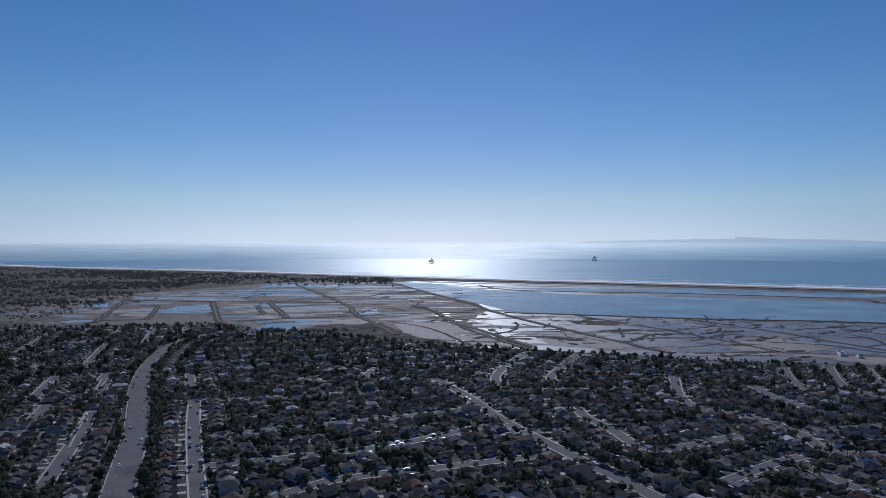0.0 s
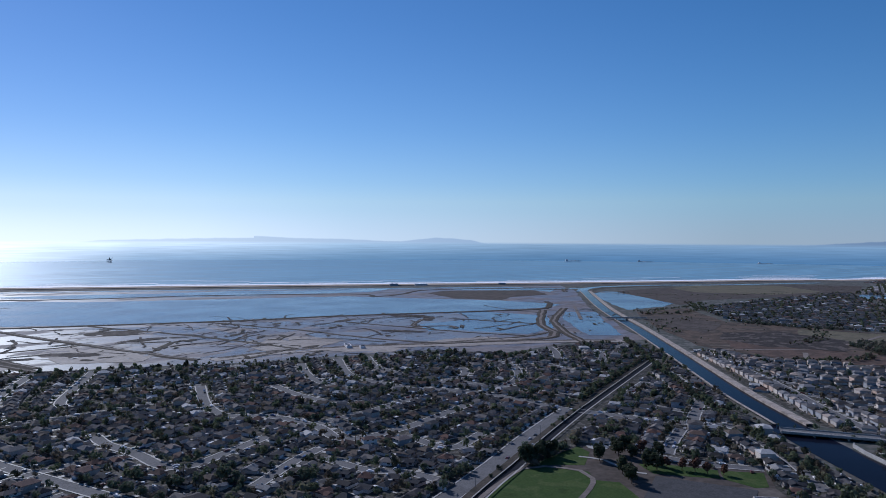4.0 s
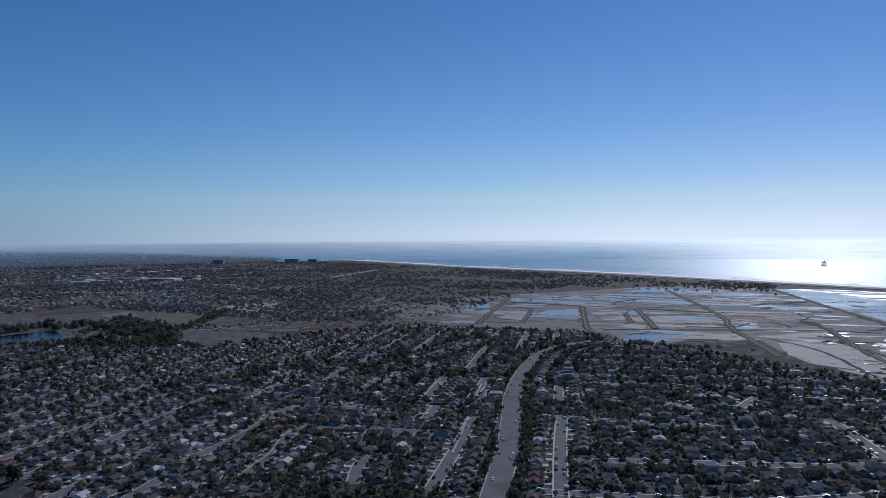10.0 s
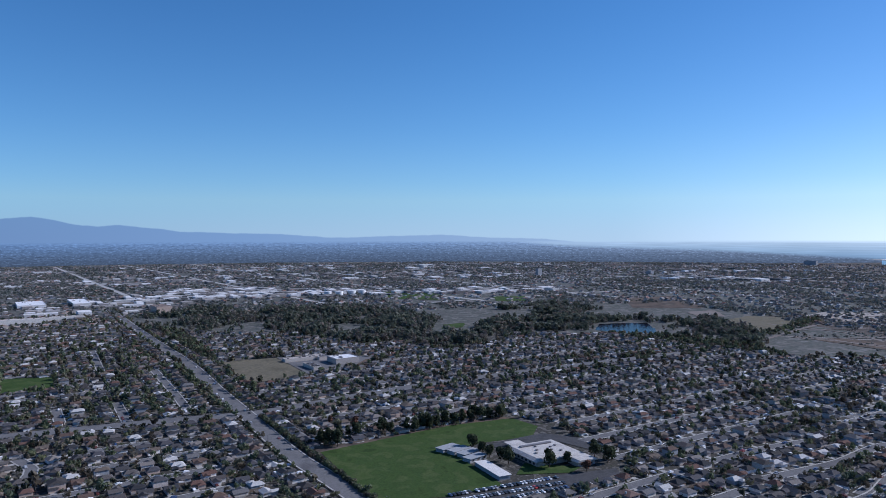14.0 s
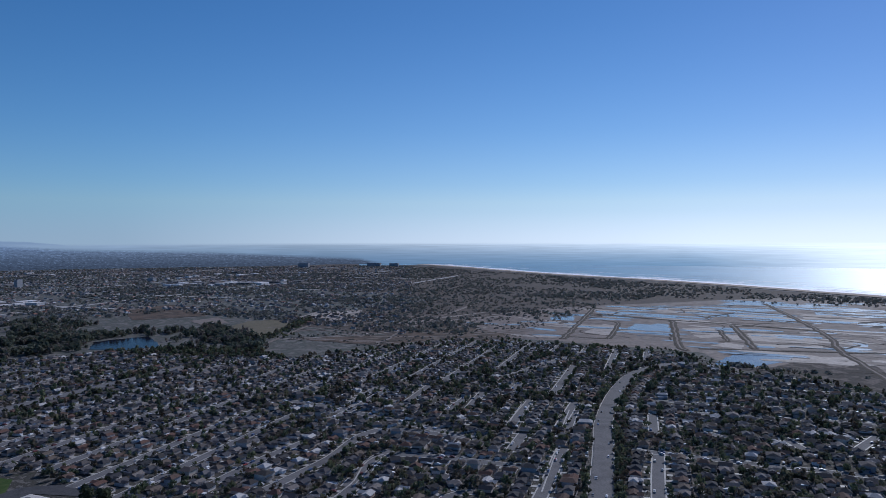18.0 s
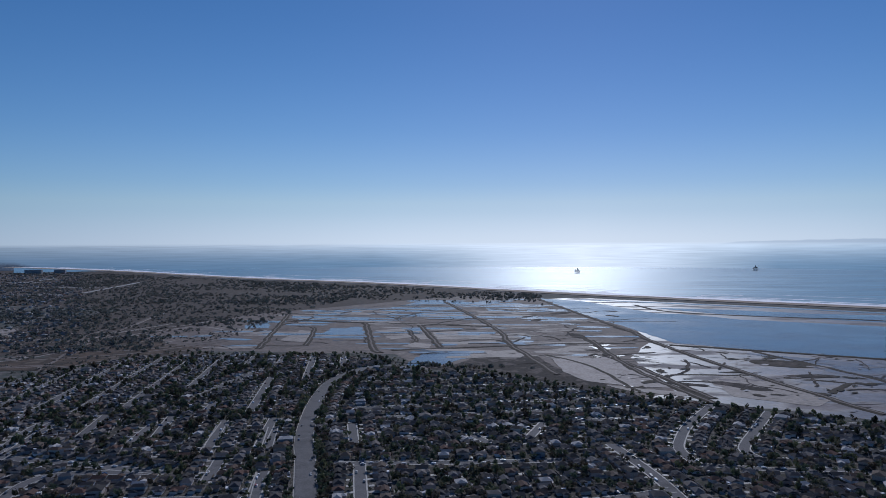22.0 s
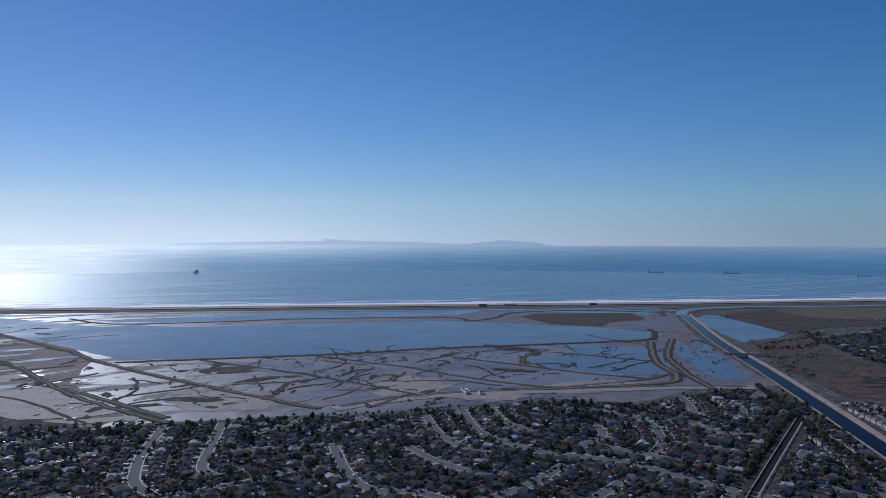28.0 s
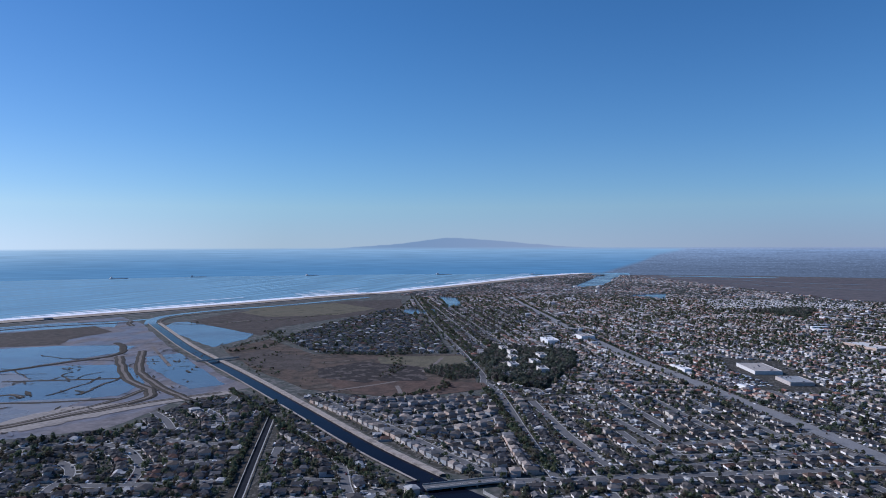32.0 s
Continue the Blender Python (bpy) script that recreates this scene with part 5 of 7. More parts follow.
LOTS.sort(key=seen_first)
near_lots = [l for l in LOTS if 395 < seen_first(l) and (l[1] > 0.05 * abs(l[0]) - 60)][:280]
near_keys = {id(l) for l in near_lots}
for l in near_lots:
    kind = (rnd.choice((0, 0, 1, 1, 2, 3)) if l[3] == 1 else rnd.choice((4, 5))), rnd.randrange(4)
    m = pose(l[0], l[1], 0.0, 0, 0, math.degrees(l[2]))
    if originals[kind] in spare:
        originals[kind].matrix_basis = m
        spare.remove(originals[kind])
    else:
        copy_thing(originals[kind], m)
for i, ob in enumerate(spare):
    l = LOTS[i]
    ob.matrix_basis = pose(l[0], l[1], 0, 0, 0, math.degrees(l[2]))
    near_keys.add(id(l))

rest = [l for l in LOTS if id(l) not in near_keys]
groups = {k: [] for k in range(6)}


def in_polygon(x, y, points):
    odd = False
    for (x0, y0), (x1, y1) in zip(points, points[1:] + points[:1]):
        if (y0 > y) != (y1 > y) and x < x0 + (y - y0) * (x1 - x0) / (y1 - y0):
            odd = not odd
    return odd


HARBOURS = [pts for nm, _, pts, _ in WATERS if nm == "harbour"]


def in_far_marsh(x, y):
    if any(in_polygon(x, y, pts) for pts in HARBOURS):
        return True
    return x > 2500 and y < np.interp(x, (2500, 2884, 3543, 4262, 4789, 4900), (-800, -568, -246, 50, 325, 380))


for l in rest:
    groups[rnd.choice((0, 0, 1, 1, 2, 3)) if l[3] == 1 else rnd.choice((4, 5))].append(l)
# a wide grid of roads over the western plain
GRID_C, GRID_S = math.cos(radians(17)), math.sin(radians(17))


def on_far_road(x, y):
    u, v = x * GRID_C + y * GRID_S, -x * GRID_S + y * GRID_C
    return min(u % 520, 520 - u % 520) < 15 or min(v % 380, 380 - v % 380) < 15


def far_plain(x, y):
    return x < -1780 and y < 2200 + 0.36 * abs(x) and math.hypot(x, y) < 4750


for k in range(-13, 14):
    for line_u in (True, False):
        run = []
        for j in range(-130, 131):
            u, v = (k * 520.0, j * 40.0) if line_u else (j * 40.0, k * 380.0)
            p = (u * GRID_C - v * GRID_S, u * GRID_S + v * GRID_C)
            if far_plain(*p):
                run.append(p)
            elif len(run) > 3:
                break
        if len(run) > 3:
            along([run[0], run[-1]], 8, -8, 0.16 + 0.003 * (k + 14) + (0.0015 if line_u else 0), "far_road", M_WALK, "pale straight road across the plain", "road", step=60)

# the town goes on far inland on both sides, as scattered roofs
for side, count in ((-1, 7600), (1, 4300)):
    made = 0
    while made < count:
        a = radians(rnd.uniform(38, 112) if side < 0 else rnd.uniform(64, 112))
        r = 900 + 3800 * rnd.random() ** 0.8
        x, y = side * math.sin(a) * r, math.cos(a) * r
        if side < 0 and (x < -1700 and on_far_road(x, y)):
            continue
        if side < 0 and (x > -1600 and y < 1080 or y > 2400 + 0.42 * abs(x) or (y > 1150 and x > -1000)):
            continue
        if side > 0 and (x < 2700 or y > 1120 - 0.235 * (x - 2700) or in_far_marsh(x, y)):
            continue
        groups[rnd.choice((0, 1, 2, 3, 4))].append((x, y, radians(rnd.choice((18, 108)) + rnd.uniform(-4, 4)), 1, 16))
        made += 1
PALE_QUARTER = [(2770, -60), (2770, -560), (2480, -540), (2400, -75)]
walls, roofs, drives = [], [], []
tints = {1: [], 2: [], 3: []}
bm = bmesh.new()
box(bm, -4.2, -0.2, -10.2, -5.4, 0.0, 0.25)
drive = arrays(bm)
for k, ls in groups.items():
    if not ls:
        continue
    n = len(ls)
    pl = np.array([(l[0], l[1], 0.0) for l in ls])
    tn = np.array([l[2] for l in ls])
    sc = np.stack([nrs.uniform(0.92, 1.1, n), nrs.uniform(0.9, 1.08, n), nrs.uniform(0.95, 1.15, n)], 1)
    fw, fr = far_house(k)
    near_ = np.hypot(pl[:, 0], pl[:, 1]) < 1250
    for group_, shape_, seed_ in ((walls, fw, 1), (roofs, fr, 2), (drives, drive, 3)):
        if seed_ == 3:
            group_.append(scatter(shape_, pl[near_], tn[near_], sc[near_]))
            tints[3].append(np.repeat(nrs.uniform(0, 0.999, near_.sum()), len(shape_[0])))
            continue
        group_.append(scatter(shape_, pl, tn, sc))
        pick_ = nrs.uniform(0, 0.999, n)
        if seed_ == 2:
            # clay and pale roofs only in the eastern town
            east_ = (pl[:, 0] > 1000) & ((pl[:, 1] < 440) | (pl[:, 0] > 2250))
            mass_ = np.array([0.5 + 0.9 * noise.noise(Vector((p[0] / 130, p[1] / 130, 2))) for p in pl])
            pick_ = np.clip(np.where(east_, 0.4 * pick_ + 0.6 * mass_, pick_), 0.0, 0.999)
            plain_ = pl[:, 0] < -1500
            pick_ = np.where(east_, 0.35 + 0.64 * pick_, np.where(plain_, 0.95, 0.535) * pick_)
            if k > 3:
                pick_ = np.where((pl[:, 0] > 550) & (pl[:, 1] < 600) & (pl[:, 0] < 960), (np.array((2, 6, 10, 17, 21, 9))[nrs.randint(0, 6, n)] + 0.5) / 26, pick_)
            # a quarter of pale mobile homes at the edge of the marsh
            pale_ = np.array([in_polygon(p[0], p[1], PALE_QUARTER) for p in pl])
            pick_ = np.where(pale_, np.where(nrs.uniform(0, 1, n) < 0.7, 13.5 / 26, 18.5 / 26), pick_)
        elif k > 3:
            pick_ = (np.array((0, 2, 4, 5, 7))[(pick_ * 5).astype(int)] + 0.5) / 8
        tints[seed_].append(np.repeat(pick_, len(shape_[0])))
for nm, parts_, m, key, lab in (("far_house_walls", walls, M_WALL_FAR, 1, "pale stucco walls of the town's many houses"), ("far_house_roofs", roofs, M_ROOF_FAR, 2, "grey and brown roofs of the town's many houses"),
                                ("far_driveways", drives, M_WALK, 3, "pale concrete driveways of the houses")):
    tagged(new(nm, tri_mesh(nm, *join(parts_), m, np.concatenate(tints[key]))), lab, "houses", "", "stuff")

# back fences and pale sheds in the yards
bm = bmesh.new()
v = box(bm, -0.5, 0.5, -0.06, 0.06, 0, 1.8)
fence_shape = arrays(bm)
bm = bmesh.new()
v = box(bm, -1.6, 1.6, -1.3, 1.3, 0, 2.2)
for q in v[4:]:
    q.co.z += 0.25 if q.co.x > 0 else 0.0
shed_shape = arrays(bm)
fp, ft, fs, hp, ht, hs = [], [], [], [], [], []
yr = random.Random(41)
for x, y, a, tall_, wide_ in LOTS:
    if not 380 < math.hypot(x - 20, y - 40) < 1900:
        continue
    c, s_ = math.cos(a), math.sin(a)
    if math.hypot(x, y) < 1150:
        fp.append((x - s_ * 7.6, y + c * 7.6, 0.1))
        ft.append(a)
        fs.append((wide_, 1, yr.uniform(0.85, 1.1)))
        fp.append((x + c * wide_ / 2 - s_ * 3.5, y + s_ * wide_ / 2 + c * 3.5, 0.1))
        ft.append(a + math.pi / 2)
        fs.append((8.0, 1, yr.uniform(0.85, 1.1)))
    if yr.random() < (0.5 if x < 600 else 0.2):
        u, v_ = yr.uniform(-0.32, 0.32) * wide_, yr.uniform(5.6, 6.2)
        hp.append((x + c * u - s_ * v_, y + s_ * u + c * v_, 0.1))
        ht.append(a + yr.choice((0, math.pi / 2)))
        hs.append((yr.uniform(0.6, 1.5), yr.uniform(0.6, 1.1), yr.uniform(0.7, 1.2)))
M_FENCE = mat("weathered_fence_wood", [], 3, 0.4, vary="tint", palette=[(0.16, 0.13, 0.105), (0.24, 0.22, 0.2), (0.11, 0.095, 0.08), (0.34, 0.32, 0.3)], bump=0.2)
M_SHED = mat("painted_shed", [], 3, 0.4, vary="tint", palette=[(0.62, 0.61, 0.6), (0.3, 0.29, 0.28), (0.72, 0.72, 0.7), (0.45, 0.42, 0.38), (0.15, 0.14, 0.135)], bump=0)
for nm, shape_, pl_, tn_, sc_, m, lab, cat_ in (("yard_fences", fence_shape, fp, ft, fs, M_FENCE, "low wooden fences between the back yards", "fences"),
                                                ("garden_sheds", shed_shape, hp, ht, hs, M_SHED, "small pale sheds and patio covers in the yards", "sheds")):
    vs_, fs_ = scatter(shape_, np.array(pl_), np.array(tn_), np.array(sc_))
    tagged(new(nm, tri_mesh(nm, vs_, fs_, m, np.repeat(np.random.RandomState(3).uniform(0, 0.999, len(pl_)), len(shape_[0])))), lab, cat_, "", "stuff")

# yards under the houses
for pts, nm in ((TOWN, "town_yards"), (EAST, "east_yards"), (VILLAGE, "village_yards"), (TRACT, "tract_yards")):
    sheet(nm, pts, M_YARD, 0.1, "yards of soil, grass and paving between houses", "yards", step=30, amount=2)


# ---- trees ----
def crown_arrays(seed, clumps, radius, height, leaves, size, low=0.22):
    """A crown of leaf sprays gathered in uneven clumps, from z = low * height up."""
    r = random.Random(seed)
    bm = bmesh.new()
    middles = []
    for i in range(clumps):
        a, e, k = r.uniform(0, 6.283), (i + r.random()) / clumps, r.uniform(0.15, 0.62)
        k *= 1.1 - 1.6 * (e - 0.4) ** 2
        middles.append((Vector((math.cos(a) * radius * k, math.sin(a) * radius * k, height * (low + 0.16 + (0.72 - low) * e))), radius * r.uniform(0.4, 0.62)))
    for i in range(leaves):
        c, rc = middles[i % clumps]
        d = Vector((r.gauss(0, 1), r.gauss(0, 1), r.gauss(0.25, 1))).normalized()
        p = c + Vector((d.x, d.y, d.z * 0.8)) * rc * r.uniform(0.72, 1.08)
        n = (d + Vector((r.uniform(-1, 1), r.uniform(-1, 1), r.uniform(-0.4, 1))) * 0.55).normalized()
        u = n.orthogonal().normalized()
        v = n.cross(u)
        turn = r.uniform(0, 6.283)
        bm.faces.new([bm.verts.new(p + (u * math.cos(turn + k) + v * math.sin(turn + k)) * size * r.uniform(0.65, 1.25)) for k in (0, 2.09, 4.19)])
    return bm


def trunk_bm(height, thick):
    bm = bmesh.new()
    for (x, y, lean), t in (((0, 0, 0), 1.0), ((0.6, 0.2, 0.9), 0.5), ((-0.5, 0.5, 0.8), 0.5)):
        low = [bm.verts.new((math.cos(i * 1.047) * thick * t + x * 0.3, math.sin(i * 1.047) * thick * t + y * 0.3, 0 if t == 1 else height * 0.25)) for i in range(6)]
        top = [bm.verts.new((math.cos(i * 1.047) * thick * t * 0.5 + x * lean * height * 0.2, math.sin(i * 1.047) * thick * t * 0.5 + y * lean * height * 0.2, height * 0.65)) for i in range(6)]
        for i in range(6):
            bm.faces.new((low[i], low[(i + 1) % 6], top[(i + 1) % 6], top[i]))
    return bm


def tree(seed, radius, height):
    ob = thing("tree", "leafy dark green tree in a yard", "tree", "trees of the town")
    part("trunk", trunk_bm(height, 0.2), M_BARK, ob)
    part("crown", crown_arrays(seed, 7, radius, height, 230, radius * 0.24), M_LEAF, ob)
    return ob


tree_kinds = [tree(i, rr, hh) for i, (rr, hh) in enumerate(((2.6, 5.0), (3.3, 6.0), (2.2, 6.4), (3.8, 7.0), (1.8, 4.0)))]
spots = []
verge = np.zeros((NY, NX), bool)
for w, line in STREETS + AVENUES:
    mark(verge, line, w * STREET_FILL / 2 + 2.5)
tract_cells = inside(TRACT)
open_cells = np.argwhere(home & ~used & ~verge)
nrs.shuffle(open_cells)
for r, c in open_cells[:36000]:
    if cx[c] > 800 and noise.noise(Vector((cx[c] / 150, cy[r] / 110, 6))) < 0.12 - 0.6 * rnd.random():
        continue
    if tract_cells[r, c] and rnd.random() < 0.75 or in_polygon(cx[c], cy[r], PALE_QUARTER) and rnd.random() < 0.85:
        continue
    spots.append((cx[c] + rnd.uniform(-1, 1), cy[r] + rnd.uniform(-1, 1)))
# the nearer yards are full of trees and shrubs
for r, c in open_cells[36000:120000]:
    if math.hypot(cx[c], cy[r]) < (1050 if cx[c] > -100 else 1250) and cx[c] < 620 and rnd.random() < (0.2 if cx[c] > -100 else 0.4):
        spots.append((cx[c] + rnd.uniform(-1, 1), cy[r] + rnd.uniform(-1, 1)))
# trees on the verges of the streets
for w, line in STREETS + AVENUES:
    half = w * (STREET_FILL if w < 13 else 1.0) / 2 + 2.4
    for a, b in zip(line, line[1:]):
        if (b - a).length < 0.1:
            continue
        d = (b - a).normalized()
        for side in (-1, 1):
            if rnd.random() < (0.012 if w > 21 else 0.045) * (b - a).length:
                q = a.lerp(b, rnd.random()) + Vector((-d.y, d.x, 0)) * side * (half + rnd.uniform(0, 1.2))
                spots.append((q.x, q.y))
spots.sort(key=lambda p: math.hypot(p[0] - 20, p[1] - 40))
near_spots = [p for p in spots[::2] if math.hypot(p[0] - 20, p[1] - 40) > 395 and p[1] > 0.05 * abs(p[0]) - 60][:290]
near_set = set(near_spots)
for i, (x, y) in enumerate(near_spots):
    m = pose(x, y, 0.1, 0, 0, rnd.uniform(0, 360))
    s = rnd.uniform(0.7, 1.4)
    if i < len(tree_kinds):
        tree_kinds[i].matrix_basis = m
    else:
        ob = copy_thing(tree_kinds[rnd.randrange(5)], m)
        ob.scale = (s, s, s * rnd.uniform(0.85, 1.15))
low_trees = [arrays(crown_arrays(20 + i, 5, 2.7, 5.0, 28, 1.25)) for i in range(4)]
far_tree_shapes = [arrays(crown_arrays(40 + i, 3, 2.9, 4.8, 22, 1.4)) for i in range(4)]
wood_shapes = [arrays(crown_arrays(140 + i, 5, 4.4, 6.6, 42, 1.55, 0.05)) for i in range(4)]


scrub_shapes = [arrays(crown_arrays(60 + i, 3, 5.4, 2.9, 12, 2.7, 0.0)) for i in range(4)]


def wood(name, places, sizes, label, shapes=low_trees, leaf=M_LEAF_MANY):
    parts_, shades = [], []
    for k in range(4):
        pl = np.array([(*p, 0.0) for p in places[k::4]])
        n = len(pl)
        if not n:
            continue
        s = np.array(sizes[k::4])
        parts_.append(scatter(shapes[k], pl, nrs.uniform(0, 6.28, n), np.stack([s * nrs.uniform(0.8, 1.2, n), s * nrs.uniform(0.8, 1.2, n), s * nrs.uniform(0.8, 1.3, n)], 1)))
        shades.append(np.repeat(nrs.uniform(0, 0.999, n), len(shapes[k][0])))
    tagged(new(name, tri_mesh(name, *join(parts_), leaf, np.concatenate(shades))), label, "trees", "", "stuff")


others = [p for p in spots if p not in near_set]
middle = [p for p in others if math.hypot(*p) < 800]
beyond = [p for p in others if 800 <= math.hypot(*p) < 1500]
farthest = [p for p in others if math.hypot(*p) >= 1500]
wood("yard_trees", middle, [0.4 + 0.95 * rnd.random() ** 1.6 for _ in middle], "dark green trees among the houses of the town")
wood("far_trees", beyond, [0.5 + 1.1 * rnd.random() ** 2 for _ in beyond], "dark green trees among the farther houses", far_tree_shapes)
wood("town_trees", farthest, [rnd.uniform(0.7, 1.5) for _ in farthest], "small dark trees among the farthest streets", [arrays(crown_arrays(90 + i, 2, 3.2, 4.4, 12, 1.9)) for i in range(4)])
pts, sizes = [], []
for poly in WOODS:
    m = np.argwhere(inside(poly))
    nrs.shuffle(m)
    for r, c in m[:max(150, len(m) // 13)]:
        thick = noise.noise(Vector((cx[c] / 90, cy[r] / 90, 3))) + 0.6 * noise.noise(Vector((cx[c] / 35, cy[r] / 35, 8)))
        if thick > -0.2 + 0.35 * rnd.random():
            pts.append((cx[c] + rnd.uniform(-9, 9), cy[r] + rnd.uniform(-9, 9)))
            sizes.append(rnd.uniform(0.7, 1.5) + max(0, thick) * rnd.uniform(0.4, 2.0))
APARTMENTS = [(1225, 345), (1190, 300), (1150, 330), (1262, 300), (1290, 360), (1120, 275), (1330, 385)]
for poly in GROVES:
    m = np.argwhere(inside(poly))
    nrs.shuffle(m)
    for r, c in m[:len(m) // 9]:
        if min(math.hypot(cx[c] - x, cy[r] - y) for x, y in APARTMENTS) > 19:
            pts.append((cx[c] + rnd.uniform(-2, 2), cy[r] + rnd.uniform(-2, 2)))
            sizes.append(rnd.uniform(0.9, 1.6) * (0.5 if poly in GROVES[1:3] else 1.0))
wood("woodland", pts, sizes, "dense dark eucalyptus woodland with clearings", wood_shapes, M_LEAF_WOOD)
pts, sizes = [], []
for side, count in ((-1, 24000), (1, 6000)):
    made = 0
    while made < count:
        a = radians(rnd.uniform(4, 114) if side < 0 else rnd.uniform(62, 114))
        r = 950 + 3850 * rnd.random() ** 0.85
        x, y = side * math.sin(a) * r, math.cos(a) * r
        if side < 0 and (x < -1700 and on_far_road(x, y) or -2200 < x < -1740 and 400 < y < 810):
            continue
        if side < 0 and (x > -1600 and y < 1080 or y > 2400 + 0.44 * abs(x) or (x > -760 and y > 1100 and y < 2060 - 0.2 * x)):
            continue
        if side > 0 and (x < 2700 or y > 1120 - 0.235 * (x - 2700) or in_far_marsh(x, y)):
            continue
        if side < 0 and in_polygon(x, y, MESA) and rnd.random() < 0.35:
            continue
        # belts and gaps
        belt = noise.noise(Vector((x / 420, y / 260, 1.5))) + 0.7 * noise.noise(Vector((x / 120, y / 90, 4.5)))
        if belt < -0.5 + 0.6 * rnd.random():
            continue
        pts.append((x, y))
        sizes.append(rnd.uniform(0.6, 1.2) + max(0, belt) * rnd.uniform(0.2, 0.9))
        made += 1
wood("distant_trees", pts, sizes, "grey-green belts of trees far across the plain, paled for haze", scrub_shapes, M_LEAF_FAR)

pts, sizes = [], []
while len(pts) < 1300:
    x, y = rnd.uniform(-1260, -640), rnd.uniform(910, 1880)
    if (in_polygon(x, y, MESA) or y < 1250 and -1000 < x < -760) and noise.noise(Vector((x / 60, y / 60, 2))) > -0.1 + 0.3 * rnd.random():
        pts.append((x, y))
        sizes.append(rnd.uniform(0.25, 0.7))
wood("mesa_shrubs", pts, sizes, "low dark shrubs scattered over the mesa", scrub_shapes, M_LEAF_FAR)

# ---- school and its field ----
sheet("playing_field", [(-571, 82), (-619, 204), (-626, 266), (-593, 278), (-564, 259), (-559, 211), (-545, 182), (-504, 187), (-461, 194), (-449, 154), (-461, 103)], M_GRASS, 0.3, "bright green mown school playing field", "field", step=10, amount=1)
along([(-592, 70), (-594, 84), (-589, 118), (-600, 127), (-604, 108), (-612, 150), (-628, 210), (-640, 250)], 1.6, -1.6, 0.5, "park_path", M_WALK, "pale winding path beside the playing field", "path")
sheet("field_border", [(-575, 68), (-604, 80), (-616, 130), (-622, 190), (-640, 250), (-626, 272), (-612, 200), (-566, 84)], M_BROWN, 0.28, "dry brown grass strip beside the playing field", "field", step=12, amount=2)
sheet("park_ground", PARK, M_DARKFLAT, 0.22, "brown park ground under the trees", "park", step=20, amount=2)
sheet("park_lawn", [(268, 322), (324, 345), (346, 334), (353, 315), (341, 301), (298, 277), (254, 306)], M_GRASS, 0.3, "worn green park lawn inside a dirt track", "lawn", step=8, amount=1)
sheet("park_lawn", [(344, 302), (353, 290), (341, 266), (326, 256), (300, 276)], M_GRASS, 0.304, "green lawn beside the dirt track", "lawn", step=8, amount=1)
sheet("park_lawn", [(329, 347), (391, 358), (386, 343), (361, 326), (349, 336)], M_GRASS, 0.308, "green lawn under park trees", "lawn", step=8, amount=1)
sheet("park_lawn", [(384, 288), (410, 256), (424, 267), (404, 298), (392, 306)], M_GRASS, 0.312, "narrow green lawn behind the parking area", "lawn", step=8, amount=1)
sheet("park_lawn", [(424, 265), (443, 246), (420, 230), (412, 234), (411, 254)], M_GRASS, 0.316, "narrow green lawn beside the parking area", "lawn", step=8, amount=1)
along([(372, 341), (380, 325), (374, 300), (380, 290)], 1.3, -1.3, 0.5, "park_path", M_WALK, "pale winding park path", "path")
sheet("park_plaza", ellipse(401, 349, 8, 8, 0, 20), M_WALK, 0.45, "round paved plaza at the edge of the park", "plaza", step=4, amount=0)


# ---- wetland details: creeks, mud cells, scrub islands ----
for i, (m, pts) in enumerate(CELLS):
    wet_cell = m is M_CELL or m is M_LAGOON
    sheet("pond" if wet_cell else "mud_cell", pts, m, 0.2 + 0.004 * i, "shallow pale pond between dikes" if wet_cell else "pale drained mud cell between dikes", "water" if wet_cell else "mudflat", step=9, amount=7)
for i, pts in enumerate(([(130, 1040), (180, 1090), (235, 990), (180, 940)], [(370, 990), (470, 1000), (520, 930), (440, 880), (380, 900)], [(610, 850), (700, 840), (760, 770), (680, 760), (600, 790)],
                         [(450, 860), (520, 850), (560, 800), (480, 800)])):
    sheet("mud_bank", pts, M_SALT, 0.5 + 0.004 * i, "pale brown mud bank at the town edge", "mudflat", step=8, amount=7)
along([(300, 872), (390, 878), (504, 852), (640, 790), (750, 744), (850, 684)], 13, -11, 0.53, "dirt_strip", M_SALT, "broad pale dirt strip along the town edge", "path")
cr = random.Random(23)


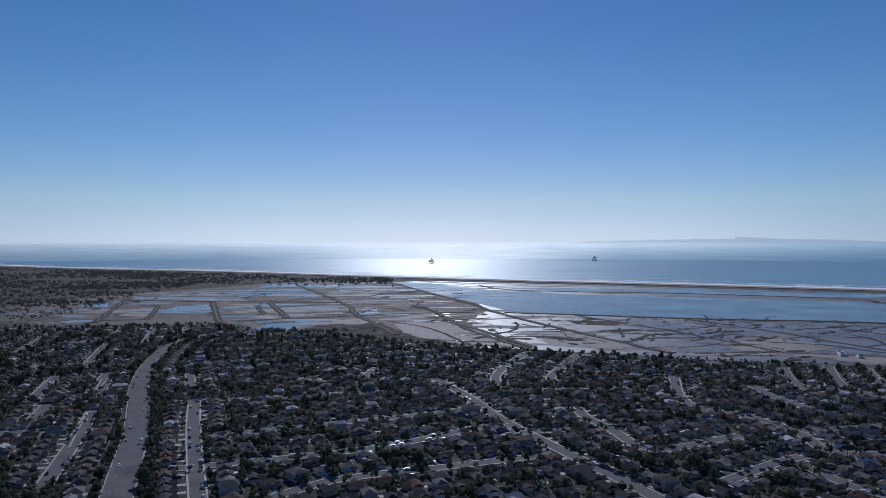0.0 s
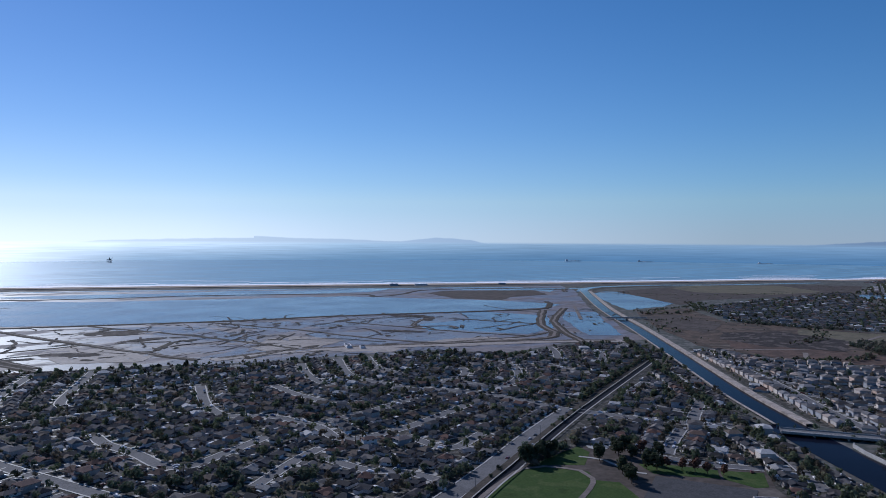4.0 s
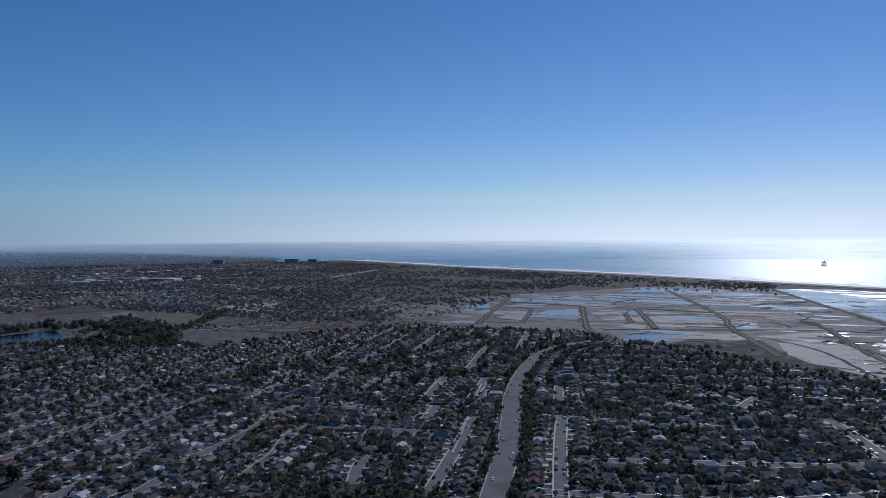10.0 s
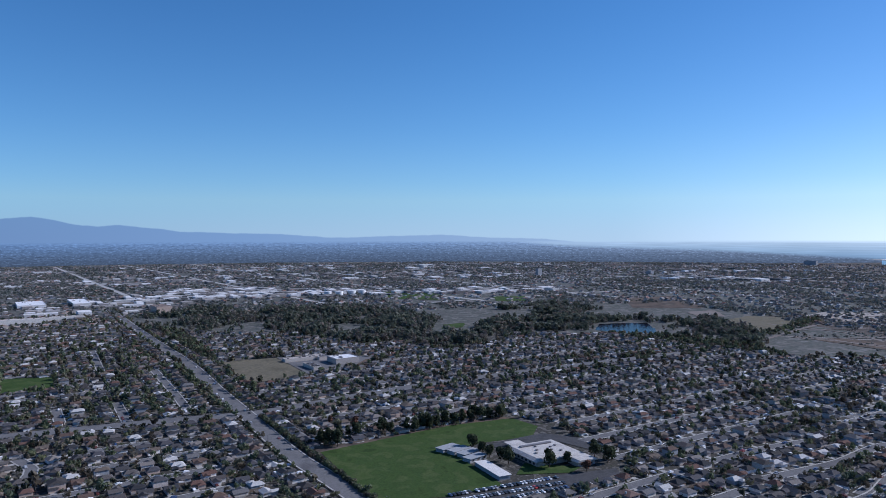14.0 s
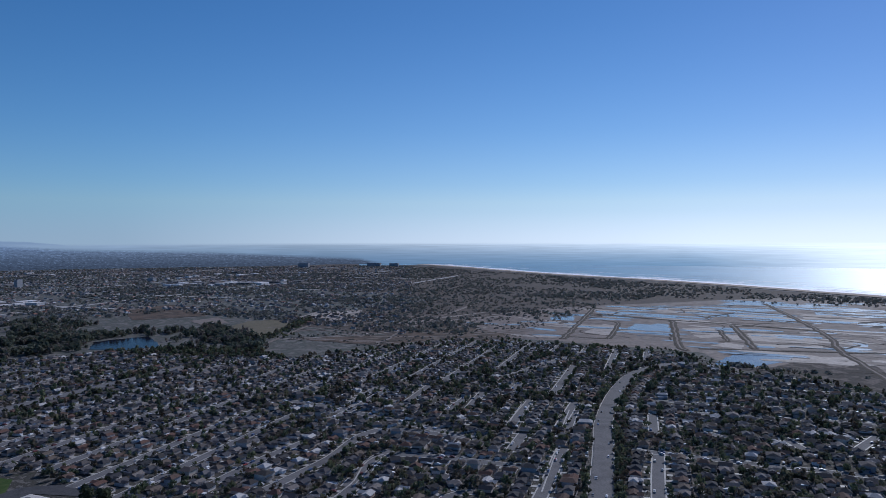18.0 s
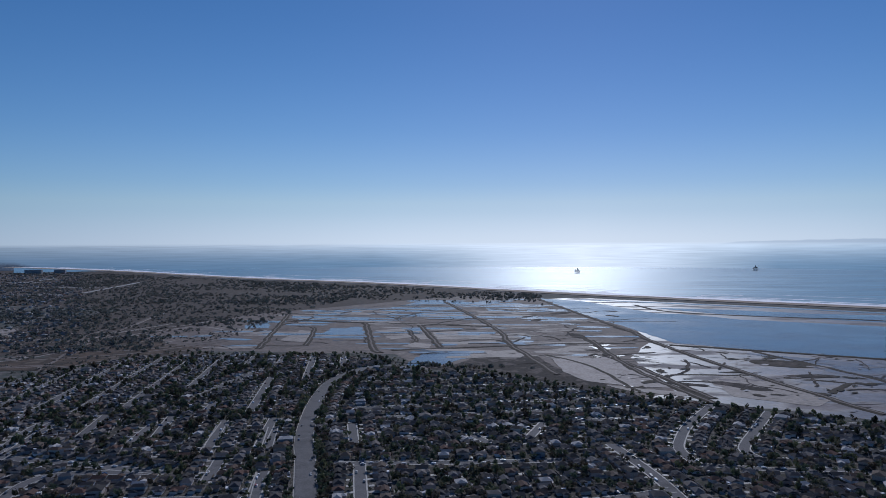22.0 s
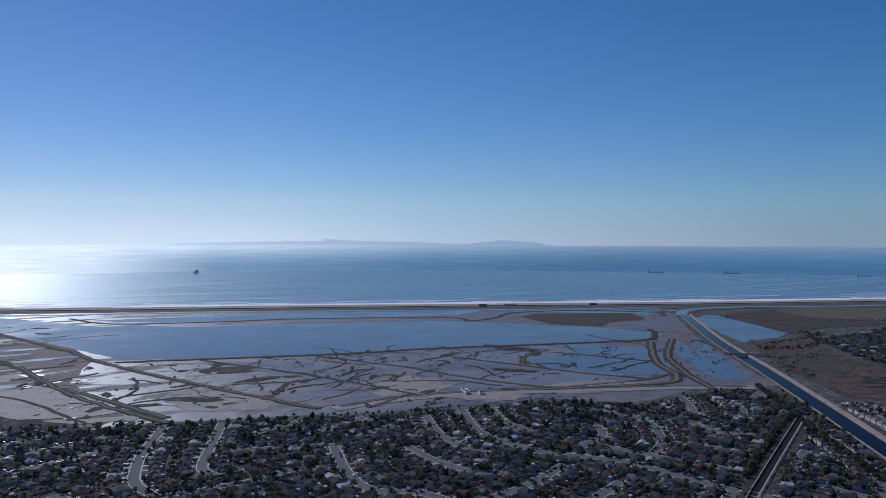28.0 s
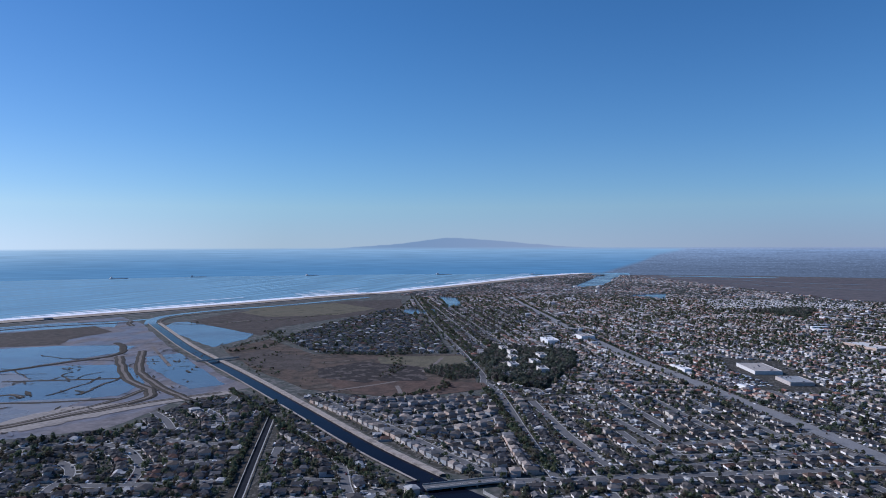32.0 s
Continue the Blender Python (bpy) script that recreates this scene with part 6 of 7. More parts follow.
# narrow strips of mud, salt crust and standing water, packed between the dikes
made = 0
while made < 200:
    x, y = (cr.uniform(-840, 20), cr.uniform(1080, 2300)) if made < 150 else (cr.uniform(-260, 30), cr.uniform(1150, 2000))
    long_, wide_, tilt = cr.uniform(18, 85) * y / 1500, cr.uniform(6, 19) * y / 1500, cr.uniform(-0.12, 0.3)
    ends = [(x + e * long_ * math.cos(tilt), y + e * long_ * math.sin(tilt)) for e in (-1, 1)]
    if not all(in_polygon(px, py, SALTMARSH) for px, py in ends):
        continue
    m, nm, lab = cr.choices(((M_CELL, "marsh_pool", "narrow pale pool in the saltmarsh"), (M_MUD, "mud_strip", "narrow strip of brown mud in the saltmarsh"), (M_SALT, "salt_strip", "narrow strip of pale salt crust")), (0.34, 0.42, 0.24))[0]
    pts = []
    for j in range(10):
        a = 6.283 * j / 10
        u, v = math.copysign(abs(math.cos(a)) ** 0.6, math.cos(a)) * long_, math.copysign(abs(math.sin(a)) ** 0.6, math.sin(a)) * wide_ * cr.uniform(0.6, 1.1)
        pts.append((x + u * math.cos(tilt) - v * math.sin(tilt), y + u * math.sin(tilt) + v * math.cos(tilt)))
    sheet(nm, pts, m, 0.3 + 0.0011 * made, lab, "water" if m is M_CELL else "mudflat", step=8, amount=5)
    made += 1
bm = bmesh.new()
cr = random.Random(11)
for k in range(260):
    x, y = cr.uniform(-750, 1250), cr.uniform(860, 2000)
    if y > 2150 - 0.55 * x or y < 1000 - 0.25 * x or (x > 60 and y > 1330 - 0.15 * x):
        continue
    ang = cr.choice((0.35, 1.9, 0.9)) + cr.uniform(-0.5, 0.5)
    line = []
    for j in range(cr.randint(5, 16)):
        line.append(Vector((x, y, 0)))
        ang += cr.uniform(-0.4, 0.4)
        x, y = x + math.cos(ang) * 11, y + math.sin(ang) * 11
    w = cr.uniform(0.7, 2.4)
    ribbon(bm, line, w, -w, 0.62 + k * 0.0005)
tagged(part("tidal_creeks", bm, M_SCRUB), "dark winding creek banks with scrub in the mudflats", "creeks", "", "stuff")
for k in range(36):
    x, y = cr.uniform(-700, 1150), cr.uniform(900, 1950)
    if y > 2100 - 0.55 * x or y < 1030 - 0.25 * x or (x > 60 and y > 1300 - 0.15 * x):
        continue
    n, r0, tilt = 8, cr.uniform(7, 20), cr.uniform(0, 3)
    pts = []
    for j in range(n):
        a = 6.283 * j / n
        u, v = math.cos(a) * r0 * 2.2, math.sin(a) * r0 * cr.uniform(0.5, 1.0)
        pts.append((x + u * math.cos(tilt) - v * math.sin(tilt), y + u * math.sin(tilt) + v * math.cos(tilt)))
    sheet("scrub_island", pts, M_SCRUB, 0.55 + 0.002 * k, "low dark scrub island in the mudflat", "island", step=6, amount=4)


# uneven patches of scrub and bars of mud that break up the shallow sheets
def patches(name, count, seed, material, z, low, high, label, cut):
    pr = random.Random(seed)
    bm = bmesh.new()
    made = 0
    while made < count:
        x, y = pr.uniform(-20, 1180), pr.uniform(760, 1400)
        if (x > 600 and material is M_WET) or not in_polygon(x, y, MARSH) or y > 1400 - 0.26 * x or noise.noise(Vector((x / 75, y / 75, seed))) < cut:
            continue
        made += 1
        tilt, r0, flat = pr.choice((-0.35, 0.5, 1.1)) + pr.uniform(-0.5, 0.5), pr.uniform(low, high) * pr.random() ** 0.7 + 1.5, pr.uniform(0.2, 0.55) if x < 600 else pr.uniform(0.1, 0.28)
        ring = []
        for j in range(14):
            a = 6.283 * j / 14
            k = r0 * (1 + 0.75 * noise.noise(Vector((math.cos(a) * 1.3 + made, math.sin(a) * 1.3, seed))))
            u, v = math.cos(a) * k, math.sin(a) * k * flat
            ring.append(bm.verts.new((x + u * math.cos(tilt) - v * math.sin(tilt), y + u * math.sin(tilt) + v * math.cos(tilt), z + 0.0006 * made)))
        bm.faces.new(ring)
    tagged(part(name, bm, material), label, "mudflat", "", "stuff")


patches("mud_bars", 150, 31, M_WET, 0.50, 6, 22, "brown bars of wet mud in the shallow pools", 0.0)
patches("scrub_patches", 420, 37, M_DIKE, 0.75, 2, 15, "dark uneven patches of saltmarsh scrub", 0.05)


# ---- school ----
school = thing("school_building", "low school building with a broad cream sloped roof", "school", "", (-511, 248, 0), radians(12))
bm = bmesh.new()
box(bm, -20, 18, -21, 21, 0, 4.4)
part("wall", bm, WALL_SET[2], school)
bm = bmesh.new()
v = box(bm, -22, 20, -23, 23, 4.4, 6.0)
for q in v[4:]:
    q.co.x *= 0.86
    q.co.y *= 0.84
school_roof = part("roof", bm, M_CREAM, school, "cream coated hip roof")
bm = bmesh.new()
box(bm, 20.4, 32, 6, 22, 0, 3.8)
part("wing", bm, WALL_SET[2], school)
bm = bmesh.new()
v = box(bm, 20.2, 34, 4, 24, 3.8, 5.2)
for q in v[4:]:
    q.co.y = 14 + (q.co.y - 14) * 0.75
part("wing_roof", bm, M_CREAM, school, "cream coated roof of the wing")
bm = bmesh.new()
v = box(bm, -38, -22.4, -14, 0, 3.2, 3.7)
part("canopy", bm, M_CREAM, school, "flat cream canopy beside the building")
for x, y in ((-37, -13), (-37, -1), (-24, -13), (-24, -1)):
    bm = bmesh.new()
    box(bm, x - 0.15, x + 0.15, y - 0.15, y + 0.15, 0, 3.2)
    part("canopy_post", bm, M_STEEL, school)
bm = bmesh.new()
box(bm, -14, -11, -15, 14, 5.9, 6.9)
part("roof_monitor", bm, M_STEEL, school, "dark raised skylight strip")
for x, y in ((-8, -4), (4, 3), (12, -6), (-2, 6), (9, 8), (-4, 12), (6, -13), (0, -8)):
    bm = bmesh.new()
    box(bm, x - 0.8, x + 0.8, y - 0.8, y + 0.8, 5.9, 6.9)
    part("roof_vent", bm, M_STEEL, school_roof)
for i in range(7):
    bm = bmesh.new()
    box(bm, -17 + i * 5, -14.4 + i * 5, -21.08, -20.95, 1.0, 2.6)
    part("window", bm, M_GLASS, school)


def portable(x, y, turn, w=18.0, d=8.0, label="long grey portable classroom with a flat metal roof"):
    ob = thing("portable_classroom", label, "classroom", "portable classrooms", (x, y, 0), turn)
    bm = bmesh.new()
    box(bm, -w / 2, w / 2, -d / 2, d / 2, 0, 3.1)
    part("wall", bm, WALL_SET[5], ob)
    bm = bmesh.new()
    box(bm, -w / 2 - 0.5, w / 2 + 0.5, -d / 2 - 0.5, d / 2 + 0.9, 3.1, 3.4)
    part("roof", bm, WALL_SET[5 if x < -500 else 1], ob)
    for i in range(3):
        bm = bmesh.new()
        box(bm, -w / 2 + 1.5 + i * w / 3, -w / 2 + 3.4 + i * w / 3, d / 2 - 0.04, d / 2 + 0.06, 1.0, 2.3)
        part("window", bm, M_GLASS, ob)
    bm = bmesh.new()
    box(bm, 0.2, 1.2, d / 2 - 0.04, d / 2 + 0.07, 0.1, 2.2)
    part("door", bm, M_DOOR, ob)
    return ob


for x, y, a in ((-548, 180, -62), (-540, 187, -62), (-531, 192, -62), (-519, 193, -62)):
    portable(x, y, radians(a))
portable(-488, 196, radians(9.5), 36.0, 9.0, "long pale portable classroom block with a flat roof")
sheet("play_court", [(-550, 210), (-562, 240), (-571, 272), (-535, 312), (-505, 308), (-515, 290), (-549, 272), (-534, 232)], M_TAR, 0.42, "grey asphalt school play court", "court", step=20, amount=0)
sheet("parking_lot", [(-448, 146), (-452, 196), (-468, 241), (-470, 286), (-448, 280), (-416, 205), (-420, 150)], M_TAR, 0.44, "asphalt school parking lot full of cars", "parking lot", step=20, amount=0)
sheet("school_yard", [(-478, 210), (-500, 226), (-480, 262), (-470, 250)], M_GRASS, 0.43, "small green school lawn", "lawn", step=10, amount=1)


# ---- cars ----
CAR_SET = [mat("car_paint", [c, tuple(min(1, k * 1.1) for k in c)], 2, 0.5, rough=0.35, bump=0, spec=0.5) for c in
           ((0.7, 0.7, 0.7), (0.03, 0.03, 0.035), (0.35, 0.36, 0.38), (0.12, 0.13, 0.15), (0.4, 0.05, 0.04), (0.06, 0.1, 0.22), (0.8, 0.8, 0.78))]
CAR_WORDS = ["white", "black", "silver", "dark grey", "red", "blue", "bright white"]
M_TYRE = mat("tyre_rubber", [(0.02, 0.02, 0.02), (0.03, 0.03, 0.03)], 1, 0.2, bump=0)


def car(word, paint):
    ob = thing("car", word + " parked car with dark windows", "car", "parked cars")
    bm = bmesh.new()
    v = box(bm, -2.2, 2.2, -0.88, 0.88, 0.35, 0.95)
    for q in v[4:]:
        q.co.x *= 0.96
        q.co.y *= 0.94
    part("body", bm, paint, ob)
    bm = bmesh.new()
    v = box(bm, -1.5, 1.0, -0.8, 0.8, 0.95, 1.38)
    for q in v[4:]:
        q.co.x = q.co.x * 0.72 - 0.1
        q.co.y *= 0.8
    part("cabin_glass", bm, M_GLASS, ob)
    bm = bmesh.new()
    box(bm, -1.2, 0.62, -0.64, 0.64, 1.38, 1.46)
    part("car_roof", bm, paint, ob)
    for x in (-1.4, 1.4):
        for y in (-0.8, 0.8):
            bm = bmesh.new()
            bmesh.ops.create_cone(bm, cap_ends=True, segments=10, radius1=0.33, radius2=0.33, depth=0.2, matrix=Matrix.Translation((x, y, 0.33)) @ Matrix.Rotation(math.pi / 2, 4, "X"))
            part("wheel", bm, M_TYRE, ob)
    return ob


cars = [car(w, p) for w, p in zip(CAR_WORDS, CAR_SET)]
unused = list(cars)


def park_car(x, y, turn, z=0.25):
    c = rnd.choices(cars, (5, 5, 5, 4, 1, 2, 4))[0]
    m = pose(x, y, z, 0, 0, math.degrees(turn))
    if c in unused:
        c.matrix_basis = m
        unused.remove(c)
    else:
        copy_thing(c, m)


def across(a, b, n, turn, z, gap=0.2):
    for i in range(n):
        if rnd.random() > gap:
            u = (i + 0.5) / n
            park_car(a[0] + (b[0] - a[0]) * u, a[1] + (b[1] - a[1]) * u, turn + rnd.uniform(-0.05, 0.05), z)


across((-451, 152), (-463, 236), 30, radians(15), 0.45, 0.08)
across((-440, 152), (-452, 236), 30, radians(15), 0.45, 0.08)
across((-428, 156), (-446, 246), 24, radians(15), 0.45, 0.15)
k = 0
for w, line in STREETS:
    for a, b in zip(line[::3], line[1::3]):
        d = (b - a).normalized()
        if a.y > 0.05 * abs(a.x) - 60 and 395 < math.hypot(a.x - 20, a.y - 40) < 640 and rnd.random() < 0.2 and k < 75:
            q = a + Vector((-d.y, d.x, 0)) * rnd.choice((-1, 1)) * (w * 0.41 - 1.3)
            park_car(q.x, q.y, math.atan2(d.y, d.x), 0.5)
            k += 1
for w, line in AVENUES[:4]:
    for a, b in zip(line[::4], line[1::4]):
        d = (b - a).normalized()
        if rnd.random() < 0.5 and math.hypot(a.x, a.y) < 1000:
            q = a + Vector((-d.y, d.x, 0)) * rnd.choice((-1, 1)) * w * 0.25
            park_car(q.x, q.y, math.atan2(d.y, d.x), 0.5)
for c in unused:
    c.matrix_basis = pose(-434 - 3 * unused.index(c), 262, 0.45, 0, 0, 15)


# cars along every street, too many and too small to count
bm = bmesh.new()
box(bm, -2.2, 2.2, -0.9, 0.9, 0.2, 0.95)
box(bm, -1.4, 0.9, -0.75, 0.75, 0.95, 1.45)
car_shape = arrays(bm)
cp, ct = [], []
for w, line in STREETS + AVENUES:
    for a, b in zip(line, line[1:]):
        d = (b - a).normalized() if (b - a).length > 0 else Vector((1, 0, 0))
        for side in (-1, 1):
            if rnd.random() < 0.24 and 380 < math.hypot(a.x - 20, a.y - 40) < 1700:
                kerb = rnd.random() < 0.45
                q = a + Vector((-d.y, d.x, 0)) * side * (w * 0.37 - 1.3 if kerb else w / 2 + 4.5)
                cp.append((q.x, q.y, 0.26))
                ct.append(math.atan2(d.y, d.x) + (0 if kerb else math.pi / 2))
for row in range(9):
    for i in range(46):
        u, v_ = (i - 23) * 3.2, (row // 2) * 17 + (row % 2) * 5.5 - 30
        x, y = 1172 + u * math.cos(0.42) - v_ * math.sin(0.42), -14 + u * math.sin(0.42) + v_ * math.cos(0.42)
        if rnd.random() < 0.6 and y < -79 + 0.459 * (x - 850) - 16 and y > -62 + 0.26 * (x - 1152):
            cp.append((x, y, 0.26))
            ct.append(0.42 + math.pi / 2)
v, f = scatter(car_shape, np.array(cp), np.array(ct), np.ones((len(cp), 3)))
M_CARS = mat("far_car_paint", [], 2, 0.5, rough=0.35, vary="tint", palette=[(0.75, 0.75, 0.75), (0.03, 0.03, 0.035), (0.4, 0.41, 0.43), (0.1, 0.11, 0.13), (0.8, 0.8, 0.78), (0.14, 0.05, 0.045), (0.06, 0.1, 0.2), (0.5, 0.48, 0.44)], bump=0, spec=0.5)
tagged(new("street_cars", tri_mesh("street_cars", v, f, M_CARS, np.repeat(nrs.uniform(0, 0.999, len(cp)), len(car_shape[0])))), "many small parked cars along the streets", "cars", "", "stuff")


# ---- bridges ----
def bridge(a, b, width, z, label, piers=2):
    a, b = Vector((*a, 0)), Vector((*b, 0))
    n = (b - a).length
    ob = thing("bridge", label, "bridge", "bridges over the canal", (a + b) / 2, math.atan2((b - a).y, (b - a).x))
    bm = bmesh.new()
    box(bm, -n / 2, n / 2, -width / 2, width / 2, z - 0.9, z)
    deck = part("deck", bm, M_ROAD, ob, "grey road deck")
    bm = bmesh.new()
    box(bm, -n / 2, n / 2, -0.15, 0.15, z + 0.004, z + 0.012)
    part("lane_marking", bm, M_PAINT, deck, "white painted centre line")
    for side in (-1, 1):
        bm = bmesh.new()
        box(bm, -n / 2, n / 2, side * width / 2 - 0.2, side * width / 2 + 0.2, z - 0.6, z + 1.0)
        part("parapet", bm, M_WALK, ob, "pale concrete parapet")
    for i in range(piers):
        x = -n / 2 + n * (i + 1) / (piers + 1)
        bm = bmesh.new()
        box(bm, x - 0.5, x + 0.5, -width / 2 + 0.5, width / 2 - 0.5, -0.3, z - 0.9)
        part("pier", bm, M_WALK, ob)
    return ob


bridge((545, 288), (584, 230), 13, 2.7, "concrete road bridge over the canal")
bridge((1052, 886), (1112, 838), 5, 3.4, "narrow footbridge over the canal", 3)
bm = bmesh.new()
line = smooth_line([(556, 238), (541, 225), (469, 123), (313, -81)], 8)
ribbon(bm, line, 0.5, -0.5, 2.6)
ribbon(bm, line, 0.5, 0.49, 0.0, 2.6)
ribbon(bm, line, -0.49, -0.5, 2.6, 0.0)
tagged(part("channel_wall", bm, M_WALK), "pale concrete flood wall beside the canal", "wall", "", "structure")


# ---- offshore: platforms and ships ----
def platform(x, y, size, label):
    ob = thing("oil_platform", label, "oil platform", "oil platforms", (x, y, 0.6), rnd.uniform(0, 1))
    s = size
    for lx in (-1, 0, 1):
        for ly in (-1, 1):
            bm = bmesh.new()
            bmesh.ops.create_cone(bm, cap_ends=True, segments=8, radius1=1.6, radius2=1.2, depth=s * 0.6, matrix=Matrix.Translation((lx * s * 0.42, ly * s * 0.3, s * 0.2)))
            part("leg", bm, M_STEEL, ob)
    for z, w in ((0.42, 1.0), (0.62, 0.92)):
        bm = bmesh.new()
        box(bm, -s * 0.55 * w, s * 0.55 * w, -s * 0.4 * w, s * 0.4 * w, s * z, s * (z + 0.07))
        part("deck", bm, M_STEEL, ob)
    for px, py, w, h in ((-0.3, 0.1, 0.16, 0.2), (0.1, -0.15, 0.2, 0.14), (0.36, 0.12, 0.12, 0.22)):
        bm = bmesh.new()
        box(bm, (px - w / 2) * s, (px + w / 2) * s, (py - w / 2) * s, (py + w / 2) * s, s * 0.69, s * (0.69 + h))
        part("module", bm, M_STEEL, ob)
    for i in range(4):
        a = math.pi / 4 + i * math.pi / 2
        bm = bmesh.new()
        p0 = Vector((0.02 * s + math.cos(a) * s * 0.13, math.sin(a) * s * 0.13, s * 0.69))
        p1 = Vector((0.02 * s + math.cos(a) * s * 0.02, math.sin(a) * s * 0.02, s * 1.25))
        m = Matrix.Translation((p0 + p1) / 2) @ (p1 - p0).to_track_quat("Z", "Y").to_matrix().to_4x4()
        bmesh.ops.create_cone(bm, cap_ends=True, segments=5, radius1=0.9, radius2=0.6, depth=(p1 - p0).length, matrix=m)
        part("derrick_leg", bm, M_STEEL, ob)
    for z in (0.85, 1.0, 1.15):
        bm = bmesh.new()
        k2 = 0.13 * (1.3 - z) / 0.6 * s
        box(bm, 0.02 * s - k2, 0.02 * s + k2, -k2, k2, s * z, s * z + 0.8)
        part("derrick_brace", bm, M_STEEL, ob)
    bm = bmesh.new()
    m = Matrix.Translation((0.62 * s, 0.2 * s, 0.95 * s)) @ Matrix.Rotation(0.7, 4, "Y")
    bmesh.ops.create_cone(bm, cap_ends=True, segments=6, radius1=0.9, radius2=0.5, depth=0.6 * s, matrix=m)
    part("crane_boom", bm, M_STEEL, ob)
    return ob


platform(-65, 3950, 24, "grey steel oil platform with a derrick out at sea")
platform(937, 4400, 24, "grey steel oil platform on tall legs out at sea")


def ship(x, y, length, turn, label):
    ob = thing("ship", label, "ship", "ships at anchor", (x, y, 0.5), turn)
    h = length / 2
    bm = bmesh.new()
    v = box(bm, -h, h, -h * 0.14, h * 0.14, 0, length * 0.04)
    for q in v:
        if q.co.x > 0:
            q.co.y *= 0.25
        if q.co.z < 0.1:
            q.co.x *= 0.93
    # pale wall colour on the hull imitates the haze over the sea
    part("hull", bm, WALL_SET[3], ob, "steel hull in a pale colour that stands in for haze")
    bm = bmesh.new()
    box(bm, -h * 0.9, -h * 0.65, -h * 0.1, h * 0.1, length * 0.04, length * 0.11)
    part("bridge_house", bm, M_WHITE, ob, "white bridge house")
    bm = bmesh.new()
    box(bm, -h * 0.84, -h * 0.76, -h * 0.04, h * 0.04, length * 0.11, length * 0.135)
    part("funnel", bm, M_STEEL, ob)
    for k2 in (-0.2, 0.25, 0.6):
        bm = bmesh.new()
        box(bm, h * k2 - 0.8, h * k2 + 0.8, -0.8, 0.8, length * 0.04, length * 0.08)
        part("mast", bm, M_STEEL, ob)
    return ob


for az, r, ln, tr in ((47.5, 4780, 110, 0.2), (53, 4790, 100, -0.15), (61.5, 4790, 90, 0.2), (72.0, 4780, 110, 0.1), (79.5, 4780, 90, 0.1)):
    ship(math.sin(radians(az)) * r, math.cos(radians(az)) * r, ln, tr - radians(az), "long grey cargo ship at anchor on the sea")


# ---- large buildings ----
def hall(name, x, y, turn, w, d, h, roof_m, wall_m, label, category, group=""):
    ob = thing(name, label, category, group, (x, y, 0), turn)
    bm = bmesh.new()
    box(bm, -w / 2, w / 2, -d / 2, d / 2, 0, h)
    part("wall", bm, wall_m, ob)
    bm = bmesh.new()
    box(bm, -w / 2 + 0.6, w / 2 - 0.6, -d / 2 + 0.6, d / 2 - 0.6, h, h + 0.35)
    roof = part("roof", bm, roof_m, ob)
    for sx, sy, wx, wy in ((0, -1, w / 2, 0.3), (0, 1, w / 2, 0.3), (-1, 0, 0.3, d / 2), (1, 0, 0.3, d / 2)):
        bm = bmesh.new()
        cx_, cy_ = sx * (w / 2 - 0.3), sy * (d / 2 - 0.3)
        box(bm, cx_ - wx, cx_ + wx, cy_ - wy, cy_ + wy, h + 0.002 * (1 + abs(sx)), h + 0.9)
        part("parapet", bm, wall_m, ob)
    r2 = random.Random(int(x + y))
    for _ in range(5):
        px, py = r2.uniform(-w * 0.4, w * 0.4), r2.uniform(-d * 0.35, d * 0.35)
        bm = bmesh.new()
        box(bm, px - 1.4, px + 1.4, py - 1, py + 1, h + 0.3, h + 1.7)
        part("air_unit", bm, M_STEEL, roof)
    return ob


hall("store_building", 1252, -66, radians(-165), 80, 44, 5, WALL_SET[2], WALL_SET[1], "large flat-roofed store with pale walls", "store", "shops by the boulevard")
hall("store_building", 1152, -104, radians(-165), 52, 36, 5, WALL_SET[5], WALL_SET[4], "flat-roofed store with a white roof", "store", "shops by the boulevard")
hall("shop_building", 1215, 58, radians(24), 55, 14, 6, M_WHITE, WALL_SET[6], "long white shop building beside the boulevard", "shop", "shops by the boulevard")
hall("shop_building", 1085, -28, radians(24), 22, 14, 5, M_WHITE, WALL_SET[6], "small white shop in a parking lot", "shop", "shops by the boulevard")
hall("office_building", 1480, 316, radians(24), 60, 26, 9, M_WHITE, WALL_SET[6], "white flat-roofed office building", "office", "shops by the boulevard")
hall("office_building", 1560, 250, radians(24), 46, 30, 9, WALL_SET[2], WALL_SET[6], "pale flat-roofed office building", "office", "shops by the boulevard")
hall("warehouse", 1580, -310, radians(24), 96, 40, 6, WALL_SET[1], WALL_SET[7], "broad warehouse with a flat white roof", "warehouse", "shops by the boulevard")
for x, y in APARTMENTS:
    hall("apartment_building", x, y, radians(24), 30, 14, 10, WALL_SET[2] if x > 1200 else WALL_SET[5], WALL_SET[3], "pale flat-roofed apartment block among dark trees", "apartment", "apartments among the trees")
sheet("school_lot", [(-1034, 72), (-1030, 160), (-993, 215), (-940, 172), (-926, 130), (-897, 104)], M_ROAD, 0.33, "grey asphalt yard round the school blocks", "parking lot", step=20, amount=1)
sheet("school_lawn", [(-985, 190), (-993, 217), (-945, 185), (-936, 165)], M_BROWN, 0.335, "dry brown lawn beside the school blocks", "lawn", step=12, amount=1)
hall("gymnasium", -974, 157, radians(17), 30, 34, 7, M_WHITE, WALL_SET[2], "gymnasium with a bright white flat roof", "gymnasium")
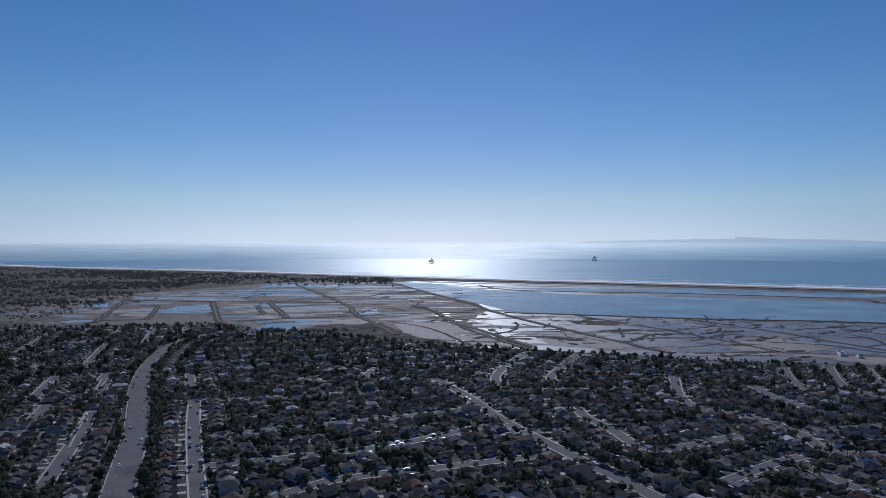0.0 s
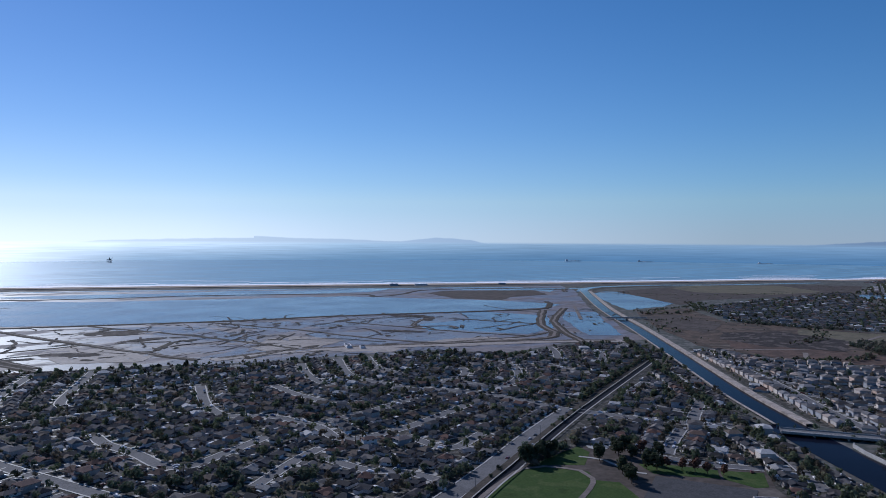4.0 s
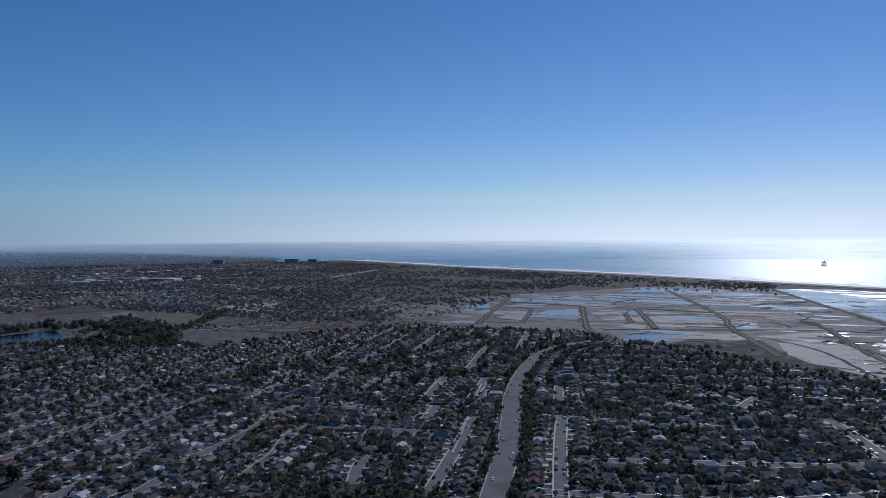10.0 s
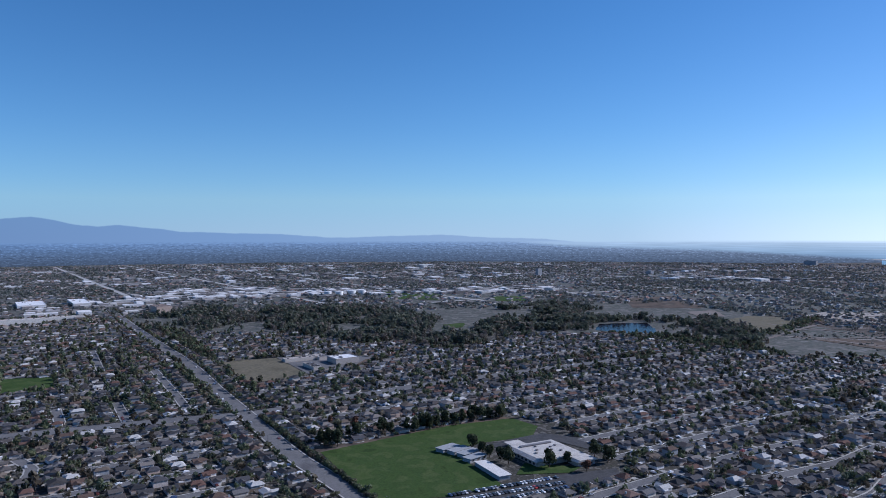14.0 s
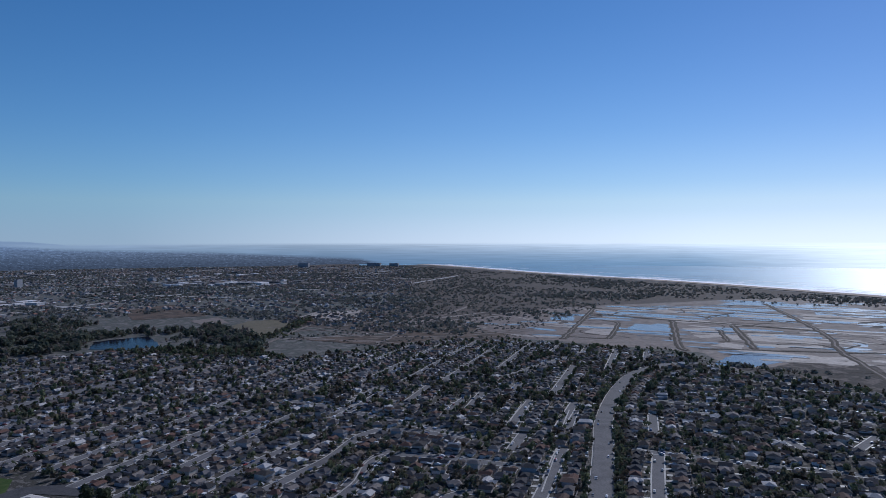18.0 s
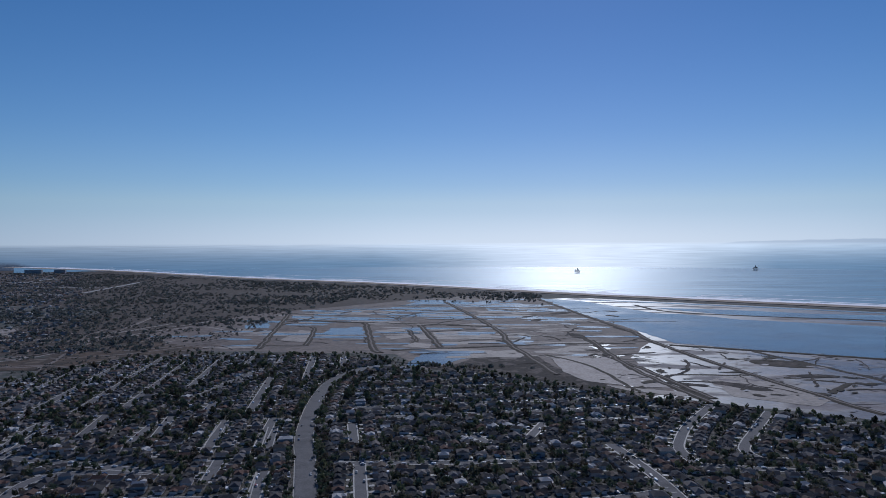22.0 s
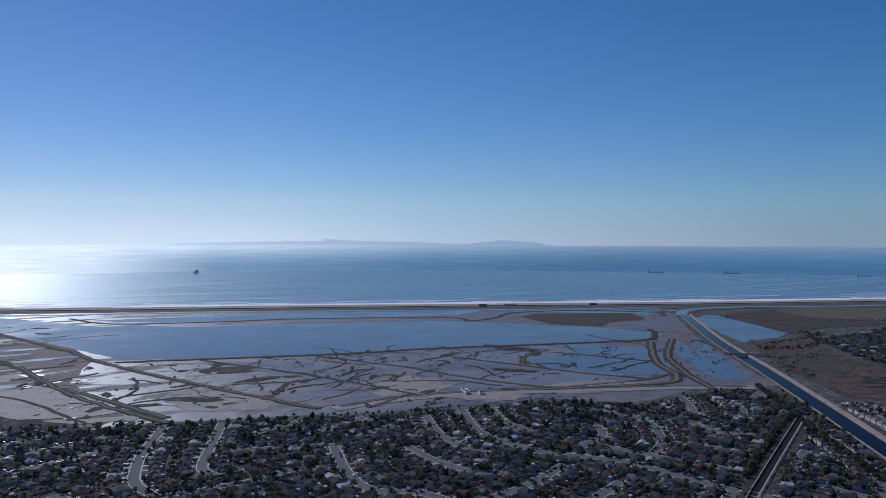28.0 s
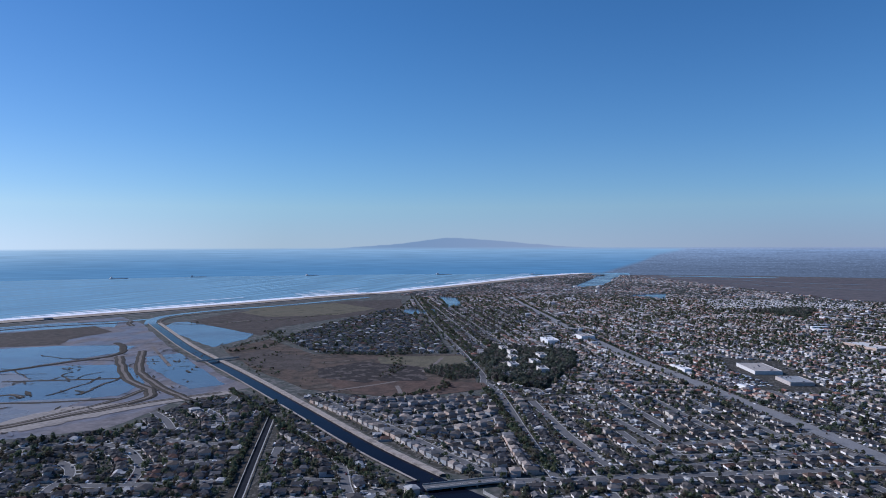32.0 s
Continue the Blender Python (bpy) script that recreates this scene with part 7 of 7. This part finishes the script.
hall("school_block", -1000, 100, radians(107), 44, 12, 4.0, WALL_SET[2], WALL_SET[0], "long low school block", "school")
hall("school_block", -1008, 130, radians(17), 26, 14, 4.0, WALL_SET[2], WALL_SET[0], "long low school block", "school")
hall("school_block", -940, 112, radians(17), 36, 11, 4.0, ROOF_SET[4], WALL_SET[0], "long low school block", "school")
hall("warehouse", -1960, -470, radians(17), 120, 60, 9, M_WHITE, WALL_SET[6], "broad warehouse with a pale flat roof", "warehouse")
hall("warehouse", -2000, -370, radians(17), 150, 40, 8, M_WHITE, WALL_SET[1], "long warehouse with a white flat roof", "warehouse")
hall("apartment_building", -1560, -395, radians(107), 92, 18, 11, WALL_SET[0], WALL_SET[3], "long beige apartment block with a flat roof", "apartment")
hall("apartment_building", -1610, -330, radians(107), 60, 16, 9, WALL_SET[0], WALL_SET[3], "long beige apartment block with a flat roof", "apartment")
hall("apartment_building", -1745, -150, radians(20), 60, 34, 14, TILE_SET[2], WALL_SET[7], "salmon-coloured stucco building with a tiled roof", "apartment")
sheet("north_lawn", [(-973, -256), (-970, -197), (-891, -179), (-876, -228)], M_GRASS, 0.34, "green lawn among the houses", "lawn", step=12, amount=2)
hall("school_block", 388, 213, radians(-45), 14, 12, 3.4, M_WHITE, WALL_SET[2], "low school block with a bright white roof", "school")
hall("school_block", 360, 221, radians(-45), 26, 10, 3.4, M_WHITE, WALL_SET[2], "low school block with a bright white roof", "school")
hall("pump_house", 488, 868, radians(70), 24, 7, 3.0, M_WHITE, WALL_SET[6], "low white shed at the wetland edge", "shed")
hall("pump_house", 500, 850, radians(70), 12, 6, 2.6, M_WHITE, WALL_SET[6], "small white shed at the wetland edge", "shed")
hall("beach_building", 1226, 1880, radians(-25), 26, 12, 6, WALL_SET[5], WALL_SET[5], "low beach building on the sand", "beach building", "beach buildings")
hall("beach_building", 1310, 1850, radians(-25), 40, 10, 4, M_WHITE, WALL_SET[1], "long low beach building on the sand", "beach building", "beach buildings")
hall("beach_building", 1560, 1745, radians(-25), 24, 10, 4, WALL_SET[5], WALL_SET[5], "low beach building on the sand", "beach building", "beach buildings")
for x, y, w_, t_ in ((1080, 325, 30, 3), (1130, 345, 24, 1), (1180, 360, 34, 0), (1110, 300, 26, 6), (1170, 310, 30, 0), (1235, 340, 36, 3), (1290, 360, 30, 6), (1230, 295, 24, 1), (1300, 310, 34, 0), (1360, 335, 28, 3)):
    hall("apartment_building", x, y, radians(24 + (x % 3) * 45), w_, 13, 6.5, ROOF_SET[(x // 10) % 6], WALL_SET[t_], "pale stucco apartment building among dark trees", "apartment", "apartments among trees")
# distant tall blocks along the coast and inland
for az, r, w, h in ((-46.5, 4600, 70, 26), (-41.0, 4720, 90, 20), (-39.4, 4740, 60, 17), (-66, 3130, 16, 30), (-57.5, 3300, 26, 14)):
    hall("tower_block", math.sin(radians(az)) * r, math.cos(radians(az)) * r, radians(20), w, 24, h, WALL_SET[5], WALL_SET[5], "grey tower block far off", "tower block", "distant tower blocks")
for x, y in ((-2087, 340), (-2066, 300), (-2100, 372), (-2075, 268)):
    ob = thing("storage_tank", "round white storage tank", "tank", "storage tanks", (x, y, 0))
    bm = bmesh.new()
    bmesh.ops.create_cone(bm, cap_ends=True, segments=24, radius1=11, radius2=11, depth=13, matrix=Matrix.Translation((0, 0, 6.5)))
    part("shell", bm, M_WHITE, ob)
    bm = bmesh.new()
    bmesh.ops.create_cone(bm, cap_ends=True, segments=24, radius1=11.2, radius2=1, depth=1.6, matrix=Matrix.Translation((0, 0, 13.8)))
    part("tank_roof", bm, M_WHITE, ob)

# industrial quarter: a sea of flat pale roofs
bm = bmesh.new()
box(bm, -0.5, 0.5, -0.5, 0.5, 0, 1)
cube_v = arrays(bm)
pl, tn, sc = [], [], []
ir = random.Random(5)


def yard_of_halls(x0, y0, x1, y1, spread, count, big=1.0):
    for _ in range(count):
        u = ir.random()
        pl.append((x0 + (x1 - x0) * u + ir.uniform(-spread, spread), y0 + (y1 - y0) * u + ir.uniform(-spread, spread), 0))
        tn.append(radians(17 + ir.choice((0, 90))))
        sc.append((ir.uniform(16, 55) * big, ir.uniform(12, 28) * big, ir.uniform(4, 8)))


yard_of_halls(-1750, -420, -2250, 60, 130, 130)
yard_of_halls(-2300, -150, -2150, 420, 150, 170)
yard_of_halls(-2100, 560, -2150, 960, 80, 70)
yard_of_halls(-3000, -600, -3100, 1200, 300, 150, 1.1)
yard_of_halls(-3900, -800, -3900, 1800, 300, 60, 1.6)
yard_of_halls(-2500, 1700, -2250, 2050, 90, 45)
yard_of_halls(-3000, 1750, -2900, 2500, 150, 30)
yard_of_halls(1750, -300, 2500, -450, 160, 40, 0.8)
yard_of_halls(1450, 150, 2300, 480, 150, 45, 0.45)
yard_of_halls(2500, 560, 3500, 300, 150, 40, 0.7)
v, f = scatter(cube_v, np.array(pl), np.array(tn), np.array(sc))
PALE = [(0.5, 0.49, 0.47), (0.26, 0.25, 0.24), (0.62, 0.61, 0.6), (0.12, 0.12, 0.12), (0.3, 0.28, 0.26), (0.62, 0.61, 0.6), (0.16, 0.15, 0.145)]
M_PALE = mat("flat_roofed_halls", [], 20, 3, vary="tint", palette=PALE, bump=0)
tagged(new("industrial_halls", tri_mesh("industrial_halls", v, f, M_PALE, np.repeat(nrs.uniform(0, 0.999, len(pl)), len(cube_v[0])))), "pale flat-roofed industrial halls far off", "halls", "", "stuff")


# ---- tree rows, park, palms ----
park_tree = thing("park_tree", "large spreading dark green park tree", "tree", "park and school trees")
part("trunk", trunk_bm(11, 0.4), M_BARK, park_tree)
M_LEAF_DARK = mat("dark_park_leaves", [], 3, 0.5, vary="island", palette=[(0.042, 0.055, 0.03), (0.055, 0.066, 0.036), (0.035, 0.046, 0.028), (0.066, 0.068, 0.042)], bump=0.5, dist=0.1)
leafy(M_LEAF_DARK, 0.3)
part("crown", crown_arrays(77, 12, 5.2, 12.0, 560, 0.95), M_LEAF_DARK, park_tree)
pine_tree = thing("pine_tree", "tall narrow dark pine beside the field", "tree", "park and school trees")
part("trunk", trunk_bm(12, 0.35), M_BARK, pine_tree)
part("crown", crown_arrays(78, 14, 3.4, 14.0, 520, 0.8, 0.08), M_LEAF_DARK, pine_tree)
bare_tree = thing("autumn_tree", "round tree with rusty autumn leaves", "tree", "park and school trees")
part("trunk", trunk_bm(9, 0.3), M_BARK, bare_tree)
M_RUST = mat("rusty_leaves", [(0.1, 0.05, 0.035), (0.14, 0.075, 0.05)], 3, 0.5)
part("crown", crown_arrays(79, 9, 4.2, 9.0, 420, 0.75), M_RUST, bare_tree)
SPOTS = [(park_tree, -546, 200), (park_tree, -530, 203), (park_tree, -521, 206), (park_tree, -510, 211), (park_tree, -502, 214), (park_tree, -486, 240), (park_tree, -489, 256), (park_tree, -500, 284), (park_tree, -490, 294), (park_tree, -484, 287),
         (pine_tree, -592, 84), (pine_tree, -589, 91), (pine_tree, -582, 97), (park_tree, -597, 88), (pine_tree, -587, 96), (pine_tree, -605, 109), (park_tree, -606, 116), (pine_tree, -611, 138), (park_tree, -608, 146), (pine_tree, -614, 143),
         (pine_tree, -610, 161), (park_tree, -607, 168), (park_tree, -614, 176), (pine_tree, -613, 183), (park_tree, -619, 178), (park_tree, -623, 200), (park_tree, -625, 208), (pine_tree, -624, 217), (park_tree, -632, 226), (park_tree, -632, 236),
         (park_tree, -634, 246), (park_tree, -630, 255), (park_tree, -640, 232), (park_tree, -618, 190), (pine_tree, -600, 101), (bare_tree, -470, 262), (bare_tree, -640, 120), (bare_tree, -655, 100),
         (park_tree, 376, 326), (park_tree, 381, 331), (park_tree, 395, 325), (park_tree, 399, 331), (park_tree, 351, 356), (park_tree, 345, 352), (park_tree, 337, 350), (park_tree, 392, 291), (park_tree, 363, 291),
         (park_tree, 388, 296), (park_tree, 400, 302), (park_tree, 398, 316), (park_tree, 408, 330), (park_tree, 358, 353), (park_tree, 331, 351), (park_tree, 368, 300), (park_tree, 357, 284), (park_tree, 414, 306),
         (bare_tree, 405, 281), (bare_tree, 412, 267), (bare_tree, 413, 320), (bare_tree, 400, 289), (bare_tree, 418, 259), (bare_tree, 409, 274)]
fresh = [park_tree, pine_tree, bare_tree]
for kind, x, y in SPOTS:
    m = pose(x, y, 0.1, 0, 0, rnd.uniform(0, 360))
    if kind in fresh:
        kind.matrix_basis = m
        fresh.remove(kind)
    else:
        ob = copy_thing(kind, m)
        ob.scale = [rnd.uniform(0.8, 1.15)] * 3
sheet("park_parking", [(381, 284), (409, 231), (387, 220), (353, 232), (326, 256), (364, 275)], M_TAR, 0.45, "grey asphalt parking area by the park", "parking lot", step=20, amount=0)
along([(250, 306), (266, 321), (300, 337), (322, 345), (337, 340), (350, 320), (345, 305), (330, 294), (296, 278)], 1.7, -1.7, 0.5, "park_path", M_TRACK, "pale curved dirt track round the park lawn", "path")


def row_of_trees(points, step, low, high, out, spread=2.5):
    for a, b in zip(smooth_line(points, step), smooth_line(points, step)[1:]):
        for _ in range(out):
            rows_of_trees.append((a.x + rnd.uniform(-spread, spread), a.y + rnd.uniform(-spread, spread)))
            tree_sizes.append(rnd.uniform(low, high))


rows_of_trees, tree_sizes = [], []
row_of_trees([(860, 690), (784, 604), (630, 430), (556, 340), (512, 284), (440, 190), (380, 100)], 3.2, 0.5, 1.15, 2, 4)
row_of_trees([(-696, 40), (-580, 72), (-455, 104)], 1.6, 0.5, 0.75, 2, 1.6)
row_of_trees([(460, 452), (372, 410), (298, 371), (156, 304)], 4, 0.35, 0.8, 2, 2)
row_of_trees([(960, 330), (730, 238), (620, 186)], 3.5, 0.7, 1.4, 2, 5)
row_of_trees([(2700, 640), (1889, 344), (1380, 149), (1164, 51), (1010, -19), (850, -93)], 9, 0.7, 1.4, 1, 4)
row_of_trees([(2640, 1010), (1802, 662), (1300, 446), (1200, 400)], 8, 0.8, 1.5, 2, 8)
row_of_trees([(-366, 1050), (-378, 965), (-369, 890), (-347, 798), (-284, 626), (-242, 521)], 9, 0.7, 1.2, 1)
row_of_trees([(-330, 1030), (-345, 965), (-337, 900), (-315, 806), (-250, 616), (-212, 521)], 9, 0.7, 1.2, 1)
row_of_trees([(738, 564), (584, 494), (500, 456)], 4, 0.6, 1.2, 2, 2)
row_of_trees([(596, 470), (512, 430)], 5, 0.5, 0.9, 1, 2)
row_of_trees([(380, 362), (345, 350), (330, 344)], 3, 0.7, 1.3, 2, 3)
row_of_trees([(1180, 900), (1240, 870), (1330, 880), (1420, 940), (1500, 960)], 7, 0.5, 1.2, 2, 9)
row_of_trees([(985, 690), (1050, 770), (1110, 800), (1200, 800)], 9, 0.3, 0.9, 2, 18)
row_of_trees([(1215, 940), (1275, 930), (1400, 940), (1500, 1010)], 7, 0.4, 1.0, 2, 10)
row_of_trees([(1020, 520), (1100, 520), (1200, 560), (1230, 640)], 6, 0.3, 0.9, 2, 12)
row_of_trees([(880, 440), (960, 400), (1080, 420), (1160, 430)], 6, 0.6, 1.3, 2, 8)
row_of_trees([(1980, 1010), (1700, 1120), (1560, 1330)], 25, 0.4, 0.9, 2, 20)
row_of_trees([(-1180, 1140), (-1090, 1000), (-1000, 840)], 6, 0.8, 1.7, 2, 14)
row_of_trees([(-1010, 800), (-1040, 860), (-1000, 960)], 10, 0.8, 1.4, 2, 12)
row_of_trees([(60, 675), (130, 672), (215, 668)], 5, 0.6, 1.2, 1, 4)
row_of_trees([(-700, 1140), (-560, 1120), (-400, 1170), (-290, 1100), (-180, 1060), (-60, 985), (100, 905), (240, 856), (350, 815), (440, 796)], 9, 0.6, 1.1, 1, 5)
for _ in range(2600):
    x, y = rnd.uniform(880, 2450), rnd.uniform(340, 1350)
    if ((in_polygon(x, y, FLATS[4][2]) or in_polygon(x, y, FLATS[3][2])) and not any(in_polygon(x, y, FLATS[i][2]) for i in (5, 6, 7))) and noise.noise(Vector((x / 90, y / 90, 12))) > -0.05:
        rows_of_trees.append((x, y))
        tree_sizes.append(rnd.uniform(0.15, 0.5))
wood("tree_rows", rows_of_trees, tree_sizes, "rows of dark shrubs and trees along roads and banks")


def palm(height, seed):
    ob = thing("palm_tree", "tall thin palm with a tuft of fronds", "palm", "palm trees")
    r = random.Random(seed)
    bm = bmesh.new()
    bmesh.ops.create_cone(bm, cap_ends=True, segments=7, radius1=0.28, radius2=0.17, depth=height, matrix=Matrix.Translation((0, 0, height / 2)))
    part("trunk", bm, M_BARK, ob)
    bm = bmesh.new()
    for i in range(16):
        a, drop = i * 2.4, r.uniform(-0.9, 0.8)
        d = Vector((math.cos(a), math.sin(a), 0))
        s2 = Vector((-d.y, d.x, 0)) * 0.28
        p0, p1, p2 = Vector((0, 0, height)), d * 1.3 + Vector((0, 0, height + 0.5 + drop * 0.5)), d * 2.3 + Vector((0, 0, height - 0.3 + drop))
        q = [bm.verts.new(p) for p in (p0, p1 + s2, p2, p1 - s2)]
        bm.faces.new(q)
    part("fronds", bm, M_LEAF, ob)
    return ob


palms = [palm(h, i) for i, h in enumerate((11, 14, 9))]
for i in range(42):
    x, y = spots[300 + i * 37][:2] if i > 20 else (rnd.uniform(40, 420), rnd.uniform(420, 780))
    m = pose(x, y, 0, 0, 0, i * 40)
    if i < 3:
        palms[i].matrix_basis = m
    else:
        copy_thing(palms[i % 3], m)


# ---- street lamps along the avenues ----
def street_lamp():
    ob = thing("street_lamp", "tall grey street lamp with one arm", "street lamp", "street lamps")
    bm = bmesh.new()
    bmesh.ops.create_cone(bm, cap_ends=True, segments=8, radius1=0.14, radius2=0.08, depth=9, matrix=Matrix.Translation((0, 0, 4.5)))
    part("pole", bm, M_STEEL, ob)
    bm = bmesh.new()
    box(bm, 0, 2.4, -0.05, 0.05, 8.8, 8.92)
    part("arm", bm, M_STEEL, ob)
    bm = bmesh.new()
    box(bm, 1.9, 2.6, -0.16, 0.16, 8.68, 8.8)
    part("lamp_head", bm, M_STEEL, ob)
    return ob


lamp = street_lamp()
first = True
for w, line in AVENUES[:4]:
    for i in range(2, len(line) - 1, 5):
        a, d = line[i], (line[i + 1] - line[i]).normalized()
        if math.hypot(a.x, a.y) > 1050:
            continue
        side = 1 if (i // 5) % 2 else -1
        q = a + Vector((-d.y, d.x, 0)) * side * (w / 2 + 1.2)
        m = pose(q.x, q.y, 0.1, 0, 0, math.degrees(math.atan2(d.y, d.x)) - 90 * side)
        if first:
            lamp.matrix_basis, first = m, False
        else:
            copy_thing(lamp, m)

# ---- dirt paths over the mesa and the fields ----
path_z = 0.62
for pts in ([(-995, 942), (-838, 976), (-882, 1103), (-840, 1207), (-847, 1605)], [(-1169, 1165), (-1155, 1342), (-1159, 1406)], [(-912, 1176), (-1000, 1420), (-1115, 1740)],
            [(-891, 1022), (-773, 1111), (-685, 1273)], [(-1221, 1526), (-1070, 1670)], [(-1034, 1472), (-1002, 1300), (-880, 1110)], [(-765, 1161), (-796, 1386), (-728, 1415)], [(-1180, 1100), (-1000, 1200), (-850, 1230)],
            [(-990, 912), (-850, 980), (-740, 985), (-650, 1080)], [(-840, 985), (-800, 950), (-760, 1060), (-640, 1250)], [(-950, 1010), (-900, 1100), (-780, 1150), (-700, 1300)], [(-1150, 1000), (-1000, 1040), (-900, 1010)],
            [(-1195, 1339), (-1164, 1198), (-1084, 1033), (-985, 860), (-956, 797)], [(-1055, 993), (-1035, 1163)], [(-969, 913), (-936, 1053)], [(880, 560), (1000, 480), (1120, 470), (1230, 480)], [(900, 350), (880, 420), (960, 470)], [(1560, 1330), (1600, 1220), (1700, 1180)], [(1010, 910), (1100, 1000), (1200, 1100)]):
    path_z += 0.002
    along(pts, 3.2, -3.2, path_z, "dirt_path", M_TRACK, "pale dirt path across open ground", "path")
